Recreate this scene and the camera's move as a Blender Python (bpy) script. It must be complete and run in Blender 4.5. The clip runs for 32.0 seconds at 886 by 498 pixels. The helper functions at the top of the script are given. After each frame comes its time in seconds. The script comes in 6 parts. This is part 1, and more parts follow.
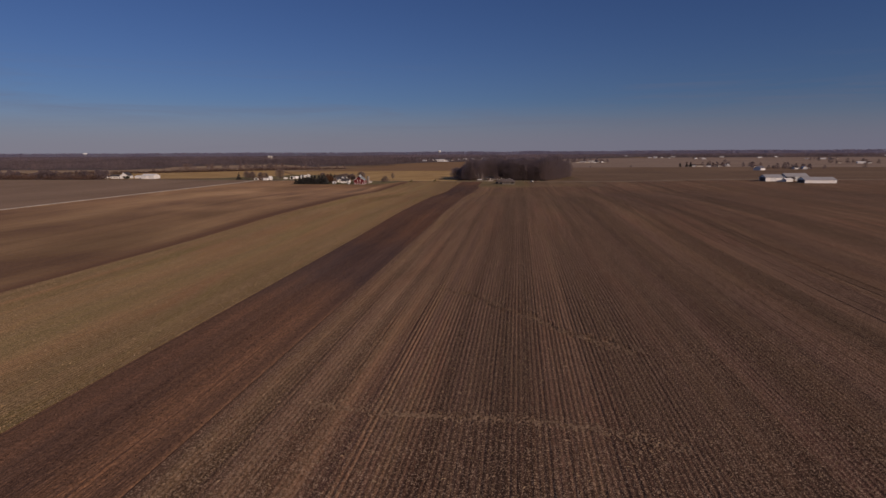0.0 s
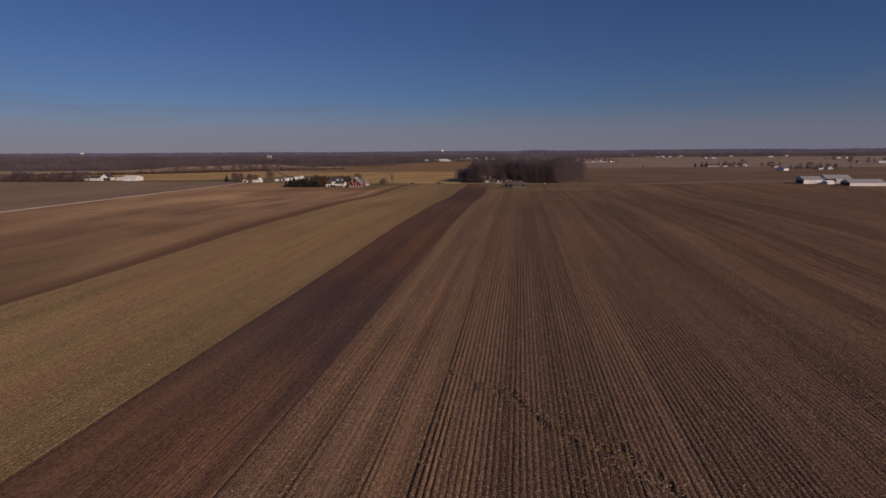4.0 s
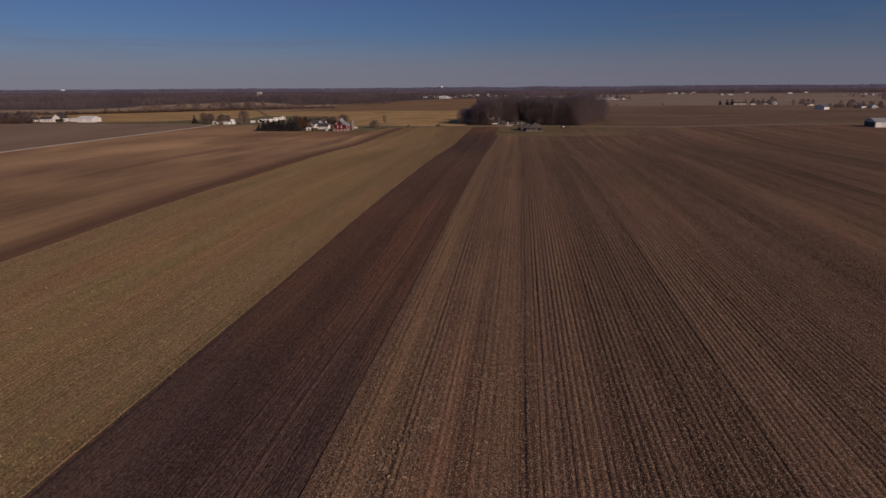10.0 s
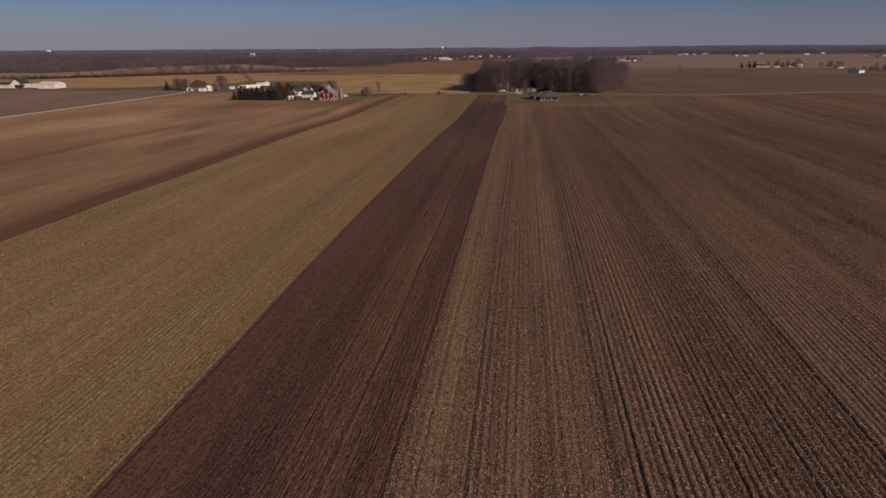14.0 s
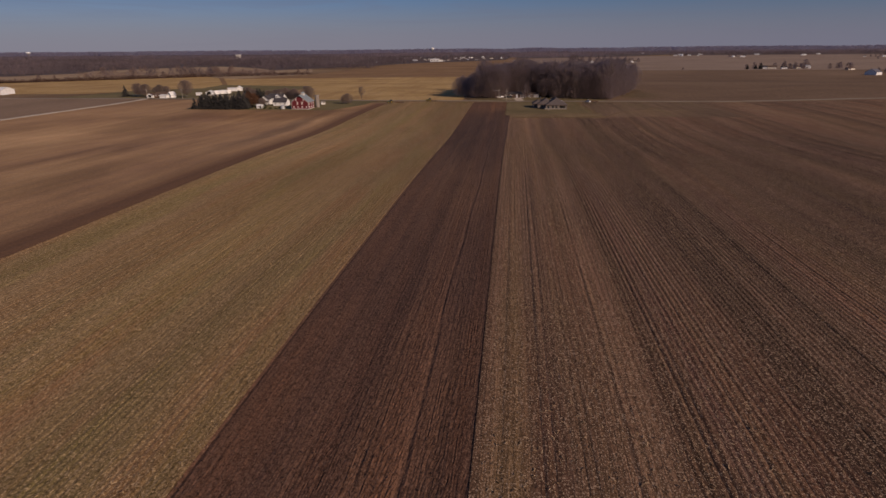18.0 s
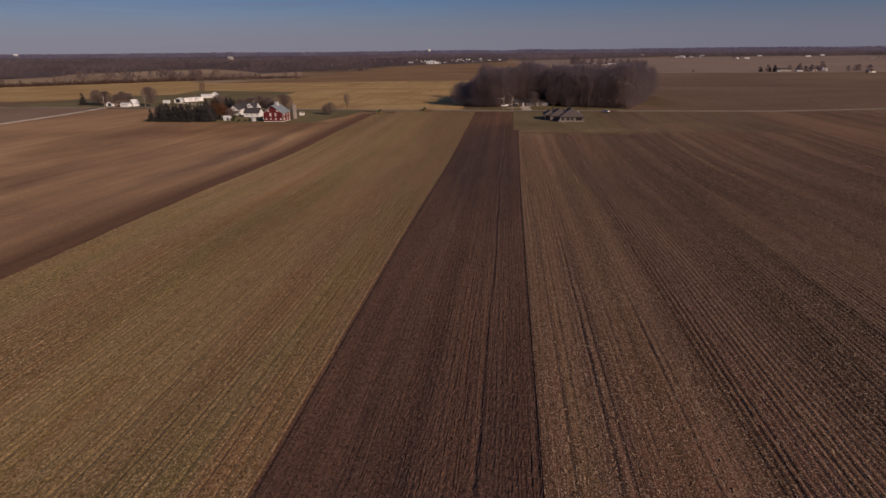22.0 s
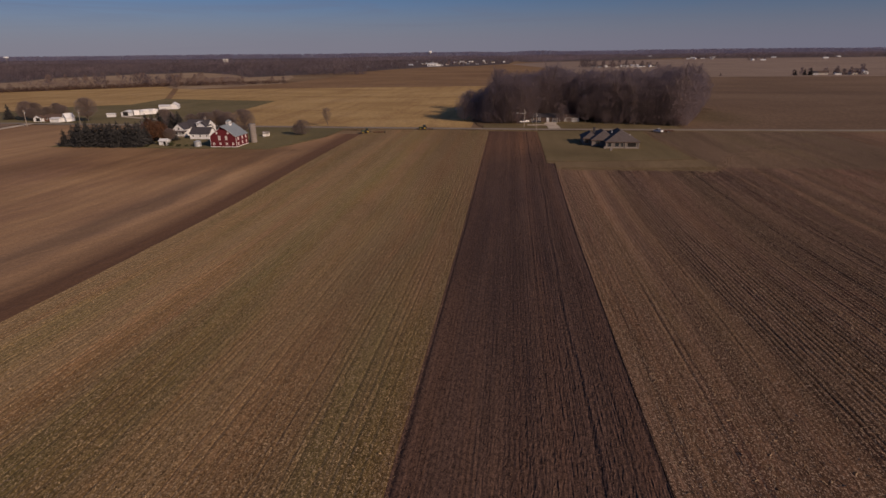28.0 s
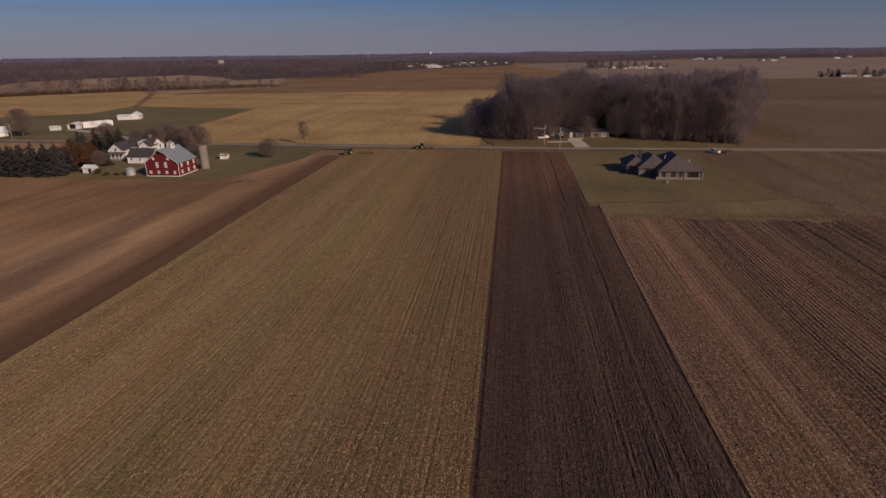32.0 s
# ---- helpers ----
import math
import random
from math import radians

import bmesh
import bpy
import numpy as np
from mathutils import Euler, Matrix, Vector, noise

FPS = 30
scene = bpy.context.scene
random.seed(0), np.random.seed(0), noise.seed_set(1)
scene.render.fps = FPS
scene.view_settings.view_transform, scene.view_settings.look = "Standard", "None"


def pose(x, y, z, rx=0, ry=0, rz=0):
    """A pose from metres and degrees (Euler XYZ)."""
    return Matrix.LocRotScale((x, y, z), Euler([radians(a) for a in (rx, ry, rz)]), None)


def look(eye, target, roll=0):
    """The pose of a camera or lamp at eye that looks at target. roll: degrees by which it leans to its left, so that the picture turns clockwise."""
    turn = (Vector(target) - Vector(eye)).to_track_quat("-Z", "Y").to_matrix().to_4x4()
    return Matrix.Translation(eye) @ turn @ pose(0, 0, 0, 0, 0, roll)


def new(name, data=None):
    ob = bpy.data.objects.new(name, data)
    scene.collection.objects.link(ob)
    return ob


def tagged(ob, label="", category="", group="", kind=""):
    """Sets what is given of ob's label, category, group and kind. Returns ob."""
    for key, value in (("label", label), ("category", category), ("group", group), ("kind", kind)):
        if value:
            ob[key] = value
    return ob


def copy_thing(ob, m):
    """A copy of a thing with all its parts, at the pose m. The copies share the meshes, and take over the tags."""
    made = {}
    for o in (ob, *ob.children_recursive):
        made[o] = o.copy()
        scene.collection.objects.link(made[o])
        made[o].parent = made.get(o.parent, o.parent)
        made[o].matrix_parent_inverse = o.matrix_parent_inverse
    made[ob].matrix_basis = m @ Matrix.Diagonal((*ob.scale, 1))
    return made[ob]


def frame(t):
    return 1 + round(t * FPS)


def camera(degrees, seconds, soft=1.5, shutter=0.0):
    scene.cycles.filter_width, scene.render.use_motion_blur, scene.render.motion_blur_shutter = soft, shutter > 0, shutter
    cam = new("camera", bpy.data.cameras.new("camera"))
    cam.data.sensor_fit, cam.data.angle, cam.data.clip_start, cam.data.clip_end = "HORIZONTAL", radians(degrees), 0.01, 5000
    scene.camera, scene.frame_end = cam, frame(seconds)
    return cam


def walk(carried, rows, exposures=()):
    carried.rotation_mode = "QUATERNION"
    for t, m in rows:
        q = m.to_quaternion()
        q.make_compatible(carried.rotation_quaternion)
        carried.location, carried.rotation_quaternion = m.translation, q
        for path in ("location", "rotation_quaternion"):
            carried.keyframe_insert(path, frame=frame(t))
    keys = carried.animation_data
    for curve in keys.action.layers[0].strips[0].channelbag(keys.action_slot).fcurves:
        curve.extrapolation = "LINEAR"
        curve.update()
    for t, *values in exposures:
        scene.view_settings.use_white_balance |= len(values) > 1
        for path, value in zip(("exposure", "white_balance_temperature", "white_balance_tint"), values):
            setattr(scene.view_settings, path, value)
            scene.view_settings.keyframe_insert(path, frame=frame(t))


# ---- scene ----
cam = camera(76.0, 32.0, soft=1.5)
METRES, EYE, TILT, LEAN, TURN = 444.4, 36.0, 0.0, 0.0, 7.5
ROWS = [
    (0.0, 0.0, 0.0, 0.0, -0.05, -9.84, 0.31),
    (0.5, -0.0003, 0.0154, 0.0002, -0.05, -9.84, 0.33),
    (1.0, -0.0006, 0.0309, 0.0005, -0.03, -9.86, 0.34),
    (1.5, -0.0011, 0.0466, 0.0007, 0.02, -9.87, 0.33),
    (2.0, -0.0016, 0.0624, 0.0009, 0.09, -9.89, 0.33),
    (2.5, -0.0021, 0.0783, 0.0009, 0.13, -9.89, 0.32),
    (3.0, -0.0028, 0.0941, 0.001, 0.16, -9.9, 0.31),
    (3.5, -0.0034, 0.1102, 0.0009, 0.18, -9.91, 0.36),
    (5.5, -0.0056, 0.1718, 0.0005, 0.11, -9.88, 0.4),
    (6.0, -0.006, 0.1871, 0.0007, 0.09, -9.89, 0.4),
    (6.5, -0.0063, 0.2024, 0.0008, 0.09, -9.9, 0.41),
    (7.0, -0.0065, 0.2178, 0.0008, 0.07, -9.91, 0.42),
    (7.5, -0.0068, 0.233, 0.0009, 0.06, -9.92, 0.43),
    (8.0, -0.007, 0.2484, 0.001, 0.05, -9.94, 0.46),
    (8.5, -0.0074, 0.2638, 0.0012, 0.03, -9.94, 0.43),
    (9.0, -0.0077, 0.2793, 0.0014, 0.05, -9.93, 0.4),
    (9.5, -0.008, 0.2948, 0.0015, 0.08, -9.91, 0.37),
    (10.0, -0.0082, 0.3084, 0.0006, 0.08, -16.03, 0.39),
    (10.5, -0.0084, 0.3241, 0.0021, 0.08, -19.76, 0.43),
    (11.0, -0.0086, 0.3399, 0.0021, 0.1, -19.73, 0.41),
    (11.5, -0.0089, 0.3555, 0.0022, 0.09, -19.71, 0.4),
    (12.0, -0.009, 0.3712, 0.0022, 0.1, -19.71, 0.41),
    (12.5, -0.0091, 0.387, 0.0023, 0.11, -19.7, 0.4),
    (13.0, -0.0092, 0.4029, 0.0024, 0.12, -19.7, 0.41),
    (13.5, -0.0093, 0.4189, 0.0025, 0.13, -19.68, 0.42),
    (14.0, -0.0095, 0.4348, 0.0026, 0.13, -19.66, 0.41),
    (14.5, -0.0097, 0.4509, 0.0027, 0.14, -19.65, 0.42),
    (16.5, -0.0099, 0.5154, 0.0022, 0.2, -19.58, 0.43),
    (17.0, -0.0099, 0.531, 0.0023, -0.07, -19.58, 0.47),
    (17.5, -0.0099, 0.5466, 0.0024, -0.51, -19.58, 0.47),
    (18.0, -0.0098, 0.5622, 0.0025, -0.77, -19.57, 0.49),
    (18.5, -0.0096, 0.5778, 0.0025, -0.89, -19.56, 0.5),
    (19.0, -0.0095, 0.5933, 0.0026, -1.0, -19.55, 0.49),
    (19.5, -0.0093, 0.6087, 0.0026, -1.04, -19.52, 0.49),
    (20.0, -0.009, 0.6242, 0.0027, -1.09, -19.51, 0.51),
    (20.5, -0.0088, 0.6396, 0.0028, -1.11, -19.47, 0.52),
    (21.0, -0.0086, 0.6551, 0.003, -1.09, -19.47, 0.52),
    (21.5, -0.0083, 0.6705, 0.0031, -1.11, -19.45, 0.54),
    (22.0, -0.0081, 0.6858, 0.0032, -1.1, -19.43, 0.55),
    (22.5, -0.0079, 0.7012, 0.0032, -1.08, -19.41, 0.55),
    (23.0, -0.0078, 0.7167, 0.0033, -1.05, -19.4, 0.56),
    (23.5, -0.0078, 0.7321, 0.0033, -1.02, -19.39, 0.55),
    (24.0, -0.0078, 0.7476, 0.0032, -1.0, -19.38, 0.55),
    (24.5, -0.0078, 0.7631, 0.0031, -1.0, -19.37, 0.55),
    (25.0, -0.008, 0.7785, 0.003, -0.99, -19.34, 0.54),
    (25.5, -0.0079, 0.794, 0.0029, -0.95, -19.31, 0.57),
    (27.5, -0.0081, 0.8565, 0.0031, -0.98, -19.27, 0.6),
    (28.0, -0.0081, 0.8721, 0.0033, -0.97, -19.28, 0.62),
    (28.5, -0.0082, 0.8878, 0.0033, -0.99, -19.27, 0.63),
    (29.0, -0.0081, 0.9037, 0.0034, -0.99, -19.24, 0.65),
    (29.5, -0.0081, 0.9196, 0.0035, -0.99, -19.23, 0.67),
    (30.0, -0.008, 0.9355, 0.0035, -0.98, -19.22, 0.69),
    (30.5, -0.0078, 0.9515, 0.0035, -0.98, -19.21, 0.71),
    (31.0, -0.0076, 0.9676, 0.0036, -0.97, -19.22, 0.74),
    (31.5, -0.0075, 0.9837, 0.0036, -0.98, -19.21, 0.72),
    (32.0, -0.0073, 0.9997, 0.0035, -0.96, -19.2, 0.74),
]
walk(cam, [(t, pose(0, 0, EYE, TILT, LEAN, TURN) @ pose(METRES * x, METRES * y, METRES * z, 90 + pitch, roll, yaw)) for t, x, y, z, yaw, pitch, roll in ROWS], [(0.0, -0.05, 6640, 22), (4.0, -0.08, 6600, 22), (7.0, -0.15, 6560, 22), (9.5, -0.19, 6560, 22), (10.0, -0.2, 6560, 22), (10.8, -0.05, 6700, 22), (12.2, 0.07, 6740, 22), (22.0, 0.05, 6740, 22), (28.0, 0.0, 6700, 22), (32.0, -0.05, 6680, 22)])

from mathutils.geometry import tessellate_polygon

# ---- light ----
SUN_EL, SUN_AZ = 24.0, 127.0
world = bpy.data.worlds.new("sky")
scene.world = world
world.use_nodes = True
wn = world.node_tree
sky = wn.nodes.new("ShaderNodeTexSky")
sky.sky_type = "NISHITA"
sky.sun_disc = False
sky.sun_elevation, sky.sun_rotation = radians(SUN_EL), radians(SUN_AZ)
sky.altitude, sky.air_density, sky.dust_density, sky.ozone_density = 250, 1.0, 0.2, 3.5
# a winter haze lies over the horizon all round
wtint, whaze = wn.nodes.new("ShaderNodeMix"), wn.nodes.new("ShaderNodeMix")
for n in (wtint, whaze):
    n.data_type = "RGBA"
wtint.blend_type = "MULTIPLY"
wtint.inputs[0].default_value = 1.0
wn.links.new(sky.outputs[0], wtint.inputs[6])
wco, wxyz, wramp, whigh = wn.nodes.new("ShaderNodeTexCoord"), wn.nodes.new("ShaderNodeSeparateXYZ"), wn.nodes.new("ShaderNodeValToRGB"), wn.nodes.new("ShaderNodeValToRGB")
wn.links.new(wco.outputs["Generated"], wxyz.inputs[0])
wn.links.new(wxyz.outputs[2], wramp.inputs[0])
wn.links.new(wxyz.outputs[2], whigh.inputs[0])
whigh.color_ramp.interpolation = "EASE"
whigh.color_ramp.elements[0].position, whigh.color_ramp.elements[0].color = 0.25, (0.32, 0.43, 0.645, 1)
whigh.color_ramp.elements[1].position, whigh.color_ramp.elements[1].color = 0.6, (0.92, 0.95, 1.0, 1)
wn.links.new(whigh.outputs[0], wtint.inputs[7])
wramp.color_ramp.interpolation = "EASE"
wramp.color_ramp.elements[0].position, wramp.color_ramp.elements[0].color = 0.0, (0.9, 0.9, 0.9, 1)
wramp.color_ramp.elements[1].position, wramp.color_ramp.elements[1].color = 0.088, (0, 0, 0, 1)
wn.links.new(wramp.outputs[0], whaze.inputs[0])
wn.links.new(wtint.outputs[2], whaze.inputs[6])
whue = wn.nodes.new("ShaderNodeValToRGB")
whue.color_ramp.interpolation = "EASE"
whue.color_ramp.elements[0].position, whue.color_ramp.elements[0].color = 0.0, (3.2, 3.32, 3.92, 1)
whue.color_ramp.elements[1].position, whue.color_ramp.elements[1].color = 1.0, (2.45, 2.6, 3.35, 1)
wside = wn.nodes.new("ShaderNodeMapRange")
wside.inputs[1].default_value, wside.inputs[2].default_value = -0.75, 0.6
wn.links.new(wxyz.outputs[0], wside.inputs[0])
wn.links.new(wside.outputs[0], whue.inputs[0])
wn.links.new(whue.outputs[0], whaze.inputs[7])
# thin cirrus drawn out in streaks low over the horizon
wmap, wcirrus, wveil, wband = wn.nodes.new("ShaderNodeMapping"), wn.nodes.new("ShaderNodeTexNoise"), wn.nodes.new("ShaderNodeValToRGB"), wn.nodes.new("ShaderNodeValToRGB")
wmap.inputs["Scale"].default_value, wmap.inputs["Rotation"].default_value = (2.2, 2.2, 34.0), (radians(1.2), radians(-0.8), 0)
wn.links.new(wco.outputs["Generated"], wmap.inputs[0])
wcirrus.inputs["Scale"].default_value, wcirrus.inputs["Detail"].default_value, wcirrus.inputs["Roughness"].default_value, wcirrus.inputs["Distortion"].default_value = 1.1, 6.0, 0.6, 0.6
wn.links.new(wmap.outputs[0], wcirrus.inputs["Vector"])
wveil.color_ramp.elements[0].position, wveil.color_ramp.elements[0].color = 0.5, (0, 0, 0, 1)
wveil.color_ramp.elements[1].position, wveil.color_ramp.elements[1].color = 0.72, (0.42, 0.42, 0.42, 1)
wn.links.new(wcirrus.outputs[0], wveil.inputs[0])
wband.color_ramp.elements[0].position, wband.color_ramp.elements[0].color = 0.03, (0.35, 0.35, 0.35, 1)
wband.color_ramp.elements[1].position, wband.color_ramp.elements[1].color = 0.16, (0, 0, 0, 1)
mid = wband.color_ramp.elements.new(0.07)
mid.color = (1, 1, 1, 1)
wn.links.new(wxyz.outputs[2], wband.inputs[0])
wmul, wcloud = wn.nodes.new("ShaderNodeMath"), wn.nodes.new("ShaderNodeMix")
wmul.operation, wcloud.data_type = "MULTIPLY", "RGBA"
wn.links.new(wveil.outputs[0], wmul.inputs[0])
wn.links.new(wband.outputs[0], wmul.inputs[1])
wn.links.new(wmul.outputs[0], wcloud.inputs[0])
wn.links.new(whaze.outputs[2], wcloud.inputs[6])
wcloud.inputs[7].default_value = (2.1, 2.25, 3.0, 1)
wn.links.new(wcloud.outputs[2], wn.nodes["Background"].inputs[0])
wn.nodes["Background"].inputs[1].default_value = 0.0635
sun_data = bpy.data.lights.new("sun", "SUN")
sun_data.energy, sun_data.angle, sun_data.color = 3.6, radians(0.55), (1.0, 0.81, 0.59)
sun = new("sun", sun_data)
to_sun = Vector((math.cos(radians(SUN_EL)) * math.sin(radians(SUN_AZ)), math.cos(radians(SUN_EL)) * math.cos(radians(SUN_AZ)), math.sin(radians(SUN_EL))))
sun.matrix_world = look(to_sun * 100, (0, 0, 0))
scene.view_settings.exposure = 0.0


# ---- materials ----
def blank(name, rough=0.9, metal=0.0):
    m = bpy.data.materials.new(name)
    m.use_nodes = True
    b = m.node_tree.nodes["Principled BSDF"]
    b.inputs["Roughness"].default_value, b.inputs["Metallic"].default_value = rough, metal
    b.inputs["Specular IOR Level"].default_value = 0.25
    return m, m.node_tree, b


def coords(nt, scale=(1, 1, 1), turn=0.0):
    tc, mp = nt.nodes.new("ShaderNodeTexCoord"), nt.nodes.new("ShaderNodeMapping")
    mp.inputs["Scale"].default_value, mp.inputs["Rotation"].default_value = scale, (0, 0, radians(turn))
    nt.links.new(tc.outputs["Object"], mp.inputs[0])
    return mp.outputs[0]


def noisy(nt, vec, scale, detail=4.0, rough=0.55, bend=0.0):
    n = nt.nodes.new("ShaderNodeTexNoise")
    n.inputs["Scale"].default_value, n.inputs["Detail"].default_value = scale, detail
    n.inputs["Roughness"].default_value, n.inputs["Distortion"].default_value = rough, bend
    nt.links.new(vec, n.inputs["Vector"])
    return n.outputs[0]


def ramp(nt, fac, *stops):
    r = nt.nodes.new("ShaderNodeValToRGB")
    while len(r.color_ramp.elements) < len(stops):
        r.color_ramp.elements.new(0.5)
    for e, (p, c) in zip(r.color_ramp.elements, stops):
        e.position, e.color = p, (*c, 1) if len(c) == 3 else c
    nt.links.new(fac, r.inputs[0])
    return r.outputs[0]


def mixed(nt, fac, a, b, mode="MIX"):
    n = nt.nodes.new("ShaderNodeMix")
    n.data_type, n.blend_type = "RGBA", mode
    for socket, v in ((n.inputs[0], fac), (n.inputs[6], a), (n.inputs[7], b)):
        if isinstance(v, bpy.types.NodeSocket):
            nt.links.new(v, socket)
        elif isinstance(v, tuple):
            socket.default_value = (*v, 1)
        else:
            socket.default_value = v
    return n.outputs[2]


def bumped(nt, b, height, strength=0.5, depth=0.05):
    n = nt.nodes.new("ShaderNodeBump")
    n.inputs["Strength"].default_value, n.inputs["Distance"].default_value = strength, depth
    nt.links.new(height, n.inputs["Height"])
    nt.links.new(n.outputs[0], b.inputs["Normal"])


def grey(v):
    return (v, v, v)


def soil(name, low, mid, high, patch=0.012, along=0.12, streak=0.9, grain=2.2, bump=0.1, depth=0.05, turn=0.0, tint=None, contrast=0.25, band=None, rows=0.0, dots=None, along_y=None, passes_by=0.6, zone=None, sheen=0.0, speckled=1.0, stains=(), stripes=(), fray=(3, 10)):
    """Earth or stubble: broad patches, streaks that follow the rows (y), and clods."""
    m, nt, b = blank(name, 0.95)
    b.inputs["Specular IOR Level"].default_value = 0.08
    if sheen:
        b.inputs["Sheen Weight"].default_value, b.inputs["Sheen Roughness"].default_value = sheen, 0.5
        b.inputs["Sheen Tint"].default_value = (1.0, 0.72, 0.5, 1)
    broad = noisy(nt, coords(nt, (1, along, 1), turn), patch, 5, 0.6, 0.4)
    line = noisy(nt, coords(nt, (1, 0.012, 1), turn), streak, 3, 0.7)
    clod = mixed(nt, 0.45, noisy(nt, coords(nt, (1, 0.62, 1), turn), grain, 6, 0.75), noisy(nt, coords(nt, (1, 0.7, 1), turn), grain * 0.55, 4, 0.7))
    col = ramp(nt, broad, (0.36, low), (0.5, mid), (0.66, high))
    if stains:
        # broad stains and tone shifts with frayed edges, one a painted sheen: x, y, half widths, turn, tone
        warp, shift = nt.nodes.new("ShaderNodeTexNoise"), nt.nodes.new("ShaderNodeVectorMath")
        warp.inputs["Scale"].default_value, warp.inputs["Detail"].default_value, warp.inputs["Roughness"].default_value = 0.035, 4.0, 0.6
        nt.links.new(coords(nt, (1, 0.4, 1)), warp.inputs["Vector"])
        shift.operation = "MULTIPLY_ADD"
        nt.links.new(warp.outputs["Color"], shift.inputs[0])
        shift.inputs[1].default_value = (*fray, 0)
        nt.links.new(coords(nt), shift.inputs[2])
        for sx, sy, rx, ry, rot, tone in stains:
            mp, far, rng = nt.nodes.new("ShaderNodeMapping"), nt.nodes.new("ShaderNodeVectorMath"), nt.nodes.new("ShaderNodeMapRange")
            mp.vector_type, far.operation, rng.interpolation_type = "TEXTURE", "LENGTH", "SMOOTHSTEP"
            mp.inputs["Location"].default_value, mp.inputs["Rotation"].default_value, mp.inputs["Scale"].default_value = (sx + fray[0] / 2, sy + fray[1] / 2, 0), (0, 0, radians(rot)), (rx, ry, 1000)
            nt.links.new(shift.outputs[0], mp.inputs[0])
            nt.links.new(mp.outputs[0], far.inputs[0])
            nt.links.new(far.outputs["Value"], rng.inputs[0])
            rng.inputs[1].default_value, rng.inputs[2].default_value, rng.inputs[3].default_value, rng.inputs[4].default_value = 0.35, 1.35, 1.0, 0.0
            col = mixed(nt, rng.outputs[0], col, mixed(nt, 1.0, col, tone if isinstance(tone, tuple) else grey(tone), "MULTIPLY"))
    for n, (tone, wide, long) in enumerate(stripes):
        # stripes left by single machine passes
        lane = noisy(nt, coords(nt, (1, long, 1), 0.15 * n), wide + 0.013 * n, 2, 0.5)
        col = mixed(nt, ramp(nt, lane, (0.5, grey(0)), (0.6, grey(1))), col, mixed(nt, 1.0, col, tone, "MULTIPLY"))
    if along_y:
        # the tone changes along the field (y), with ragged borders
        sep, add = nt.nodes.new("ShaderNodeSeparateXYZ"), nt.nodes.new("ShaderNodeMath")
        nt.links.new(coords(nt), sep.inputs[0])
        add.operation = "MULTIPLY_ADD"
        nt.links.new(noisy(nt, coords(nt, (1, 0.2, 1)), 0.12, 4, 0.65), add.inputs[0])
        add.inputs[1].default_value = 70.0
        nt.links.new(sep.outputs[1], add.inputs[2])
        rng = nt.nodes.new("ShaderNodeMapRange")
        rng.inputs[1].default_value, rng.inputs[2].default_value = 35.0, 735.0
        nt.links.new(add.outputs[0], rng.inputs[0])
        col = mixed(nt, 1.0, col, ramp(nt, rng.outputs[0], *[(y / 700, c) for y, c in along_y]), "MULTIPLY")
    if zone:
        # straighter, paler ground on one side of a worn border along the rows
        sep, add, rng = nt.nodes.new("ShaderNodeSeparateXYZ"), nt.nodes.new("ShaderNodeMath"), nt.nodes.new("ShaderNodeMapRange")
        nt.links.new(coords(nt), sep.inputs[0])
        add.operation = "MULTIPLY_ADD"
        nt.links.new(noisy(nt, coords(nt, (1, 0.03, 1)), 0.3, 4, 0.6), add.inputs[0])
        add.inputs[1].default_value = 2.4
        nt.links.new(sep.outputs[0], add.inputs[2])
        rng.inputs[1].default_value, rng.inputs[2].default_value = zone[0] + 1.2 - zone[3] / 2, zone[0] + 1.2 + zone[3] / 2
        nt.links.new(add.outputs[0], rng.inputs[0])
        col = mixed(nt, 1.0, col, mixed(nt, rng.outputs[0], zone[1], zone[2]), "MULTIPLY")
    if band:
        sep, add = nt.nodes.new("ShaderNodeSeparateXYZ"), nt.nodes.new("ShaderNodeMath")
        nt.links.new(coords(nt), sep.inputs[0])
        add.operation = "MULTIPLY_ADD"
        nt.links.new(noisy(nt, coords(nt, (1, 0.05, 1)), 0.09, 4, 0.6), add.inputs[0])
        add.inputs[1].default_value = band[2]
        nt.links.new(sep.outputs[0], add.inputs[2])
        rng = nt.nodes.new("ShaderNodeMapRange")
        rng.inputs[1].default_value, rng.inputs[2].default_value = band[0] + band[2] / 2, band[1] + band[2] / 2
        nt.links.new(add.outputs[0], rng.inputs[0])
        col = mixed(nt, rng.outputs[0], col, band[3])
    shade = ramp(nt, line, (0.25, grey(1 - contrast)), (0.75, grey(1 + contrast * 0.7)))
    col = mixed(nt, 1.0, col, shade, "MULTIPLY")
    passes = noisy(nt, coords(nt, (1, 0.004, 1), turn), 0.16, 2, 0.6)
    col = mixed(nt, 1.0, col, ramp(nt, passes, (0.34, grey(1 - contrast * passes_by)), (0.64, grey(1 + contrast * passes_by * 0.7))), "MULTIPLY")
    if rows:
        wave = nt.nodes.new("ShaderNodeTexWave")
        wave.wave_type, wave.bands_direction = "BANDS", "X"
        wave.inputs["Scale"].default_value, wave.inputs["Distortion"].default_value = 0.4134, 2.2
        wave.inputs["Detail"].default_value, wave.inputs["Detail Scale"].default_value, wave.inputs["Detail Roughness"].default_value = 3, 1.6, 0.65
        nt.links.new(coords(nt, (1, 0.10, 1), turn), wave.inputs["Vector"])
        keep = noisy(nt, coords(nt, (1, 0.02, 1)), 0.22, 3, 0.6)
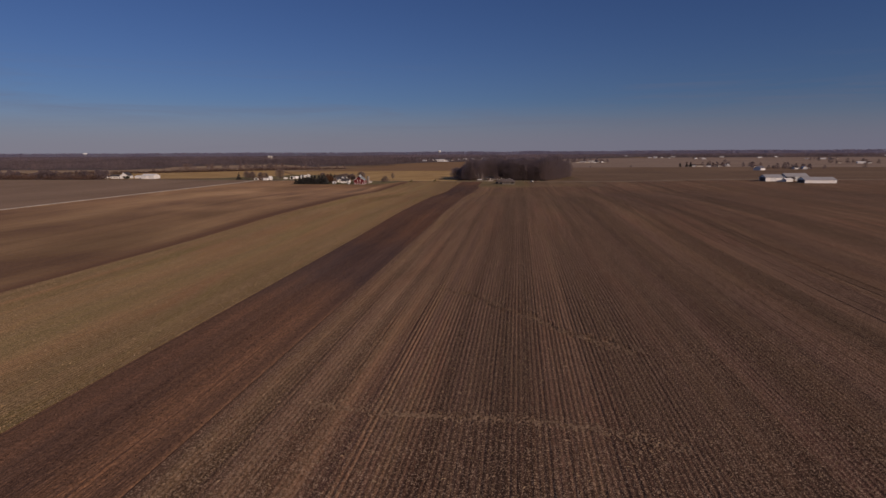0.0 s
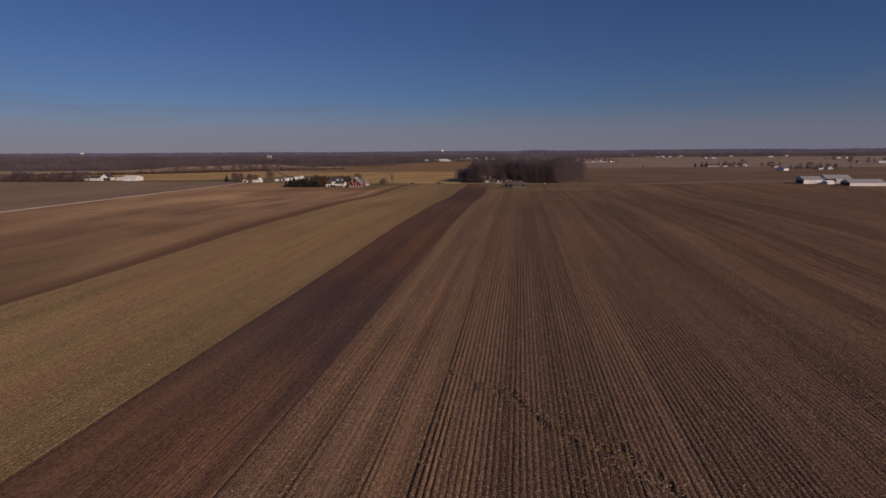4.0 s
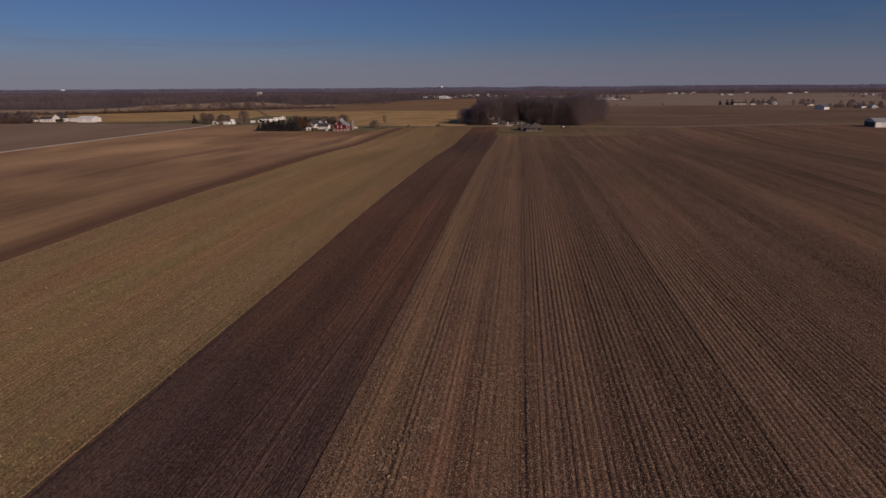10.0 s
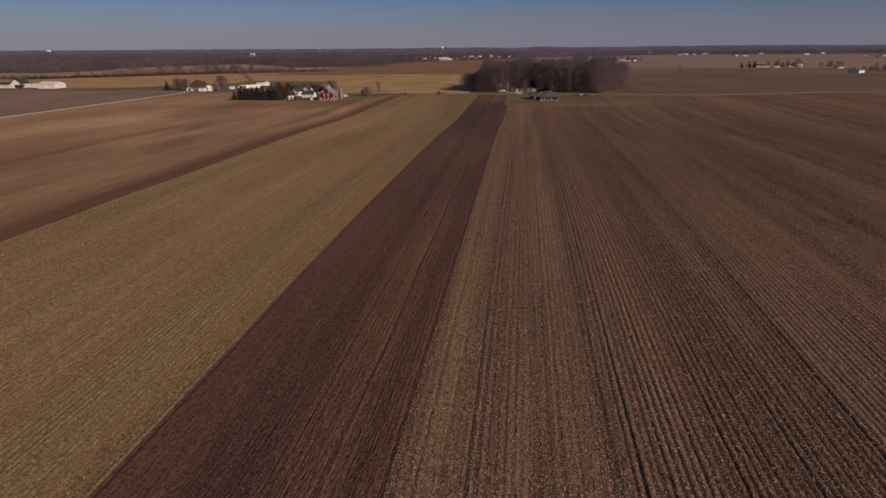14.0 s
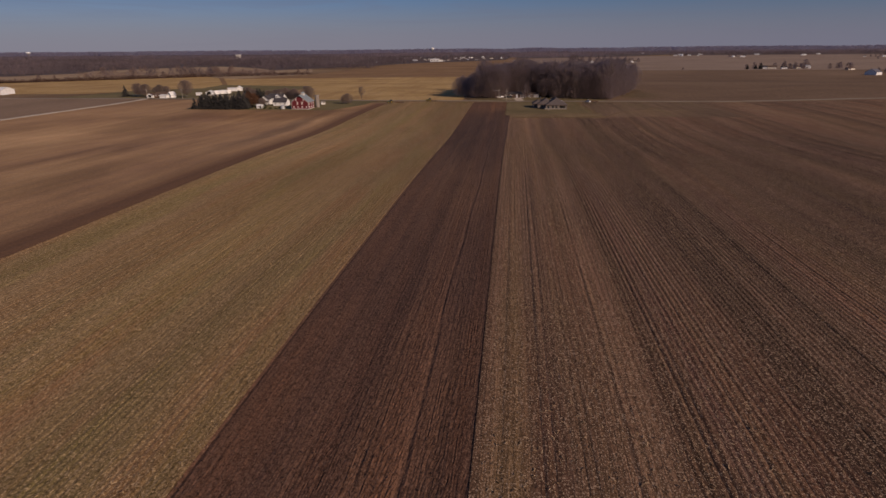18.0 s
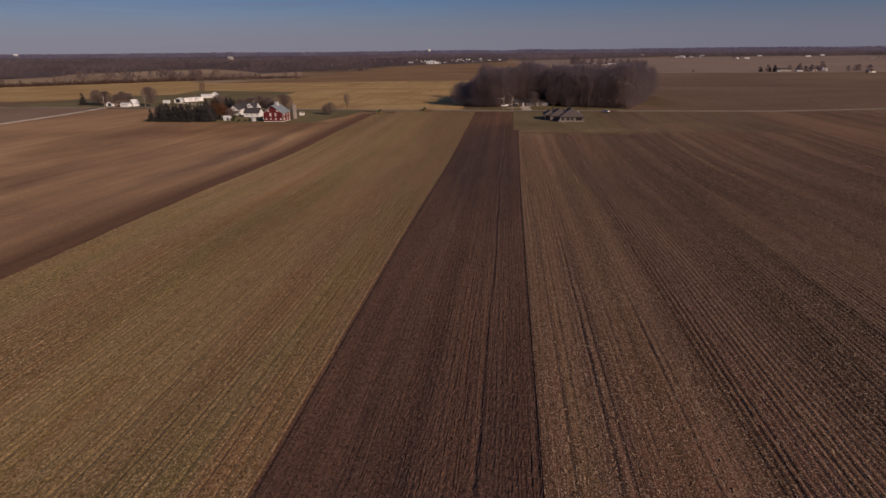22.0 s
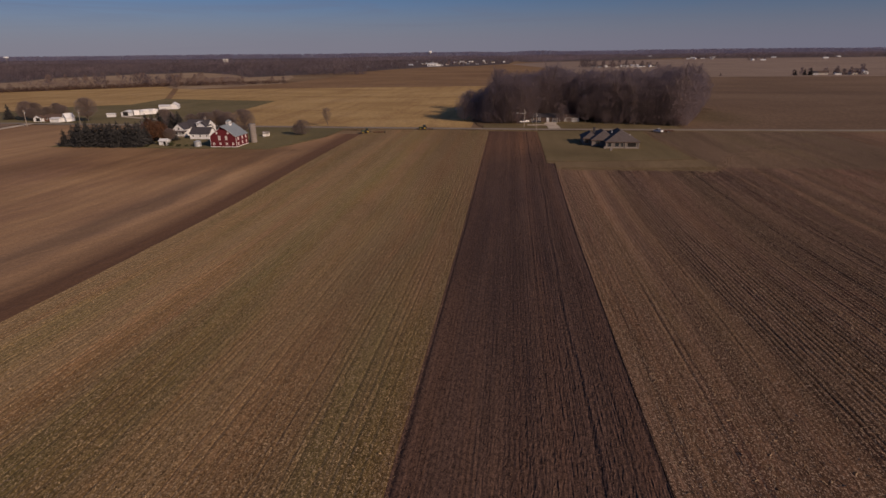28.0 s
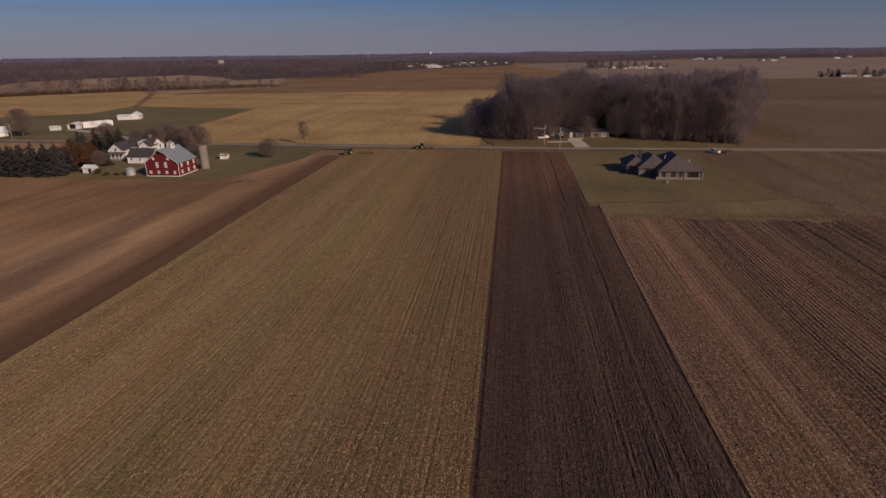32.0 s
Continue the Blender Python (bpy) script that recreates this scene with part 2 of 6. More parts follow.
        wcol = ramp(nt, wave.outputs["Fac"], (0.1, grey(1 - rows)), (0.5, grey(1.0)), (0.9, grey(1 + rows * 0.7)))
        col = mixed(nt, ramp(nt, keep, (0.35, grey(0.25)), (0.6, grey(1.0))), col, mixed(nt, 1.0, col, wcol, "MULTIPLY"))
    for n, hue in enumerate(tint or ()):
        spot = noisy(nt, coords(nt, (1, 0.11, 1), turn + 0.7 * n), 0.09 + 0.035 * n, 4, 0.6, 0.5)
        col = mixed(nt, ramp(nt, spot, (0.5, grey(0)), (0.62, grey(0.75))), col, mixed(nt, 1.0, col, hue, "MULTIPLY"))
    speck = ramp(nt, clod, (0.36, grey(0.42)), (0.5, grey(0.96)), (0.64, grey(1.68)))
    col = mixed(nt, speckled, col, speck, "MULTIPLY")
    if dots:
        dot = noisy(nt, coords(nt, (1, 0.7, 1)), 6.5, 2, 0.6)
        col = mixed(nt, ramp(nt, dot, (0.57, grey(0)), (0.63, grey(0.9))), col, dots)
        col = mixed(nt, ramp(nt, dot, (0.34, grey(0.8)), (0.45, grey(0.0))), col, mixed(nt, 1.0, col, grey(0.36), "MULTIPLY"))
    nt.links.new(col, b.inputs["Base Color"])
    bumped(nt, b, clod, bump, depth)
    return m


def coat(name, low, high, scale=1.5, rough=0.8, metal=0.0, bump=0.15, stretch=(1, 1, 1), grain=20.0):
    """Paint, sheet or shingle: weather stains and a fine grain."""
    m, nt, b = blank(name, rough, metal)
    stain = noisy(nt, coords(nt, stretch), scale, 5, 0.65, 0.3)
    fine = noisy(nt, coords(nt), grain, 3, 0.6)
    info = nt.nodes.new("ShaderNodeObjectInfo")
    col = ramp(nt, stain, (0.3, low), (0.62, high))
    col = mixed(nt, 0.35, col, ramp(nt, fine, (0.3, grey(0.7)), (0.7, grey(1.2))), "MULTIPLY")
    col = mixed(nt, 0.5, col, ramp(nt, info.outputs["Random"], (0.0, grey(0.82)), (1.0, grey(1.1))), "MULTIPLY")
    nt.links.new(col, b.inputs["Base Color"])
    bumped(nt, b, fine, bump, 0.02)
    return m


def leafage(name, low, high, rough=0.9, thin=0.0, spread=(0.7, 1.2), drift=0.0):
    """Twigs, needles or leaves: a tone for each island and each plant."""
    m, nt, b = blank(name, rough)
    b.inputs["Specular IOR Level"].default_value = 0.05
    geo, info = nt.nodes.new("ShaderNodeNewGeometry"), nt.nodes.new("ShaderNodeObjectInfo")
    col = ramp(nt, geo.outputs["Random Per Island"], (0.0, low), (1.0, high))
    col = mixed(nt, 0.8, col, ramp(nt, info.outputs["Random"], (0.0, grey(spread[0])), (1.0, grey(spread[1]))), "MULTIPLY")
    if drift:
        # stands of different kinds, each of its own tone
        stand = noisy(nt, coords(nt), drift, 3, 0.55, 0.3)
        col = mixed(nt, 1.0, col, ramp(nt, stand, (0.36, (0.74, 0.72, 0.74)), (0.5, grey(1.0)), (0.64, (1.3, 1.24, 1.2))), "MULTIPLY")
    nt.links.new(col, b.inputs["Base Color"])
    if thin:
        tr, mx = nt.nodes.new("ShaderNodeBsdfTranslucent"), nt.nodes.new("ShaderNodeMixShader")
        nt.links.new(col, tr.inputs[0])
        mx.inputs[0].default_value = thin
        nt.links.new(b.outputs[0], mx.inputs[1])
        nt.links.new(tr.outputs[0], mx.inputs[2])
        nt.links.new(mx.outputs[0], nt.nodes["Material Output"].inputs[0])
    return m


MAT_GROUND = soil("far_farmland", (0.15, 0.095, 0.055), (0.20, 0.135, 0.08), (0.26, 0.18, 0.10), patch=0.004, along=1.6, contrast=0.05, speckled=0.5)
# the widest stain warms the far side: grazing sheen put into the colour
MAT_STUBBLE = soil("brown_stubble", (0.122, 0.076, 0.053), (0.15, 0.096, 0.065), (0.18, 0.118, 0.077), patch=0.02, streak=0.6, grain=4.5, tint=((1.06, 0.95, 0.94), (0.96, 1.01, 0.93)), contrast=0.25, passes_by=1.6, dots=(0.37, 0.265, 0.184), along_y=[(40, (1.10, 1.08, 1.05)), (150, (1.12, 1.09, 1.05)), (230, (1.1, 1.06, 1.03)), (310, (1.05, 1.01, 0.97)), (370, (0.9, 0.87, 0.87)), (450, (0.87, 0.85, 0.85)), (515, (0.98, 0.96, 0.95)), (575, (1.28, 1.24, 1.19))], rows=0.3, stripes=(((0.86, 0.84, 0.9), 0.23, 0.006), ((1.1, 1.09, 1.02), 0.19, 0.004)), stains=[(-9, 132, 15, 2.6, -46, 0.84), (12, 105, 12, 2.6, -36, (1.06, 1.0, 0.95)), (-29, 158, 7, 9, 0, 0.86), (112, 283, 16, 7, 20, 0.84), (33, 312, 9, 6, 0, 0.78), (81, 262, 14, 6, 0, 0.9), (-29, 220, 3, 9, 0, 0.86), (-26, 264, 3.5, 12, 0, 0.84), (-23, 363, 5, 14, 0, 0.88), (-33, 176, 4, 7, 0, 1.12), (-28, 346, 5, 30, 0, (1.05, 0.97, 0.96)), (19, 333, 8, 40, 0, (0.97, 1.04, 0.94)), (-36, 300, 2.4, 60, 0, (1.02, 1.06, 0.98)), (58, 500, 48, 75, 0, 1.2), (230, 340, 215, 420, 0, (1.16, 1.12, 0.96)), (0, 470, 46, 80, 0, (1.04, 1.02, 0.93))], bump=0.6, depth=0.1, zone=(-20.6, (0.985, 0.93, 0.9), (0.72, 0.675, 0.70), 0.7), sheen=0.02)
MAT_TAN = soil("tan_bean_stubble", (0.203, 0.131, 0.067), (0.248, 0.165, 0.083), (0.288, 0.198, 0.1), patch=0.025, streak=0.6, grain=4.5, tint=((0.9, 1.0, 0.84), (1.08, 0.93, 0.95)), along_y=[(40, grey(0.97)), (150, grey(0.96)), (230, grey(1.0)), (330, grey(0.98)), (400, grey(0.85)), (600, grey(0.76))], contrast=0.17, zone=(-86, (1.1, 1.1, 1.07), (0.86, 0.855, 0.83), 26.0), stripes=(((1.09, 1.02, 0.99), 0.17, 0.006), ((0.9, 0.94, 0.86), 0.14, 0.007)), stains=[(-112, 350, 16, 50, 0, 1.1), (-114, 470, 16, 110, 0, 1.24), (-68.8, 384, 2.6, 30, 0, (0.92, 0.99, 0.86)), (-76, 372, 3.5, 30, 0, (1.08, 0.97, 0.94)), (-66.5, 440, 2.4, 26, 0, (0.92, 0.99, 0.87)), (-78, 436, 5, 30, 0, (1.1, 0.97, 0.95)), (-90, 520, 7, 12, 0, 0.86), (-104, 310, 9, 14, 0, 1.1), (-84, 340, 7, 40, 0, (0.97, 1.0, 0.94)), (-100, 245, 8, 12, 0, 1.1)], sheen=0.03, dots=(0.42, 0.30, 0.175), rows=0.32, bump=0.6, depth=0.1)
MAT_PLOUGHED = soil("ploughed_earth", (0.072, 0.044, 0.036), (0.100, 0.059, 0.043), (0.138, 0.081, 0.053), patch=0.02, along=0.3, streak=1.3, grain=4.0, bump=0.6, depth=0.1, contrast=0.2, sheen=0.012, dots=(0.15, 0.09, 0.064), stripes=(((1.16, 1.1, 1.04), 0.3, 0.008), ((0.84, 0.85, 0.9), 0.26, 0.006)), along_y=[(60, (1.25, 1.18, 1.1)), (115, (1.2, 1.12, 1.05)), (150, (0.76, 0.82, 1.02)), (195, (0.78, 0.82, 0.99)), (228, (1.32, 1.16, 1.0)), (290, (1.3, 1.15, 1.0)), (325, (1.0, 0.95, 0.95)), (385, (0.98, 0.95, 0.95)), (440, (0.78, 0.8, 0.88)), (480, (0.6, 0.64, 0.77)), (550, (0.7, 0.74, 0.88)), (595, (0.9, 0.9, 0.92)), (625, (1.25, 1.15, 1.05))])
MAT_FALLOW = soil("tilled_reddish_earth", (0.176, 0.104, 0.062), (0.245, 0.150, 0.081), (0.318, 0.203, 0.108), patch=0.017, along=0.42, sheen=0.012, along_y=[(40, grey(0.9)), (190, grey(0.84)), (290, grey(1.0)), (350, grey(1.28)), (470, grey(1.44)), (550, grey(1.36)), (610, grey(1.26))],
                  stains=[(-150, 515, 7, 75, 2, (0.66, 0.68, 0.76)), (-143.5, 520, 3, 60, -2, 1.16), (-195, 362, 26, 36, 10, 0.78), (-163, 392, 14, 30, 0, 0.78), (-225, 525, 24, 40, 12, 0.84), (-285, 430, 22, 30, 0, 0.8), (-165, 289, 12, 22, 0, 0.82), (-186, 442, 5, 34, 5, 0.8), (-246, 560, 26, 14, 0, 0.86), (-290, 490, 22, 40, 0, 0.86), (-160, 205, 18, 42, 4, 0.82), (-144, 268, 8, 26, 0, 1.16), (-196, 318, 16, 16, 0, 1.1), (-240, 486, 22, 12, 20, 1.14), (-152, 402, 8, 16, 0, 1.12), (-205, 548, 22, 16, 0, 1.12), (-175, 606, 45, 14, 0, 0.8), (-185, 578, 48, 30, 0, (0.84, 0.79, 0.74)), (-156, 592, 16, 20, 0, 0.84), (-290, 600, 40, 40, 0, 1.12), (-250, 260, 30, 40, 0, 1.06)], fray=(18, 40), streak=0.06, grain=3.2, turn=-2, contrast=0.13, bump=0.1, depth=0.05, speckled=0.4, band=(-139.5, -131.0, 8.0, (0.138, 0.076, 0.046)))
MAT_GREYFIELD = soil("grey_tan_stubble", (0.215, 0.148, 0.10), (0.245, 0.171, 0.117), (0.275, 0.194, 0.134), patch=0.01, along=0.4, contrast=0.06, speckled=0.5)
# tan greyed in its base colour to imitate haze over the far field
MAT_HAZEFIELD = soil("hazed_tan_stubble", (0.225, 0.165, 0.125), (0.26, 0.195, 0.15), (0.30, 0.225, 0.175), patch=0.006, along=2.2, contrast=0.06, speckled=0.5)
MAT_YELLOW = soil("straw_yellow_stubble", (0.335, 0.216, 0.094), (0.405, 0.27, 0.116), (0.45, 0.31, 0.143), patch=0.012, along=2.4, streak=0.05, grain=0.8, contrast=0.04, tint=((0.8, 0.76, 0.78),), speckled=0.5)
MAT_BROWN = soil("dry_brown_field", (0.2, 0.12, 0.064), (0.235, 0.145, 0.076), (0.268, 0.17, 0.09), patch=0.006, along=2.2, streak=0.03, grain=0.6, contrast=0.04, speckled=0.5)
MAT_DULLBROWN = soil("dull_brown_field", (0.13, 0.085, 0.055), (0.153, 0.101, 0.065), (0.178, 0.12, 0.078), patch=0.006, along=2.2, streak=0.03, grain=0.8, contrast=0.05, speckled=0.5, sheen=0.02, stains=[(60, 735, 22, 40, 0, (0.72, 0.78, 0.7)), (250, 900, 120, 40, 0, 0.9), (160, 1150, 140, 50, 0, 1.16), (420, 1100, 200, 90, 0, 1.12)], fray=(30, 30))
MAT_GRASS = soil("winter_grass", (0.128, 0.098, 0.051), (0.155, 0.119, 0.062), (0.185, 0.141, 0.076), patch=0.03, along=0.7, streak=0.4, grain=3.5, contrast=0.06, speckled=0.7)
MAT_GREEN = soil("green_pasture", (0.136, 0.114, 0.058), (0.162, 0.134, 0.067), (0.195, 0.157, 0.08), patch=0.025, along=1.0, streak=0.2, grain=2.0, contrast=0.05, speckled=0.5)
MAT_WEEDY = soil("weedy_stubble", (0.125, 0.083, 0.054), (0.152, 0.101, 0.064), (0.18, 0.121, 0.077), patch=0.03, along=0.25, streak=0.5, grain=4.0, contrast=0.2, rows=0.15, turn=-10, tint=((0.95, 1.02, 0.9),), dots=(0.3, 0.212, 0.145), bump=0.5, depth=0.1)
MAT_PALEWEED = soil("pale_weeds", (0.265, 0.187, 0.118), (0.315, 0.228, 0.145), (0.37, 0.275, 0.178), patch=0.01, along=2.0, contrast=0.05, speckled=0.5)
MAT_DRYGRASS = soil("dry_verge_grass", (0.165, 0.116, 0.066), (0.19, 0.136, 0.076), (0.215, 0.156, 0.088), patch=0.05, along=0.6, streak=0.6, grain=3.0, contrast=0.1, speckled=0.7)
MAT_WOODFLOOR = soil("far_wood_floor", (0.085, 0.066, 0.062), (0.10, 0.078, 0.074), (0.125, 0.098, 0.092), patch=0.01, along=2.0, contrast=0.05, speckled=0.5)
MAT_LITTER = soil("leaf_litter", (0.11, 0.075, 0.045), (0.135, 0.092, 0.055), (0.16, 0.11, 0.066), patch=0.06, along=1.0, streak=0.3, grain=2.0, contrast=0.1, speckled=0.7)
MAT_ROAD = soil("worn_asphalt", (0.21, 0.175, 0.14), (0.245, 0.205, 0.165), (0.28, 0.235, 0.19), patch=0.08, along=1, streak=0.4, grain=6, bump=0.1, contrast=0.03, speckled=0.5)
MAT_GRAVEL = soil("pale_gravel", (0.40, 0.34, 0.275), (0.46, 0.395, 0.32), (0.52, 0.45, 0.37), patch=0.1, along=1, streak=0.4, grain=5, bump=0.3, contrast=0.04, speckled=0.5)
MAT_STRAW = leafage("straw_bits", (0.15, 0.10, 0.062), (0.40, 0.29, 0.19))
MAT_BEANSTRAW = leafage("bean_straw", (0.17, 0.115, 0.062), (0.36, 0.255, 0.145))
MAT_PALESTRAW = leafage("pale_straw", (0.20, 0.14, 0.088), (0.30, 0.215, 0.14))
MAT_WASHED = leafage("washed_straw", (0.17, 0.116, 0.077), (0.275, 0.19, 0.13))
MAT_TUFT = leafage("dry_grass_blades", (0.17, 0.12, 0.068), (0.27, 0.195, 0.115))
MAT_TUFTGREEN = leafage("rough_grass_blades", (0.12, 0.098, 0.05), (0.18, 0.14, 0.075))
MAT_CLOD = leafage("earth_clods", (0.06, 0.036, 0.03), (0.135, 0.082, 0.06))
MAT_BARK = coat("grey_bark", (0.10, 0.08, 0.065), (0.17, 0.14, 0.115), 1.2, 0.95, bump=0.5)
MAT_TWIG = leafage("bare_twigs", (0.298, 0.238, 0.238), (0.342, 0.273, 0.272), thin=0.85, spread=(0.92, 1.08))
MAT_TWIGRED = leafage("reddish_twigs", (0.30, 0.228, 0.19), (0.37, 0.285, 0.24), thin=0.7, spread=(0.85, 1.1))
MAT_BRUSH = leafage("reddish_brush", (0.165, 0.107, 0.088), (0.235, 0.155, 0.125), thin=0.6)
MAT_PALEBRUSH = leafage("pale_scrub", (0.27, 0.195, 0.16), (0.37, 0.268, 0.218), thin=0.7, spread=(0.9, 1.1))
MAT_NEEDLE = leafage("conifer_needles", (0.028, 0.028, 0.028), (0.056, 0.053, 0.051))
MAT_RUST = leafage("rust_oak_leaves", (0.085, 0.043, 0.027), (0.15, 0.075, 0.042))
MAT_SHRUB = leafage("dull_green_leaves", (0.04, 0.045, 0.022), (0.085, 0.085, 0.04))
# distance haze is put into these twig colours: paler, then bluer farther off
MAT_FARWOOD = leafage("far_woodland", (0.185, 0.146, 0.15), (0.23, 0.183, 0.185), thin=0.6, spread=(0.9, 1.1), drift=0.006)
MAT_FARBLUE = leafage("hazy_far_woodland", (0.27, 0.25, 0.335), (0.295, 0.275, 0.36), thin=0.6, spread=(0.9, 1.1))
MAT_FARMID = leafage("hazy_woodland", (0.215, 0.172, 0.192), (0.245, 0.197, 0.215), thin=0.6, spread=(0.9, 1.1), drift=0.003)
MAT_RED = coat("red_barn_boards", (0.105, 0.015, 0.020), (0.15, 0.022, 0.027), 0.8, 0.75, stretch=(6, 6, 0.5))
MAT_TIN = coat("weathered_tin", (0.18, 0.215, 0.24), (0.26, 0.295, 0.32), 0.5, 0.6, 0.1, stretch=(1, 3, 1))
MAT_WHITE = coat("white_paint", (0.56, 0.56, 0.56), (0.72, 0.73, 0.74), 0.8, 0.7)
MAT_PANEL = coat("faded_white_panel", (0.34, 0.25, 0.245), (0.52, 0.46, 0.45), 3.0, 0.7)
MAT_CREAM = coat("cream_siding", (0.52, 0.48, 0.42), (0.64, 0.60, 0.53), 0.8, 0.75)
MAT_TRIM = coat("white_trim", (0.70, 0.69, 0.67), (0.82, 0.81, 0.80), 2.0, 0.6)
MAT_SHINGLE = coat("dark_shingles", (0.04, 0.037, 0.042), (0.07, 0.064, 0.07), 1.5, 0.92, bump=0.5)
MAT_TAUPE = coat("taupe_shingles", (0.082, 0.066, 0.062), (0.118, 0.098, 0.092), 1.2, 0.92, bump=0.5)
MAT_BROWNROOF = coat("brown_shingles", (0.085, 0.055, 0.045), (0.13, 0.09, 0.07), 1.2, 0.92, bump=0.5)
MAT_BRICK = coat("buff_brick", (0.145, 0.122, 0.11), (0.20, 0.172, 0.155), 2.0, 0.9, bump=0.5, stretch=(1, 1, 4))
MAT_STONE = coat("pale_stone", (0.19, 0.165, 0.147), (0.26, 0.23, 0.205), 1.5, 0.9, bump=0.5)
MAT_CONCRETE = coat("grey_concrete", (0.19, 0.165, 0.148), (0.27, 0.24, 0.215), 0.9, 0.9, bump=0.3, stretch=(1, 1, 0.3))
MAT_PALEROOF = coat("pale_ribbed_roof", (0.27, 0.265, 0.275), (0.36, 0.355, 0.365), 0.4, 0.6, 0.1, stretch=(4, 1, 1))
MAT_STEEL = coat("galvanised_steel", (0.40, 0.42, 0.43), (0.55, 0.57, 0.58), 1.0, 0.45, 0.4)
MAT_WOOD = coat("grey_wood_pole", (0.24, 0.20, 0.165), (0.33, 0.28, 0.235), 1.5, 0.9, stretch=(5, 5, 0.4))
MAT_DARKMETAL = coat("dark_metal", (0.03, 0.03, 0.032), (0.06, 0.06, 0.06), 2.0, 0.6, 0.3)
MAT_TRACTOR = coat("green_tractor_paint", (0.03, 0.05, 0.027), (0.045, 0.068, 0.036), 2.0, 0.45)
MAT_YELLOWPAINT = coat("yellow_wheel_paint", (0.30, 0.20, 0.03), (0.38, 0.26, 0.045), 2.0, 0.5)
MAT_TYRE = coat("black_rubber", (0.016, 0.016, 0.016), (0.035, 0.032, 0.03), 3.0, 0.9)
MAT_CARWHITE = coat("white_car_paint", (0.72, 0.72, 0.72), (0.80, 0.80, 0.80), 1.0, 0.25)
MAT_CARDARK = coat("dark_car_paint", (0.03, 0.03, 0.04), (0.05, 0.05, 0.06), 1.0, 0.25)
MAT_RUSTMETAL = coat("rusty_metal", (0.10, 0.05, 0.035), (0.17, 0.085, 0.055), 2.0, 0.85)
MAT_GLASS, _nt, _b = blank("window_glass", 0.08)
_b.inputs["Base Color"].default_value = (0.03, 0.035, 0.04, 1)
_b.inputs["Specular IOR Level"].default_value = 0.6
# near-black colour on flat panels stands in for the shade inside open doorways
MAT_HOLE, _nt, _b = blank("unlit_interior", 0.95)
_b.inputs["Base Color"].default_value = (0.02, 0.018, 0.016, 1)
MAT_PURPLE = coat("blue_slate_roof", (0.09, 0.09, 0.115), (0.12, 0.12, 0.15), 1.0, 0.85)


# ---- mesh helpers ----
def link_mesh(name, verts, faces, mat, parent=None, label="", smooth=False):
    me = bpy.data.meshes.new(name)
    me.from_pydata([tuple(v) for v in verts], [], faces)
    me.materials.append(mat)
    if smooth:
        me.polygons.foreach_set("use_smooth", [True] * len(me.polygons))
    me.update()
    ob = new(name, me)
    if parent:
        ob.parent = parent
    if label:
        ob["label"] = label
    return ob


def part(name, bm, mat, parent, label=""):
    me = bpy.data.meshes.new(name)
    bmesh.ops.recalc_face_normals(bm, faces=bm.faces)
    bm.to_mesh(me)
    bm.free()
    me.materials.append(mat)
    ob = new(name, me)
    ob.parent = parent
    if label:
        ob["label"] = label
    return ob


def array_mesh(name, co, quads, mat, parent=None, smooth=False):
    """A mesh from numpy arrays: co (n, 3), quads (m, 3 or 4)."""
    me = bpy.data.meshes.new(name)
    k = quads.shape[1]
    me.vertices.add(len(co))
    me.vertices.foreach_set("co", np.ascontiguousarray(co, dtype=np.float32).ravel())
    me.loops.add(len(quads) * k)
    me.loops.foreach_set("vertex_index", np.ascontiguousarray(quads, dtype=np.int32).ravel())
    me.polygons.add(len(quads))
    me.polygons.foreach_set("loop_start", np.arange(0, len(quads) * k, k, dtype=np.int32))
    me.polygons.foreach_set("loop_total", np.full(len(quads), k, dtype=np.int32))
    me.polygons.foreach_set("use_smooth", np.full(len(quads), smooth, dtype=bool))
    me.materials.append(mat)
    me.update()
    me.validate()
    ob = new(name, me)
    if parent:
        ob.parent = parent
    return ob


def box(bm, x0, x1, y0, y1, z0, z1):
    v = [bm.verts.new(p) for p in ((x0, y0, z0), (x1, y0, z0), (x1, y1, z0), (x0, y1, z0), (x0, y0, z1), (x1, y0, z1), (x1, y1, z1), (x0, y1, z1))]
    for f in ((3, 2, 1, 0), (4, 5, 6, 7), (0, 1, 5, 4), (1, 2, 6, 5), (2, 3, 7, 6), (3, 0, 4, 7)):
        bm.faces.new([v[i] for i in f])


def rod(bm, p, q, r0, r1, n=8, caps=True):
    p, q = Vector(p), Vector(q)
    d = (q - p).normalized()
    a = d.cross((0, 0, 1) if abs(d.z) < 0.9 else (1, 0, 0)).normalized()
    c = d.cross(a)
    rings = []
    for o, r in ((p, r0), (q, r1)):
        rings.append([bm.verts.new(o + (a * math.cos(2 * math.pi * i / n) + c * math.sin(2 * math.pi * i / n)) * r) for i in range(n)])
    for i in range(n):
        bm.faces.new((rings[0][i], rings[0][(i + 1) % n], rings[1][(i + 1) % n], rings[1][i]))
    if caps:
        bm.faces.new(rings[0][::-1])
        bm.faces.new(rings[1])


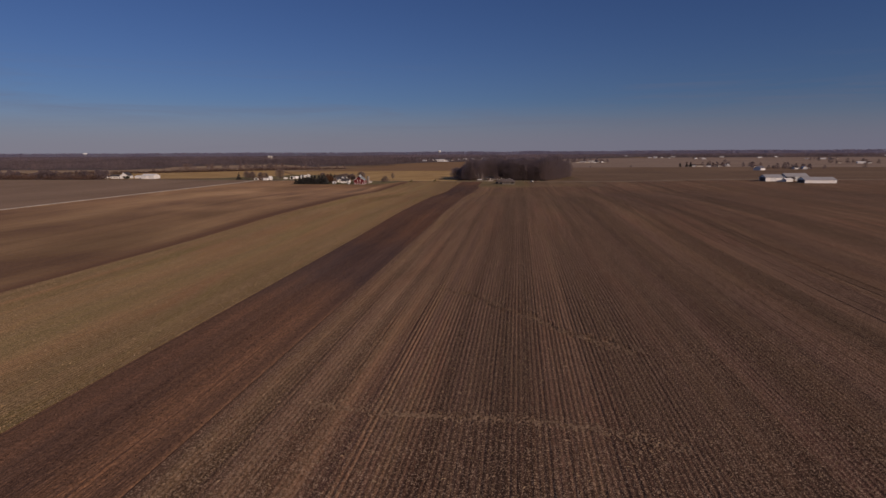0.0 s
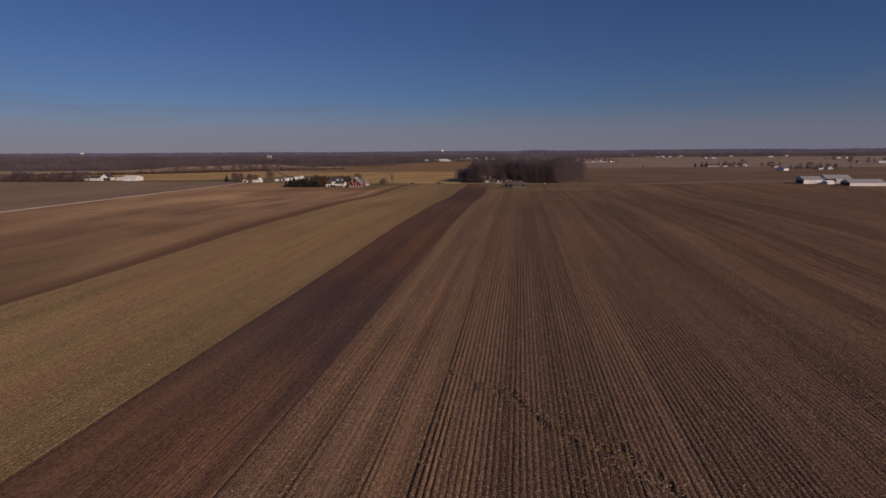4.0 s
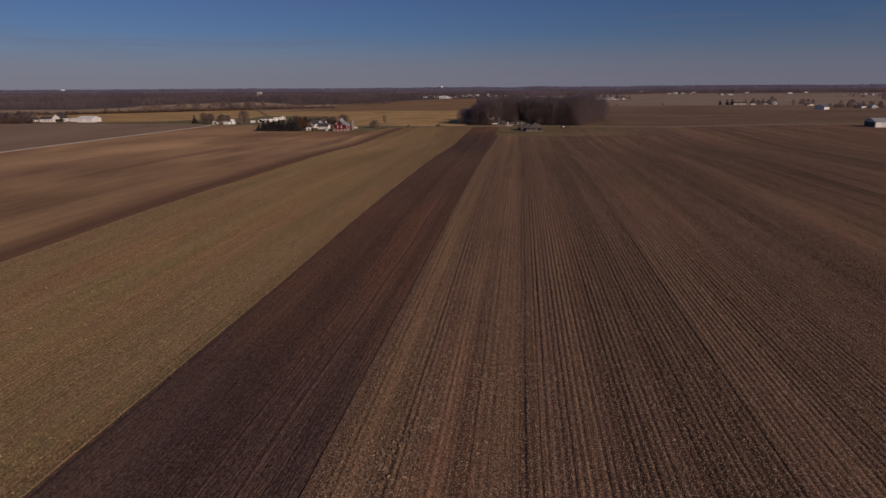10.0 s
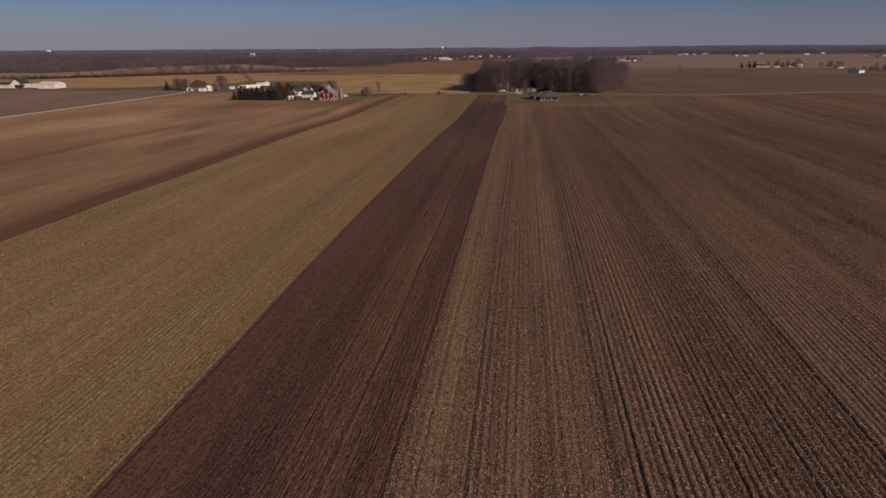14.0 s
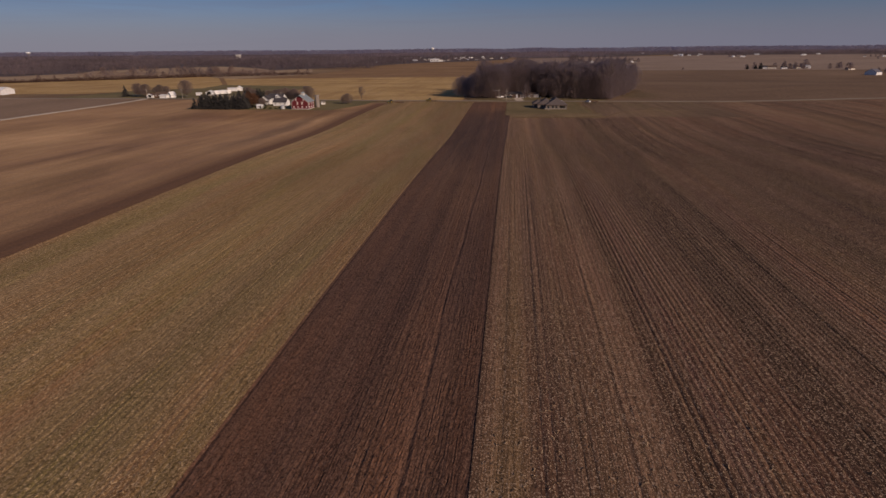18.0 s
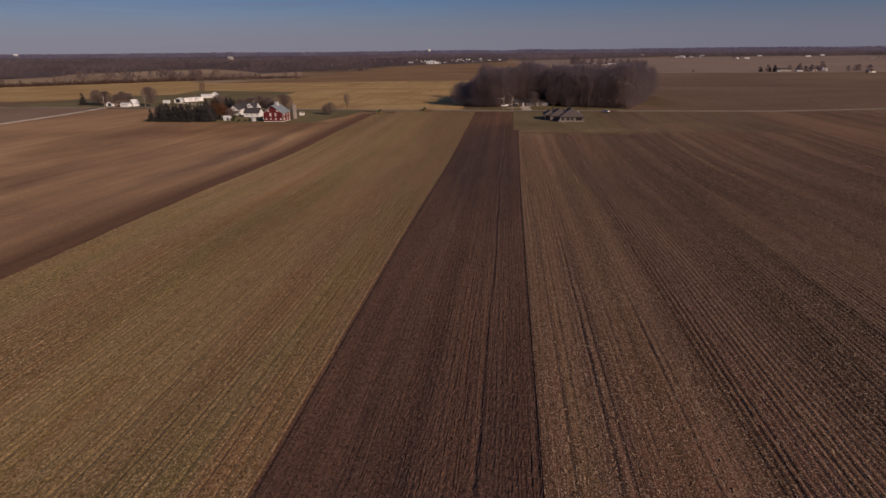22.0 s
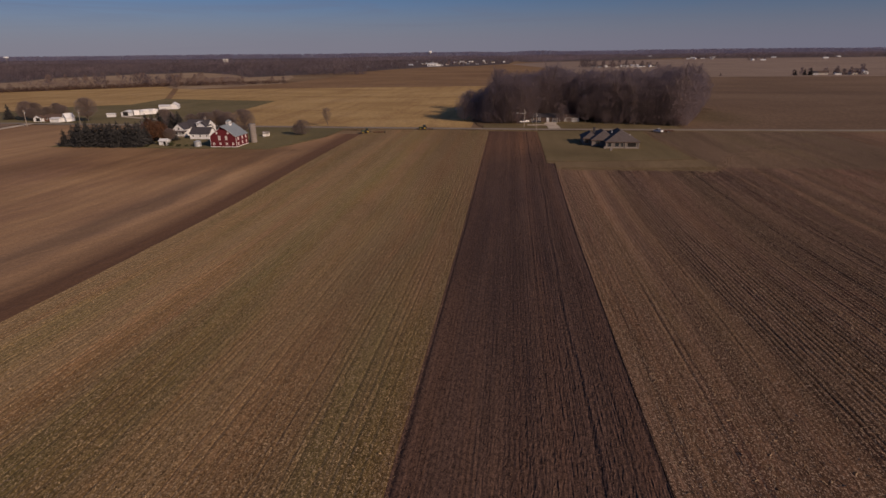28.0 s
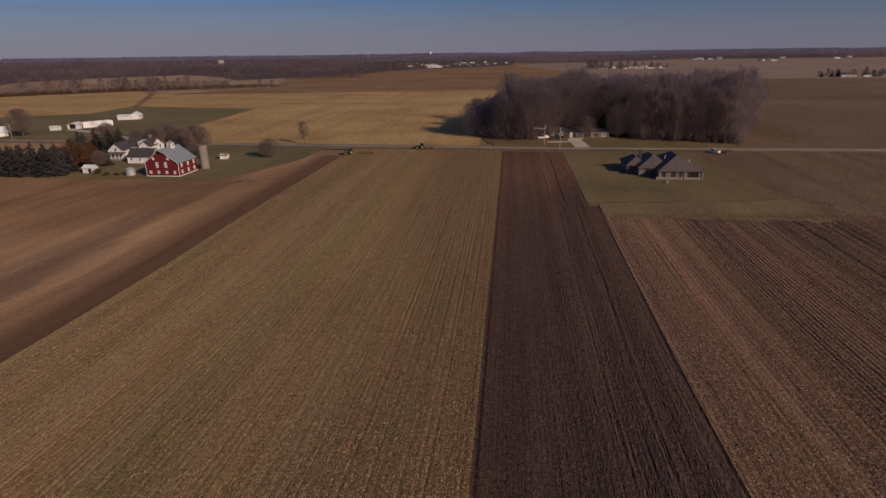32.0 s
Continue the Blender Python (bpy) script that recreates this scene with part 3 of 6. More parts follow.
def slab(bm, pts, thick):
    """A plate of the given outline with its thickness along its normal, below."""
    pts = [Vector(p) for p in pts]
    n = (pts[1] - pts[0]).cross(pts[2] - pts[0]).normalized()
    if n.z < 0:
        pts.reverse()
        n = -n
    top = [bm.verts.new(p) for p in pts]
    low = [bm.verts.new(p - n * thick) for p in pts]
    bm.faces.new(top)
    bm.faces.new(low[::-1])
    k = len(pts)
    for i in range(k):
        bm.faces.new((top[i], low[i], low[(i + 1) % k], top[(i + 1) % k]))


def thing(name, x, y, z=0.0, turn=0.0):
    ob = new(name)
    ob.empty_display_size = 0.3
    ob.matrix_basis = pose(x, y, z, 0, 0, turn)
    return ob


# ---- ground ----
def step(v, a, b):
    s = np.clip((v - a) / (b - a), 0, 1)
    return s * s * (3 - 2 * s)


SWELL_Y = np.arange(-160.0, 720.0, 2.0)
SWELL_Z = np.interp(SWELL_Y, (-160, 60, 130, 200, 240, 280, 310, 350, 385, 430, 470, 510, 550, 585, 720), (0.8, 1.0, 1.3, 1.6, 2.0, 2.9, 3.1, 2.7, 2.6, 1.8, 0.4, -0.9, -0.5, 0, 0))
SWELL_Z = np.convolve(np.pad(SWELL_Z, 10, mode="edge"), np.ones(21) / 21, mode="valid")


def gz(x, y):
    """The lie of the land: flat, with a slow rise towards the white sheds and a few broad swells."""
    x, y = np.asarray(x, dtype=float), np.asarray(y, dtype=float)
    swell = np.interp(y, SWELL_Y, SWELL_Z) * step(x, -310, -150) * step(-x, -520, -220)
    return swell + 2.6 * step(x, 100, 235) * step(y, 380, 580) * step(-y, -980, -760) * step(-x, -600, -400)


def lie(x, y):
    return float(gz(x, y))


def wobble(x, y, s, seed):
    """A cheap smooth pattern between -1 and 1."""
    r = np.random.RandomState(seed)
    out = 0
    for k in range(5):
        a, b, p = r.normal(0, 1), r.normal(0, 1), r.uniform(0, 6.28)
        out = out + np.sin((a * x + b * y) / s + p)
    return out / 3.2


def sheet(name, left, right, y0, y1, nx, ny, mat, label, height=None, base=0.0):
    """A field between two edges x = left(y) and x = right(y); height(x, y, u) is its relief."""
    ys = np.linspace(y0, y1, ny)
    u = np.linspace(0, 1, nx)
    lo, hi = np.array([left(v) for v in ys]), np.array([right(v) for v in ys])
    X = lo[:, None] + (hi - lo)[:, None] * u[None, :]
    Y = np.repeat(ys[:, None], nx, 1)
    Z = gz(X, Y) + base
    if height:
        Z = Z + height(X, Y, np.repeat(u[None, :], ny, 0))
    co = np.stack([X, Y, Z], -1).reshape(-1, 3)
    i = (np.arange(ny - 1)[:, None] * nx + np.arange(nx - 1)[None, :]).ravel()
    ob = array_mesh(name, co, np.stack([i, i + 1, i + nx + 1, i + nx], -1), mat)
    return tagged(ob, label, "field", kind="structure")


def row_sheet(name, left, right, inner, outer, per_row, y0, y1, ny, mat, label, height, coarse=None):
    """A field whose columns keep step with the crop rows between inner and outer; its two edges follow left(y) and right(y)."""
    ys = np.linspace(y0, y1, ny)
    lo, hi = np.array([left(v) for v in ys])[:, None], np.array([right(v) for v in ys])[:, None]
    fixed = np.arange(inner, outer, 0.76 / per_row)
    if coarse is not None:
        fixed = np.concatenate([fixed, np.arange(fixed[-1] + coarse, float(hi.min()) - 0.1, coarse)])
    e0, e1 = np.linspace(0, 1, 15)[None, :-1], np.linspace(0, 1, 8)[None, 1:]
    X = np.concatenate([lo + (fixed[0] - lo) * e0, np.repeat(fixed[None, :], ny, 0), fixed[-1] + (hi - fixed[-1]) * e1], 1)
    nx = X.shape[1]
    Y = np.repeat(ys[:, None], nx, 1)
    Z = gz(X, Y) + height(X, Y, (X - lo) / (hi - lo))
    co = np.stack([X, Y, Z], -1).reshape(-1, 3)
    i = (np.arange(ny - 1)[:, None] * nx + np.arange(nx - 1)[None, :]).ravel()
    ob = array_mesh(name, co, np.stack([i, i + 1, i + nx + 1, i + nx], -1), mat)
    return tagged(ob, label, "field", kind="structure")


def plot(name, pts, mat, label, z=-0.12, category="field"):
    """A flat piece of land of the given outline."""
    tris = tessellate_polygon([[Vector((px, py, 0)) for px, py in pts]])
    faces = []
    for a, b, c in tris:
        turn = (pts[b][0] - pts[a][0]) * (pts[c][1] - pts[a][1]) - (pts[b][1] - pts[a][1]) * (pts[c][0] - pts[a][0])
        faces.append((a, b, c) if turn > 0 else (a, c, b))
    ob = link_mesh(name, [(px, py, z + lie(px, py)) for px, py in pts], faces, mat)
    return tagged(ob, label, category, kind="structure")


def between(*pairs):
    ys, xs = [p[0] for p in pairs], [p[1] for p in pairs]
    return lambda v: float(np.interp(v, ys, xs))


STRIP_L = between((-80, -64.6), (130, -64.3), (220, -64.15), (300, -63.85), (430, -63.9), (520, -64.15), (700, -64.1))
STRIP_R = between((-80, -39.9), (100, -39.75), (190, -39.8), (290, -39.45), (390, -39.65), (450, -39.5), (583, -38.2), (583.8, -40.85), (700, -40.85))
TAN_L = between((-80, -129.6), (120, -128.8), (190, -127.3), (270, -126.5), (340, -125.0), (400, -125.3), (450, -126.5), (500, -127.2), (660, -125.2))
ROAD_Y = between((-2000, 700), (-345, 690), (-186, 679.4), (-144, 677), (-39, 672.4), (80, 672.6), (2000, 676))

gx = np.concatenate([np.linspace(-6000, -700, 40), np.linspace(-640, 640, 65), np.linspace(700, 6000, 40)])
gy = np.concatenate([np.linspace(-1500, -150, 12), np.linspace(-100, 1300, 60), np.linspace(1400, 4950, 50)])
GX, GY = np.meshgrid(gx, gy)
co = np.stack([GX, GY, gz(GX, GY) - 0.35], -1).reshape(-1, 3)
gi = (np.arange(len(gy) - 1)[:, None] * len(gx) + np.arange(len(gx) - 1)[None, :]).ravel()
ground = array_mesh("ground", co, np.stack([gi, gi + 1, gi + len(gx) + 1, gi + len(gx)], -1), MAT_GROUND)
tagged(ground, "flat brown winter farmland reaching to the horizon", "ground", kind="structure")



def streaks(X, Y, seed, amp, gap):
    """Lines that run with the rows and change slowly along them."""
    k = max(2, int((Y[-1, 0] - Y[0, 0]) / gap) + 1)
    knots = np.random.RandomState(seed).standard_normal((k, X.shape[1]))
    f = np.linspace(0, k - 1.001, X.shape[0])
    i = f.astype(int)
    w = (f - i)[:, None]
    return amp * (knots[i] * (1 - w) + knots[np.minimum(i + 1, k - 1)] * w)


rowrand = np.random.RandomState(7)
RUT = 0.2 + 0.4 * rowrand.rand(1200) ** 1.3
for k in range(0, 1196, 4):
    # the planter's wheels pressed every fourth pair of rows deeper
    if rowrand.rand() < 0.8:
        RUT[k + 3 + int(rowrand.rand() < 0.25)] = 0.5 + 0.3 * rowrand.rand()
        RUT[k + 2] = 0.35 + 0.35 * rowrand.rand()
ROW_AMP = 0.35 + 0.65 * rowrand.rand(1200) ** 1.5
KEY_RUTS = ((-37.2, 0.1), (-33.0, 0.15), (-32.1, 0.11), (-35.6, 0.06), (-29.1, 0.08), (-30.0, 0.05), (-27.2, 0.05), (-25.4, 0.13), (-24.5, 0.07), (-20.4, 0.17), (-19.6, 0.14), (-18.7, 0.15), (-17.9, 0.12))


def stubble_rows(X, Y, u):
    """Old crop rows 0.76 m apart; single worn wheel ruts in the pale part, many beyond it."""
    k = np.clip(((X + 60) / 0.76).astype(int), 0, 1199)
    ph = (X + 60) / 0.76 % 1
    worn = step(X, -21, -19.5)
    rows = 0.02 * ROW_AMP[k] * np.cos(2 * np.pi * ph) * (0.2 + 0.8 * worn)
    late = 1.25 - 0.3 * step(Y, 210, 290) + 0.45 * step(Y, 380, 450)
    rut = -0.17 * RUT[k] * (0.5 - 0.5 * np.cos(2 * np.pi * ph)) ** 2.0 * (0.65 + 0.35 * wobble(X, Y, 60, 15)) * worn * late
    for rx, deep in KEY_RUTS:
        d = X - rx - 0.25 * np.sin(Y / 47 + rx) - step(Y, 380, 520) * (rx + 39) * 0.22
        rut = rut - (0.75 if rx < -22 else 0.7 - 0.42 * step(Y, 210, 300)) * deep * (1 - 0.1 * step(Y, 320, 440)) * (0.7 + 0.3 * wobble(X, Y, 9, 44)) * (np.exp(-(d / 0.2) ** 2) - 0.45 * np.exp(-((d - 0.45) / 0.22) ** 2))
    rough = 0.007 * np.random.RandomState(3).standard_normal(X.shape) + streaks(X, Y, 31, 0.006, 45)
    fade = step(Y, 0, 30) * (0.75 + 0.25 * wobble(X, Y, 30, 5)) * (1 - 0.6 * step(Y, 520, 578) * step(X, 10, 30))
    off = Y - (128.5 - 1.1 * (X + 7)) - 2.2 * np.sin(X * 0.45)
    gully = 1.4 * (-0.3 * np.exp(-((off + 0.6) / 1.3) ** 2) + 0.16 * np.exp(-((off - 1.6) / 1.1) ** 2)) * (0.6 + 0.4 * np.sin(X * 1.9)) * step(X, -26, -12) * step(-X, -26, -16)
    return ((rows + rut) * fade + rough) * (1 - step(Y, 572, 578)) - 0.1 * step(Y, 571, 577) * step(-X, -16, -12) + gully


def tan_rows(X, Y, u):
    k = np.clip(((X + 140) / 0.76).astype(int), 0, 1199)
    rows = 0.04 * ROW_AMP[k] * np.cos(2 * np.pi * (X + 140) / 0.76) * (0.7 + 0.3 * np.sin(X * 0.23))
    rut = -0.12 * np.where(RUT[k] > 0.45, RUT[k], 0) * (0.5 - 0.5 * np.cos(2 * np.pi * (X + 140) / 0.76)) ** 1.5 * (0.6 + 0.4 * wobble(X, Y, 16, 18))
    rim = 0.07 * np.exp(-(((1 - u) * 63 - 0.35) / 0.3) ** 2)
    return rows * (0.8 + 0.3 * wobble(X, Y, 25, 9)) + rim + rut * step(Y, 180, 330) + 0.006 * np.random.RandomState(4).standard_normal(X.shape) + streaks(X, Y, 32, 0.007, 30)


def plough_rows(X, Y, u):
    r = np.random.RandomState(6)
    rows = 0.008 * np.cos(2 * np.pi * (X + 70) / 0.56) + 0.03 * np.sin(2 * np.pi * (X + 70) / 4.6 + 0.2 * np.sin(Y * 0.05))
    d = (1 - u) * 25.0
    furrow = -(0.05 + 0.1 * step(-Y, -160, -110)) * np.exp(-((d - 0.35) / 0.25) ** 2) - 0.12 * np.exp(-((u * 25.0 - 0.3) / 0.28) ** 2)
    bend = 0.25 * np.sin(Y / 23.0) + 0.15 * np.sin(Y / 7.3 + 1)
    seam = 0.06 * np.exp(-((d - 5.45 - bend) / 0.24) ** 2) - 0.06 * np.exp(-((d - 5.95 - bend) / 0.25) ** 2)
    seam = seam + 0.03 * np.exp(-((d - 9.6) / 0.2) ** 2) - 0.04 * np.exp(-((d - 10.0) / 0.22) ** 2)
    rough = 0.35 + 0.6 * step(u, 0.2, 0.6)
    return rows + furrow + seam + rough * (0.020 * r.standard_normal(X.shape) + streaks(X, Y, 33, 0.016, 5) + streaks(X, Y, 34, 0.008, 30)) - 0.03


def rough_ground(X, Y, u):
    return 0.03 * np.random.RandomState(8).standard_normal(X.shape) + 0.05 * np.cos(2 * np.pi * X / 1.5)


def headland(X, Y, u):
    """Turning ground: worn slanting drill lines, trampled into soft lumps."""
    slant = np.cos(2 * np.pi * (X + 0.18 * (Y - 579) + 1.5 * wobble(X, Y, 22, 61)) / 1.9)
    old = 0.7 * stubble_rows(X, Y - 110, u) * (1 - step(Y, 585, 655)) * step(X, 20, 45)
    return old + (0.045 * slant * np.clip(wobble(X, Y, 14, 62), 0, 1) + 0.03 * wobble(X, Y * 2.2, 4, 63) + 0.012 * np.random.RandomState(64).standard_normal(X.shape)) * step(X, 11, 16)


row_sheet("stubble_field", STRIP_R, lambda v: 90.0, -37.8, 24.0, 6, 0, 579, 330, MAT_STUBBLE, "brown corn stubble field with straight rows and wheel ruts", stubble_rows, 0.253)
WEEDS = between((579, 20), (596, 31), (615, 45), (640, 54), (668, 60))
sheet("stubble_field", lambda v: 7.0, WEEDS, 579, 668, 170, 60, MAT_WEEDY, "weedy pale brown stubble beside the mown lawn", headland, -0.03)
sheet("stubble_field", WEEDS, lambda v: 90.0, 579, 668, 300, 120, MAT_WEEDY, "brown corn stubble running on to the road", headland, -0.03)
sheet("stubble_field", lambda v: 90.0, lambda v: 430.0, 0, 668, 240, 90, MAT_STUBBLE, "brown stubble field running out to the white sheds", lambda X, Y, u: 0.02 * wobble(X, Y, 3, 6))
sheet("stubble_field", lambda v: -66.0, lambda v: 430.0, -140, 0, 30, 10, MAT_STUBBLE, "brown corn stubble field")
row_sheet("stubble_field", TAN_L, STRIP_L, -124.4, -65.2, 5, -20, 669, 360, MAT_TAN, "tan soybean stubble field between two tilled strips", tan_rows)
sheet("ploughed_strip", STRIP_L, lambda v: -40.85, 583.6, 665.5, 180, 140, MAT_PLOUGHED, "narrower far end of the dark ploughed strip", plough_rows)
sheet("ploughed_strip", STRIP_L, lambda v: STRIP_R(min(v, 583)), -20, 583.6, 180, 1010, MAT_PLOUGHED, "dark ploughed strip of clods with a sharp edge furrow", plough_rows)
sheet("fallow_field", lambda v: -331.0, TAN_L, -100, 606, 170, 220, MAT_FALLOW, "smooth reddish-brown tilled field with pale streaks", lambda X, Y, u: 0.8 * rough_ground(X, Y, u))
sheet("fallow_field", between((606, -152.5), (640, -140), (654, -137)), TAN_L, 606, 654, 20, 30, MAT_FALLOW, "dark tilled end of the reddish-brown field", rough_ground)
plot("fallow_field", [(-329, 605), (-152, 605), (-152, 609), (-252, 610), (-256, 682), (-329, 684)], MAT_FALLOW, "reddish-brown tilled field beside the road")
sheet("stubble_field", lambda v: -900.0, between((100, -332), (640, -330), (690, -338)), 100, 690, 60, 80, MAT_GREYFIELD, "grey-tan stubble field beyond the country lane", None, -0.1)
plot("farmyard", [(-252, 609.2), (-152, 607.8), (-140, 640), (-138, 674), (-256, 681)], MAT_GREEN, "short green grass of the farmyard round the red barn", -0.02, "yard")
plot("verge", [(-40.9, 583.9), (7.4, 588.4), (7.4, 596), (-40.9, 590)], MAT_DRYGRASS, "dry grass along the edge of the lawn", -0.06, "verge")
plot("lawn", [(-40.75, 586), (-25, 588), (-10, 589.5), (5, 592), (11.5, 594), (10.6, 620), (8.5, 645), (9.5, 668), (-40.75, 668)], MAT_GRASS, "mown dull green lawn round the brick house", 0.03, "lawn")
plot("verge", [(-38.0, 579)] + [(-37.6 + 2.2 * q, 573.2 + 1.5 * math.sin(q * 1.7) * math.sin(q * 0.6 + 1) + 0.6 * math.sin(q * 4.1)) for q in range(24)] + [(14.6, 576), (14.6, 596), (13, 593.5), (-38.0, 586.2)], MAT_DRYGRASS, "strip of dry pale grass at the edge of the lawn", 0.0, "verge")
plot("verge", [(-138, 669), (-40.7, 665.6), (-40.7, 669.6), (-138, 674.2)], MAT_DRYGRASS, "dry roadside grass at the field's end", -0.05, "verge")
sheet("verge", lambda v: 15.0, lambda v: 430.0, 667.5, 671, 80, 3, MAT_DRYGRASS, "dry roadside grass", None, 0.0)

# beyond the road
plot("straw_field", [(-232, 688), (-74, 680), (-74, 1040), (-405, 1003), (-430.5, 1016), (-351, 868), (-246, 846)], MAT_YELLOW, "straw-yellow stubble field beyond the road", -0.2)
plot("straw_field", [(-700, 715), (-420, 745), (-399, 789), (-352, 815), (-358, 871), (-438, 1018), (-477, 1060), (-700, 960)], MAT_YELLOW, "straw-yellow stubble field before the tree line", -0.2)
plot("pasture", [(-420, 700), (-345, 693), (-232, 688), (-238, 740), (-246, 846), (-351, 868), (-358, 871), (-352, 815), (-399, 789)], MAT_GREEN, "green winter pasture round the white sheds", -0.16, "pasture")
plot("farm_track", [(-350.5, 867.5), (-430, 1015.5), (-438.5, 1018.5), (-358.5, 871)], MAT_BROWN, "weedy brown farm track between the straw fields", -0.18, "track")
plot("dry_field", [(-74, 800), (-74, 1040), (-405, 1000), (-345, 1110), (-330, 1430), (-560, 2300), (400, 2300), (120, 1500), (60, 800)], MAT_BROWN, "dry brown field running up to the far village", -0.2)
sheet("dry_field", lambda v: 30.0, lambda v: 900.0, 677, 1225, 90, 60, MAT_DULLBROWN, "wide brown field beyond the road", None, -0.17)
VILLAGE = [(-470, 1480), (-395, 1500), (-330, 1590), (-300, 1700), (-262, 1800), (-200, 1850), (-140, 1920), (-62, 2075), (-40, 2620), (-620, 2620)]
plot("grey_field", [(60, 1224), (900, 1224), (1500, 1150), (1500, 2690), (640, 2690), (330, 2480), (60, 2290), (-60, 2070), (20, 1700)], MAT_HAZEFIELD, "pale grey-tan field round the far farms", -0.17)
plot("woodland_floor", VILLAGE, MAT_WOODFLOOR, "dark winter ground among the village gardens", -0.15, "village ground")
plot("brush_field", [(-1100, 900), (-700, 870), (-640, 945), (-477, 1062), (-430, 1010), (-405, 1003), (-345, 1110), (-400, 1300), (-560, 1680), (-760, 1680), (-1100, 1400)], MAT_PALEWEED, "pale weedy field behind the tree line", -0.2)
plot("woodland_floor", [(-1900, 1098), (-823, 1085), (-784, 1190), (-840, 1310), (-806, 1395), (-793, 1454), (-727, 1515), (-717, 1560), (-640, 1500), (-560, 1420), (-475, 1300), (-432, 1372), (-330, 1576), (-330, 2320), (-1900, 2320)], MAT_WOODFLOOR, "dark leaf litter under the broad far woodland", -0.17, "woodland floor")
plot("woodland_floor", [(-4600, 1300), (-1900, 1300), (-1900, 2320), (-620, 2320), (-60, 2620), (0, 2280), (330, 2480), (640, 2960), (660, 2690), (3600, 2690), (4900, 3000), (4900, 4940), (-4900, 4940)], MAT_WOODFLOOR, "dark ground under the woodland along the horizon", -0.19, "woodland floor")
plot("woodland_floor", [(-70, 686), (-20, 682), (32, 682), (38, 700), (76, 776), (74, 812), (20, 794), (0, 788), (-50, 784), (-70, 750), (-76, 715)], MAT_LITTER, "brown leaf litter under the woodlot", -0.1, "woodland floor")
plot("front_yard", [(-68, 677.5), (30, 676.5), (30, 692), (-15, 712), (-40, 712), (-68, 692)], MAT_GRASS, "dull grass yard between road and woodlot", -0.04, "yard")


def ribbon(name, pts, width, mat, label, z=0.03):
    fine = []
    for (ax, ay), (bx, by) in zip(pts, pts[1:]):
        k = max(1, int(math.hypot(bx - ax, by - ay) / 12))
        fine += [(ax + (bx - ax) * q / k, ay + (by - ay) * q / k) for q in range(k)]
    pts = fine + [pts[-1]]
    bm = bmesh.new()
    rows = []
    for i, (px, py) in enumerate(pts):
        a, b = pts[max(i - 1, 0)], pts[min(i + 1, len(pts) - 1)]
        d = Vector((b[0] - a[0], b[1] - a[1], 0)).normalized()
        nrm = Vector((-d.y, d.x, 0)) * width / 2
        o = Vector((px, py, z + lie(px, py)))
        rows.append([bm.verts.new(o + nrm - Vector((0, 0, 0.12))), bm.verts.new(o + nrm), bm.verts.new(o - nrm), bm.verts.new(o - nrm - Vector((0, 0, 0.12)))])
    for r, s in zip(rows, rows[1:]):
        for k in range(3):
            bm.faces.new((r[k], s[k], s[k + 1], r[k + 1]))
    ob = part(name, bm, mat, None)
    return tagged(ob, label, "road", kind="structure")


ribbon("road", [(x, ROAD_Y(x) + 1.2) for x in (-1500, -900, -600, -420, -345, -260, -186, -144, -90, -39, 20, 80, 200, 400, 700, 1200)], 5.4, MAT_ROAD, "narrow straight asphalt country road", 0.06)
ribbon("road", [(-327, 100), (-329.5, 330), (-328.5, 490), (-326, 640), (-330, 688)], 4.8, MAT_GRAVEL, "narrow pale country lane between fields", 0.16)
ribbon("driveway", [(-31.5, 676.3), (-32, 688), (-33, 697), (-31, 703)], 6.0, MAT_GRAVEL, "short pale gravel driveway to the ranch house", 0.04)
ribbon("driveway", [(-45, 690.5), (-38, 692), (-33.5, 691)], 3.0, MAT_GRAVEL, "gravel side track in the front yard", 0.02)
ribbon("driveway", [(-262, 683), (-235, 690), (-270, 715), (-300, 728)], 4.0, MAT_GRAVEL, "gravel farm track to the white sheds", -0.02)


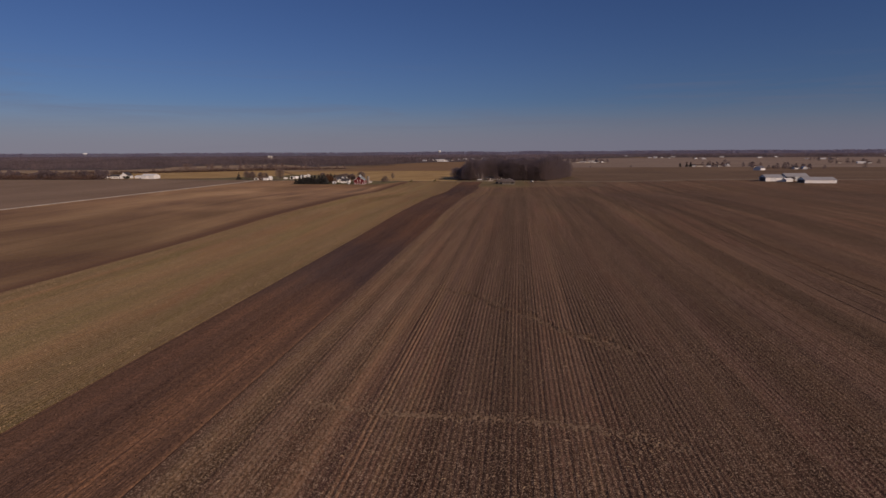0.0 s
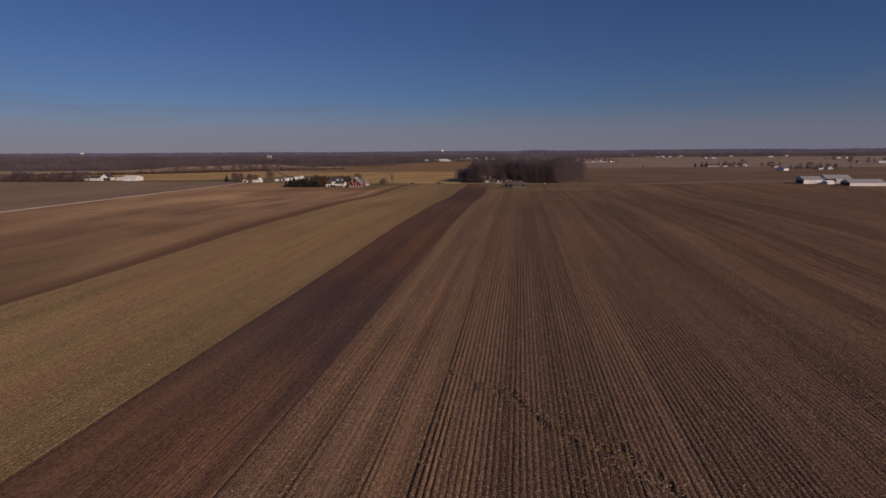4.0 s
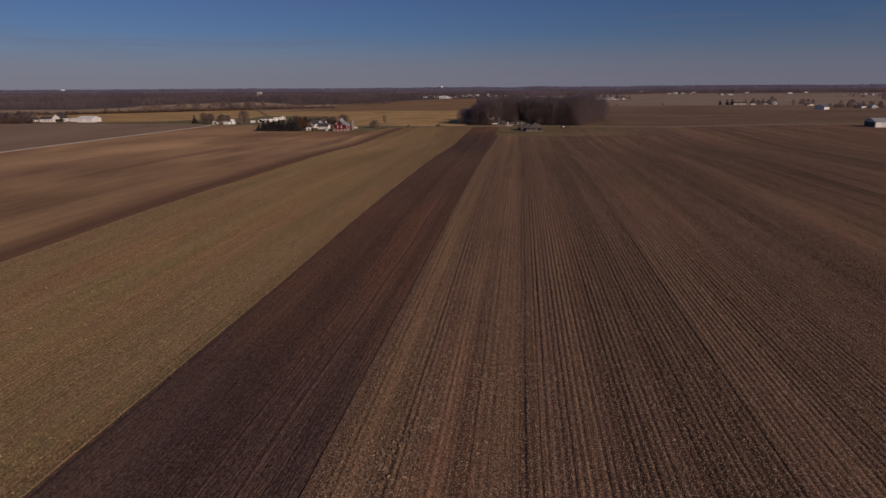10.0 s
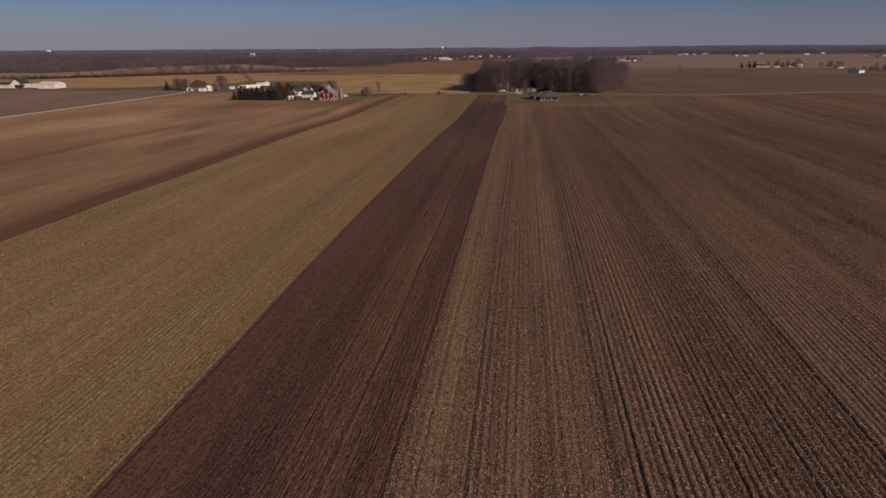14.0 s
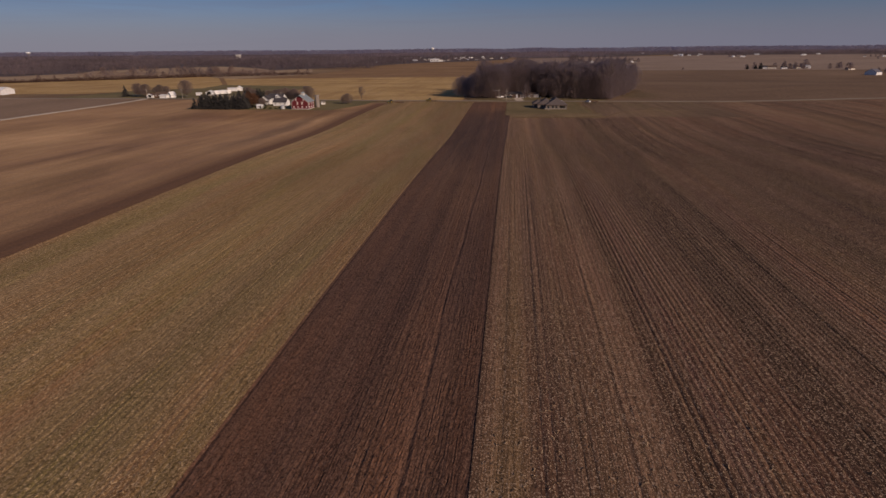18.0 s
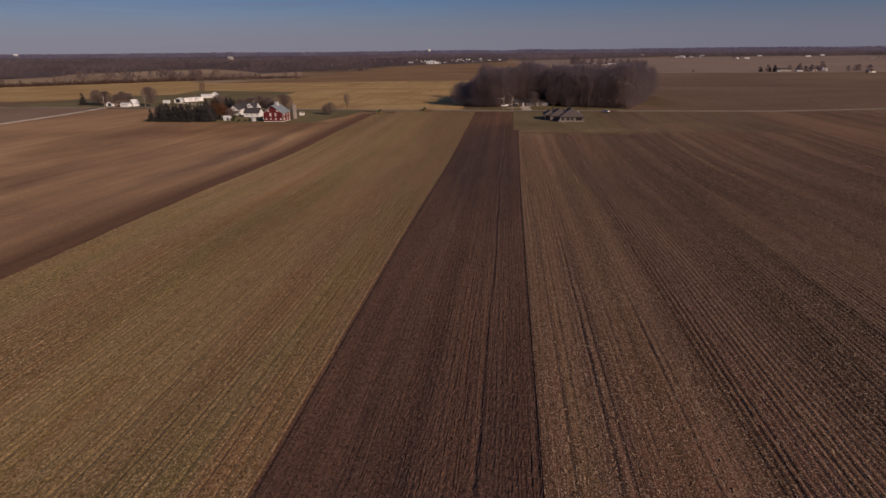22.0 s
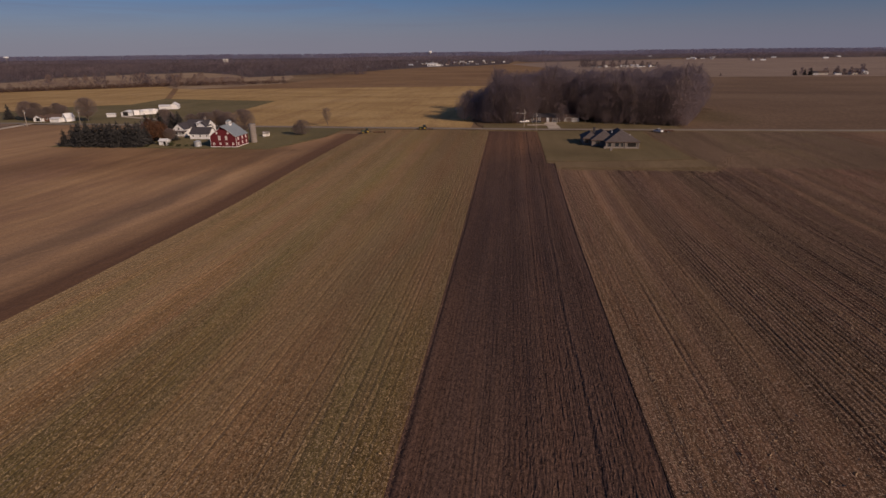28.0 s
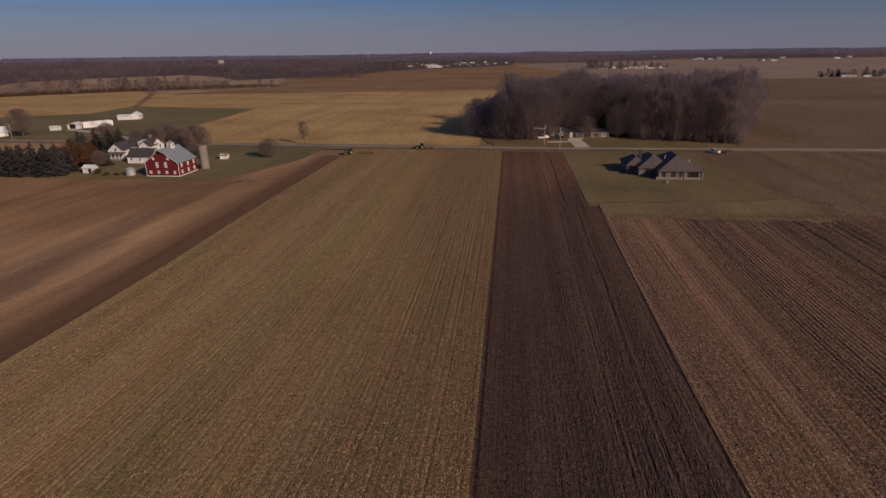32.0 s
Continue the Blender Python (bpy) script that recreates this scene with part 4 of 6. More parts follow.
# ---- plants ----
def bare_tree(name, seed, h, spread, twigs, mat_twig, label, forks=6, width=0.075, fill=0.0, low=0.08):
    """A leafless tree: a forked tapered trunk with limbs, and a crown of thin twigs."""
    r = random.Random(seed)
    top = thing(name, 0, 0)
    wood, tips = bmesh.new(), []

    def limb(p, d, length, rad, level):
        q = p
        for k in range(2 if level else 3):
            d2 = (d + Vector((r.uniform(-1, 1), r.uniform(-1, 1), r.uniform(-0.3, 0.6))) * 0.16).normalized()
            n = q + d2 * length / (2 if level else 3)
            rod(wood, q, n, rad * (1 - 0.22 * k), rad * (0.78 - 0.22 * k), 6 if level == 0 else 4 if level == 1 else 3, False)
            if level < 2:
                for _ in range(forks if level == 0 and k else 2 if level else 1):
                    a = r.uniform(0, 6.283)
                    out = Vector((math.cos(a), math.sin(a), 0)) * spread
                    limb(q.lerp(n, r.uniform(0.35, 1)), (d2 * 0.75 + out * r.uniform(0.6, 1.1) + Vector((0, 0, 0.3))).normalized(), length * r.uniform(0.34, 0.5), rad * 0.5, level + 1)
            q, d = n, d2
            tips.append((q.copy(), d.copy(), level))

    limb(Vector((0, 0, -0.3)), Vector((0, 0, 1)), h * 0.72, h * 0.0125, 0)
    part("trunk", wood, MAT_BARK, top)
    tips = [t for t in tips if t[0].z > h * 0.16]
    vs, fs = [], []
    for k in range(twigs):
        p, d, level = r.choice(tips)
        p = p - d * r.uniform(0, h * 0.12)
        if k % 4 and fill:
            f = r.uniform(low, 0.97)
            a, q = r.uniform(0, 6.283), fill * h * math.sqrt(r.random()) * math.sqrt(max(0.05, 1 - ((f - low - 0.5 * (0.97 - low)) / (0.51 * (0.97 - low))) ** 2))
            p, d = Vector((math.cos(a) * q, math.sin(a) * q, h * f)), Vector((math.cos(a) * 0.5, math.sin(a) * 0.5, 0.8))
        e = (d * 0.6 + Vector((r.gauss(0, 1), r.gauss(0, 1), r.gauss(0.25, 0.7))) * 0.6).normalized()
        s = e.cross(Vector((r.gauss(0, 1), r.gauss(0, 1), r.gauss(0, 1)))).normalized() * width * r.uniform(0.6, 1.4)
        n = h * r.uniform(0.05, 0.13)
        i = len(vs)
        vs += [p - s, p + s, p + e * n]
        fs.append((i, i + 1, i + 2))
    link_mesh("crown", vs, fs, mat_twig, top)
    return tagged(top, label, "tree")


def conifer(name, seed, h, w, label):
    """A dense spruce: a trunk and drooping tiers of needled boughs."""
    r = random.Random(seed)
    top = thing(name, 0, 0)
    bm = bmesh.new()
    rod(bm, (0, 0, -0.2), (0, 0, h * 0.95), h * 0.018, 0.03, 6)
    part("trunk", bm, MAT_BARK, top)
    vs, fs = [], []
    z = 0.3
    while z < h:
        f = 1 - z / h
        reach = w * (f ** 0.6) * r.uniform(0.8, 1.12) + 0.12
        for k in range(max(5, int(13 * f + 4))):
            a = r.uniform(0, 6.283)
            L = reach * r.uniform(0.7, 1.1)
            d, s = Vector((math.cos(a), math.sin(a), 0)), Vector((-math.sin(a), math.cos(a), 0))
            for j in range(3):
                t0 = j / 3
                p = d * L * t0 + Vector((0, 0, z + 0.25 * h * 0.06 - L * 0.28 * t0))
                q = d * L * (t0 + 0.45) + Vector((0, 0, z - L * 0.28 * (t0 + 0.45) + r.uniform(-0.1, 0.25)))
                wd = L * r.uniform(0.16, 0.3) * (1.2 - t0)
                i = len(vs)
                sag = Vector((0, 0, -r.uniform(0.1, 0.35)))
                vs += [p, (p + q) / 2 + s * wd + sag, q, (p + q) / 2 - s * wd + sag]
                fs += [(i, i + 1, i + 2), (i, i + 2, i + 3)]
        z += h * 0.03 + r.uniform(0, 0.14)
    link_mesh("crown", vs, fs, MAT_NEEDLE, top)
    return tagged(top, label, "tree")


def leaf_ball(vs, fs, r, c, rx, rz, n, size):
    """Leaves strewn through and over an uneven crown."""
    lobes = [Vector((r.gauss(0, 0.45) * rx, r.gauss(0, 0.45) * rx, r.gauss(0, 0.38) * rz)) for _ in range(7)]
    for _ in range(n):
        o = r.choice(lobes)
        v = Vector((r.gauss(0, 1), r.gauss(0, 1), r.gauss(0, 1))).normalized() * r.uniform(0.35, 1.0) ** 0.5
        p = Vector(c) + o + Vector((v.x * rx * 0.55, v.y * rx * 0.55, v.z * rz * 0.55))
        if p.z < 0.05:
            p.z = 0.05 + r.random() * 0.3
        a = Vector((r.gauss(0, 1), r.gauss(0, 1), r.gauss(0, 1))).normalized() * size * r.uniform(0.6, 1.4)
        b = a.cross(Vector((r.gauss(0, 1), r.gauss(0, 1), r.gauss(0, 1)))).normalized() * size * 0.6
        i = len(vs)
        vs += [p - a, p + b, p + a, p - b]
        fs += [(i, i + 1, i + 2, i + 3)]


def shrub(name, seed, rx, h, n, mat, label, size=0.16):
    r = random.Random(seed)
    top = thing(name, 0, 0)
    bm = bmesh.new()
    for k in range(7):
        a = r.uniform(0, 6.28)
        rod(bm, (0, 0, -0.1), (math.cos(a) * rx * 0.5, math.sin(a) * rx * 0.5, h * r.uniform(0.5, 0.8)), 0.05, 0.02, 4, False)
    part("stem", bm, MAT_BARK, top)
    vs, fs = [], []
    leaf_ball(vs, fs, r, (0, 0, h * 0.55), rx, h * 0.5, n, size)
    link_mesh("crown", vs, fs, mat, top)
    return tagged(top, label, "shrub")


def leafy_tree(name, seed, h, rx, n, mat, label):
    r = random.Random(seed)
    top = bare_tree(name, seed, h, 0.8, 250, MAT_TWIG, label, 5)
    vs, fs = [], []
    leaf_ball(vs, fs, r, (0, 0, h * 0.52), rx, h * 0.62, n, 0.22)
    link_mesh("foliage", vs, fs, mat, top, "rust-brown clinging leaves")
    return top


def put(ob, x, y, z=None, turn=0.0, size=1.0, tall=None):
    m = pose(x, y, lie(x, y) if z is None else z, 0, 0, turn) @ Matrix.Diagonal((size, size, tall or size, 1))
    return copy_thing(ob, m)


def place(ob, x, y, turn=0.0, size=1.0, tall=None):
    ob.matrix_basis = pose(x, y, lie(x, y), 0, 0, turn) @ Matrix.Diagonal((size, size, tall or size, 1))
    return ob


def clone(ob, x, y, turn=0.0, size=1.0, tall=None, label="", group=""):
    """Another of its kind; the first keeps its own place."""
    keep = ob.matrix_basis.copy()
    ob.matrix_basis = Matrix.Identity(4)
    c = put(ob, x, y, None, turn, size, tall)
    ob.matrix_basis = keep
    return tagged(c, label, group=group)


rnd = random.Random(21)
WOODS = [bare_tree("tree", 100 + k, 23.0 + k % 3, 0.34 + 0.06 * (k % 3), 6200, MAT_TWIG, "tall leafless grey-brown woodlot tree", 5, 0.038, 0.40) for k in range(5)]
spots = []
for k in range(9000):
    x, y = rnd.uniform(-66, 66), rnd.uniform(690, 808)
    front = 700 if x < -46 else 714 if x < -14 else 708 - 0.3 * (x + 14) if x < 34 else 693.6 + 2.6 * (x - 34)
    if y < front or y > 784 + max(0, (x - 10) * 0.45) - max(0, (-46 - x) * 1.5):
        continue
    if all((x - a) ** 2 + (y - b) ** 2 > (6.2 if y < 730 else 8.4) ** 2 for a, b in spots):
        spots.append((x, y))
for k, (x, y) in enumerate(spots):
    edge = min(1.0, 0.74 + 0.022 * (x + 68), 0.70 + 0.012 * (74 - x)) if y < 760 or x > 35 else 0.95
    s = edge * rnd.uniform(0.86, 1.08)
    if k < 5:
        place(WOODS[k], x, y, rnd.uniform(0, 360), s)
        tagged(WOODS[k], group="woodlot trees")
    else:
        clone(WOODS[k % 5], x, y, rnd.uniform(0, 360), s, s * rnd.uniform(0.92, 1.1), group="woodlot trees")

for k in range(12):
    x, y = -64 - 6 * rnd.random() ** 1.3, rnd.uniform(714, 776)
    clone(WOODS[k % 5], x, y, rnd.uniform(0, 360), (0.66 - 0.02 * (-66 - x)) * rnd.uniform(0.7, 1.0), None, "smaller leafless tree at the woodlot's edge", "woodlot trees")
for k in range(18):
    clone(WOODS[k % 5], rnd.uniform(-81, -67), rnd.uniform(706, 768), rnd.uniform(0, 360), rnd.uniform(0.48, 0.64), None, "low leafless tree beside the woodlot", "woodlot trees")
for k in range(11):
    # lower trees close the front of the wood towards the road
    x = -4 + 4.4 * k + rnd.uniform(-1.5, 1.5)
    clone(WOODS[(k * 2) % 5], x, 703.5 - 0.3 * (min(x, 34) + 14) + 2.6 * max(0, x - 34) + rnd.uniform(0, 4), rnd.uniform(0, 360), rnd.uniform(0.56, 0.76), None, "lower leafless tree at the front of the woodlot", "woodlot trees")
for x, y, s in ((-53, 697, 0.62), (-49, 703, 0.7), (-26.5, 702.5, 0.4), (-13.5, 704, 0.6), (-8, 704, 0.6), (-44.5, 702.5, 0.42), (-33, 716, 0.9), (-22, 717, 0.85), (-41, 717, 0.9)):
    clone(WOODS[int(-x) % 5], x, y, rnd.uniform(0, 360), s, None, "leafless tree standing round the ranch house", "woodlot trees")


def thicket(name, seed, pts, h, mat, label, twigs=26, width=0.07, spread=0.9):
    """Undergrowth: many upright sprays of thin stems, one sheet of stuff."""
    r = random.Random(seed)
    vs, fs = [], []
    for x, y in pts:
        z0, hh = lie(x, y) - 0.15, h * r.uniform(0.5, 1.15)
        for _ in range(twigs):
            p = Vector((x + r.gauss(0, spread), y + r.gauss(0, spread), z0 + hh * r.uniform(0, 0.55)))
            e = Vector((r.gauss(0, 0.45), r.gauss(0, 0.45), 1)).normalized() * hh * r.uniform(0.25, 0.5)
            s = e.cross(Vector((r.gauss(0, 1), r.gauss(0, 1), r.gauss(0, 0.3)))).normalized() * width * r.uniform(0.6, 1.5)
            i = len(vs)
            vs += [p - s, p + s, p + e]
            fs.append((i, i + 1, i + 2))
    ob = link_mesh(name, vs, fs, mat)
    return tagged(ob, label, "undergrowth", kind="stuff")


pts = [(rnd.uniform(-68, 71), rnd.uniform(694, 800)) for _ in range(1900)]
pts = [(x, y) for x, y in pts if y > 691 + 2.6 * max(0, x - 34) and y < 782 + 0.4 * max(0, x - 10)]
pts = [(x, y) for x, y in pts if not (-48 < x < -6 and y < 716)]
pts += [(-67 - 8 * rnd.random() ** 1.6, 700 + 36 * rnd.random()) for _ in range(90)]
for k in range(560):
    # brush that closes the wood's front edge down to the ground
    x = rnd.uniform(-68, 60)
    front = 697 if x < -48 else 716 if x < -8 else 701 - 0.3 * (min(x, 34) + 14) + 2.6 * max(0, x - 34)
    pts.append((x, front + rnd.uniform(0, 7)))
thicket("undergrowth", 5, pts, 8.5, MAT_TWIG, "brown leafless undergrowth below the woodlot trees")

lone = bare_tree("tree", 301, 9.5, 0.62, 1500, MAT_TWIGRED, "lone upright leafless tree beside the road", 5, 0.03, 0.24, 0.3)
place(lone, -151, 683.5, 40, 1.0)
yard_tree = bare_tree("tree", 302, 10.0, 0.8, 7000, MAT_TWIGRED, "broad leafless reddish-brown yard tree", 6, 0.032, 0.46, 0.2)
place(yard_tree, -181.5, 649, 0, 1.2)
for x, y, s, l in ((-226, 660, 0.9, ""), (-236, 672, 1.0, ""), (-208, 664, 0.9, ""), (-196, 662, 0.95, ""), (-193, 658, 0.75, ""), (-304, 702, 1.35, "spreading leafless tree beside the roadside farmhouse"), (-346, 712, 1.0, "leafless tree behind the roadside farm"), (-356, 716, 1.05, ""), (-338, 720, 0.9, ""), (-333, 706, 0.8, ""), (-341, 703, 0.75, ""), (-349, 706, 0.85, ""), (-327, 711, 0.85, "")):
    clone(yard_tree, x, y, rnd.uniform(0, 360), s, None, l)
for x, y, s in ((-213, 668, 0.85), (-206, 671, 0.95), (-201, 667, 0.8), (-218, 666, 0.8)):
    clone(yard_tree, x, y, rnd.uniform(0, 360), s, None, "thin leafless tree behind the white farmhouse")
bush = bare_tree("bush", 303, 6.0, 1.0, 4200, MAT_TWIGRED, "round leafless brown bush in the farmyard grass", 7, 0.03, 0.62)
tagged(bush, category="bush")
place(bush, -152.5, 648.5, 0, 1.2)
clone(bush, -156, 651, 70, 0.8)
clone(bush, -439, 1026, 20, 1.3, None, "reddish leafless bush at the end of the farm track")

spruce = conifer("conifer", 401, 11.5, 4.3, "dark green dense spruce in the windbreak row")
SPRUCES = [spruce, conifer("conifer", 402, 10.6, 4.5, "dark green dense spruce in the windbreak row")]
row = [(-246.5 + 3.9 * k + rnd.uniform(-0.7, 0.7), 611.6 + rnd.uniform(-0.8, 0.8)) for k in range(10)]
row += [(-245 + 4.6 * k, 619.5 + rnd.uniform(-1, 1)) for k in range(8)]
row += [(-243 + 4.3 * k, 615.4 + rnd.uniform(-0.6, 0.6)) for k in range(8)]
place(SPRUCES[0], *row[0], 0, 0.62)
place(SPRUCES[1], *row[1], 0, 0.82)
for k, (x, y) in enumerate(row[2:]):
    clone(SPRUCES[k % 2], x, y, rnd.uniform(0, 360), rnd.uniform(0.76, 0.94), None, group="windbreak spruces")
for x, y, s in ((-207, 630, 0.6), (-221, 659, 0.95), (-228, 654, 0.98), (-226, 645, 0.95), (-219, 650, 1.0), (-213, 647, 0.9), (-234, 652, 0.9), (-222, 636, 0.82), (-216, 628, 0.75), (-231, 644, 0.75)):
    clone(SPRUCES[1], x, y, rnd.uniform(0, 360), s, None, "dark green spruce behind the rust-leaved oak")
clone(SPRUCES[0], -365, 712, 0, 0.8, None, "single dark spruce beside the roadside farm")
oak = leafy_tree("oak_tree", 404, 10.0, 3.7, 3600, MAT_RUST, "small oak holding rust-brown winter leaves")
place(oak, -212, 621.5)
clone(oak, -209.5, 626, 50, 0.85)
for x, y, s in ((-216.5, 617, 0.72), (-205.5, 625, 0.6), (-219, 622, 0.8)):
    clone(yard_tree, x, y, rnd.uniform(0, 360), s, None, "leafless reddish-brown tree beside the rust-leaved oak")
green_shrub = shrub("shrub", 405, 1.5, 2.4, 700, MAT_SHRUB, "rounded dull green evergreen shrub in the farmyard")
place(green_shrub, -199, 614.6)
for x, y, s in ((-208, 611, 0.55), (-212, 613, 0.6), (-194.5, 612.5, 0.6), (-191, 613.2, 0.5), (-189.5, 618, 0.7), (-206, 618, 0.7), (-180, 646, 0.8)):
    clone(green_shrub, x, y, rnd.uniform(0, 360), s)

# ---- far woodland ----


def sprays(name, r, x, y, h, cell, plate, wide, mat, label, category, reach=0.2):
    """Ragged crowns of thin twig plates, one crown at each x, y of height h, joined."""
    m = len(x) * cell
    hh, x, y = np.repeat(h, cell), np.repeat(x, cell), np.repeat(y, cell)
    f = r.rand(m)
    w = hh * wide * np.sqrt(np.clip(1.02 - f * f, 0.05, 1)) * np.sqrt(r.rand(m))
    a = 6.283 * r.rand(m)
    p = np.stack([x + w * np.cos(a), y + w * np.sin(a), gz(x, y) + hh * f * 0.8 - 0.3], -1)
    e = r.standard_normal((m, 3)) * np.array([0.5, 0.5, 0.3]) + np.array([0, 0, 0.9])
    e *= (hh * reach / np.linalg.norm(e, axis=1))[:, None]
    s = np.cross(e, r.standard_normal((m, 3)))
    s *= (hh * plate / (np.linalg.norm(s, axis=1) + 1e-9))[:, None]
    co = np.stack([p - s, p + s, p + e], 1).reshape(-1, 3)
    i = np.arange(m)[:, None] * 3
    ob = array_mesh(name, co, np.concatenate([i, i + 1, i + 2], 1), mat)
    return tagged(ob, label, category, kind="stuff")


def far_wood(name, seed, inside, box4, n, h, mat, label, cell=40, plate=0.03, wide=0.42):
    """A far wood: crowns set close, one sheet of stuff."""
    r = np.random.RandomState(seed)
    x0, x1, y0, y1 = box4
    xs, ys = [], []
    while len(xs) < n:
        x, y = r.uniform(x0, x1), r.uniform(y0, y1)
        if inside(x, y):
            xs.append(x)
            ys.append(y)
    ax = np.array(xs)
    hh = h * (1 + 0.07 * np.sin(ax / 170 + 2 * np.sin(ax / 410)) + 0.05 * np.sin(ax / 63)) * (r.uniform(0.8, 1.05, n) if y1 < 3800 else r.uniform(0.97, 1.02, n))
    return sprays(name, r, xs, ys, hh, cell, plate, wide, mat, label, "woodland", 0.2 if plate < 0.05 else 0.12)


def far_trees(seed, places, label, mat=None):
    """Single trees far off, joined: places of x, y, height."""
    r = np.random.RandomState(seed)
    p = np.array(places)
    return sprays("far_trees", r, p[:, 0], p[:, 1], p[:, 2], 110, 0.042, 0.36, mat or MAT_FARWOOD, label, "trees", 0.14)


CLEARING = [(-475, 1300), (-500, 1150), (-823, 1085), (-784, 1190), (-840, 1310), (-806, 1395), (-793, 1454), (-727, 1515), (-717, 1560), (-640, 1500), (-560, 1420)]


def within(x, y, poly):
    odd = False
    for (ax, ay), (bx, by) in zip(poly, poly[1:] + poly[:1]):
        if (ay > y) != (by > y) and x < ax + (bx - ax) * (y - ay) / (by - ay):
            odd = not odd
    return odd


def left_wood(x, y):
    """The big wood, open where a pale weedy field runs up into it."""
    edge = 1105 if x < -500 else 1155 + 3.2 * (x + 500) if x < -432 else 1372 + 2.0 * (x + 432)
    return y > edge and not within(x, y, CLEARING)


far_wood("far_woodland", 1, left_wood, (-1900, -330, 1080, 2300), 6200, 14, MAT_FARWOOD, "broad leafless brown-grey woodland beyond the fields")
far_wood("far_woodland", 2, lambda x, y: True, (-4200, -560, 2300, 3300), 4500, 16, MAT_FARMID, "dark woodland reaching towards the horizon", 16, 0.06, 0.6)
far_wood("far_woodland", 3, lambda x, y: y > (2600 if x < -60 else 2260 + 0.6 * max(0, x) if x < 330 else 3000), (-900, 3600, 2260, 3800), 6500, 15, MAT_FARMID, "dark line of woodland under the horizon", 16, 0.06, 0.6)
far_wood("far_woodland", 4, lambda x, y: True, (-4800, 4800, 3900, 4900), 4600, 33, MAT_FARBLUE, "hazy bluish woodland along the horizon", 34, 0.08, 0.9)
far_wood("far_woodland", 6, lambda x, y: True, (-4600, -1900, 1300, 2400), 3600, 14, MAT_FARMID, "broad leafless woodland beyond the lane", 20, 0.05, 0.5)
far_wood("far_woodland", 7, lambda x, y: True, (650, 3600, 2690, 3000), 1600, 13, MAT_FARWOOD, "dark wood behind the far farms")
far_wood("far_woodland", 8, lambda x, y: True, (-400, -306, 1365, 1425), 46, 12, MAT_FARWOOD, "thicket at the corner of the dry field")
pts = [(-640 + 164 * k / 130 + rnd.gauss(0, 1.5), 925 + 137 * k / 130 + rnd.gauss(0, 1.5)) for k in range(131)]
pts += [(-477 + 130 * k / 60 + rnd.gauss(0, 4), 1062 + 55 * k / 60 + rnd.gauss(0, 6)) for k in range(60)]
pts += [(-900 + 260 * k / 90 + rnd.gauss(0, 2), 800 + 125 * k / 90 + rnd.gauss(0, 2)) for k in range(91)]
thicket("hedgerow", 8, pts, 6.5, MAT_BRUSH, "reddish-brown leafless brush between the fields", 80, 0.16, 2.0)
line = []
for k in range(18):
    x = -640 + 300 * k / 18 + rnd.uniform(-8, 8)
    line.append((x, 932 + (x + 640) * 0.7 + rnd.uniform(-5, 8), rnd.uniform(7, 12)))
far_trees(41, line, "leafless trees along the far tree line", MAT_PALEBRUSH)
pts = [(-900 + 342 * rnd.random(), 694 + 30 * rnd.random()) for _ in range(650)]
thicket("hedgerow", 9, pts, 9.0, MAT_BRUSH, "dense brown leafless brush along the far stubble field", 40, 0.12, 2.4)
far_trees(42, [(-800 + 245 * rnd.random(), 698 + rnd.uniform(0, 26), rnd.uniform(9, 16)) for k in range(64)], "leafless trees in the brushy hedgerow")
line = []
for k in range(26):
    y = rnd.uniform(1090, 1330)
    line.append((rnd.uniform(-650 - 0.9 * (y - 1090), -400 - 0.56 * (y - 1090)), y, rnd.uniform(9, 14)))
far_trees(43, line, "leafless trees before the far wood", MAT_PALEBRUSH)
pts = []
for k in range(560):
    y = 1075 + 190 * rnd.random() ** 1.3
    pts.append((rnd.uniform(-484 - 0.7 * (y - 1075), -378 - 0.54 * (y - 1075)), y))
for k in range(320):
    y = 1070 + 120 * rnd.random() ** 1.5
    pts.append((rnd.uniform(-675 - 1.0 * (y - 1070), -480 - 0.7 * (y - 1070)), y))
thicket("scrub", 12, pts, 4.6, MAT_PALEBRUSH, "thin pinkish-brown scrub in the weedy field", 22, 0.10, 2.6)


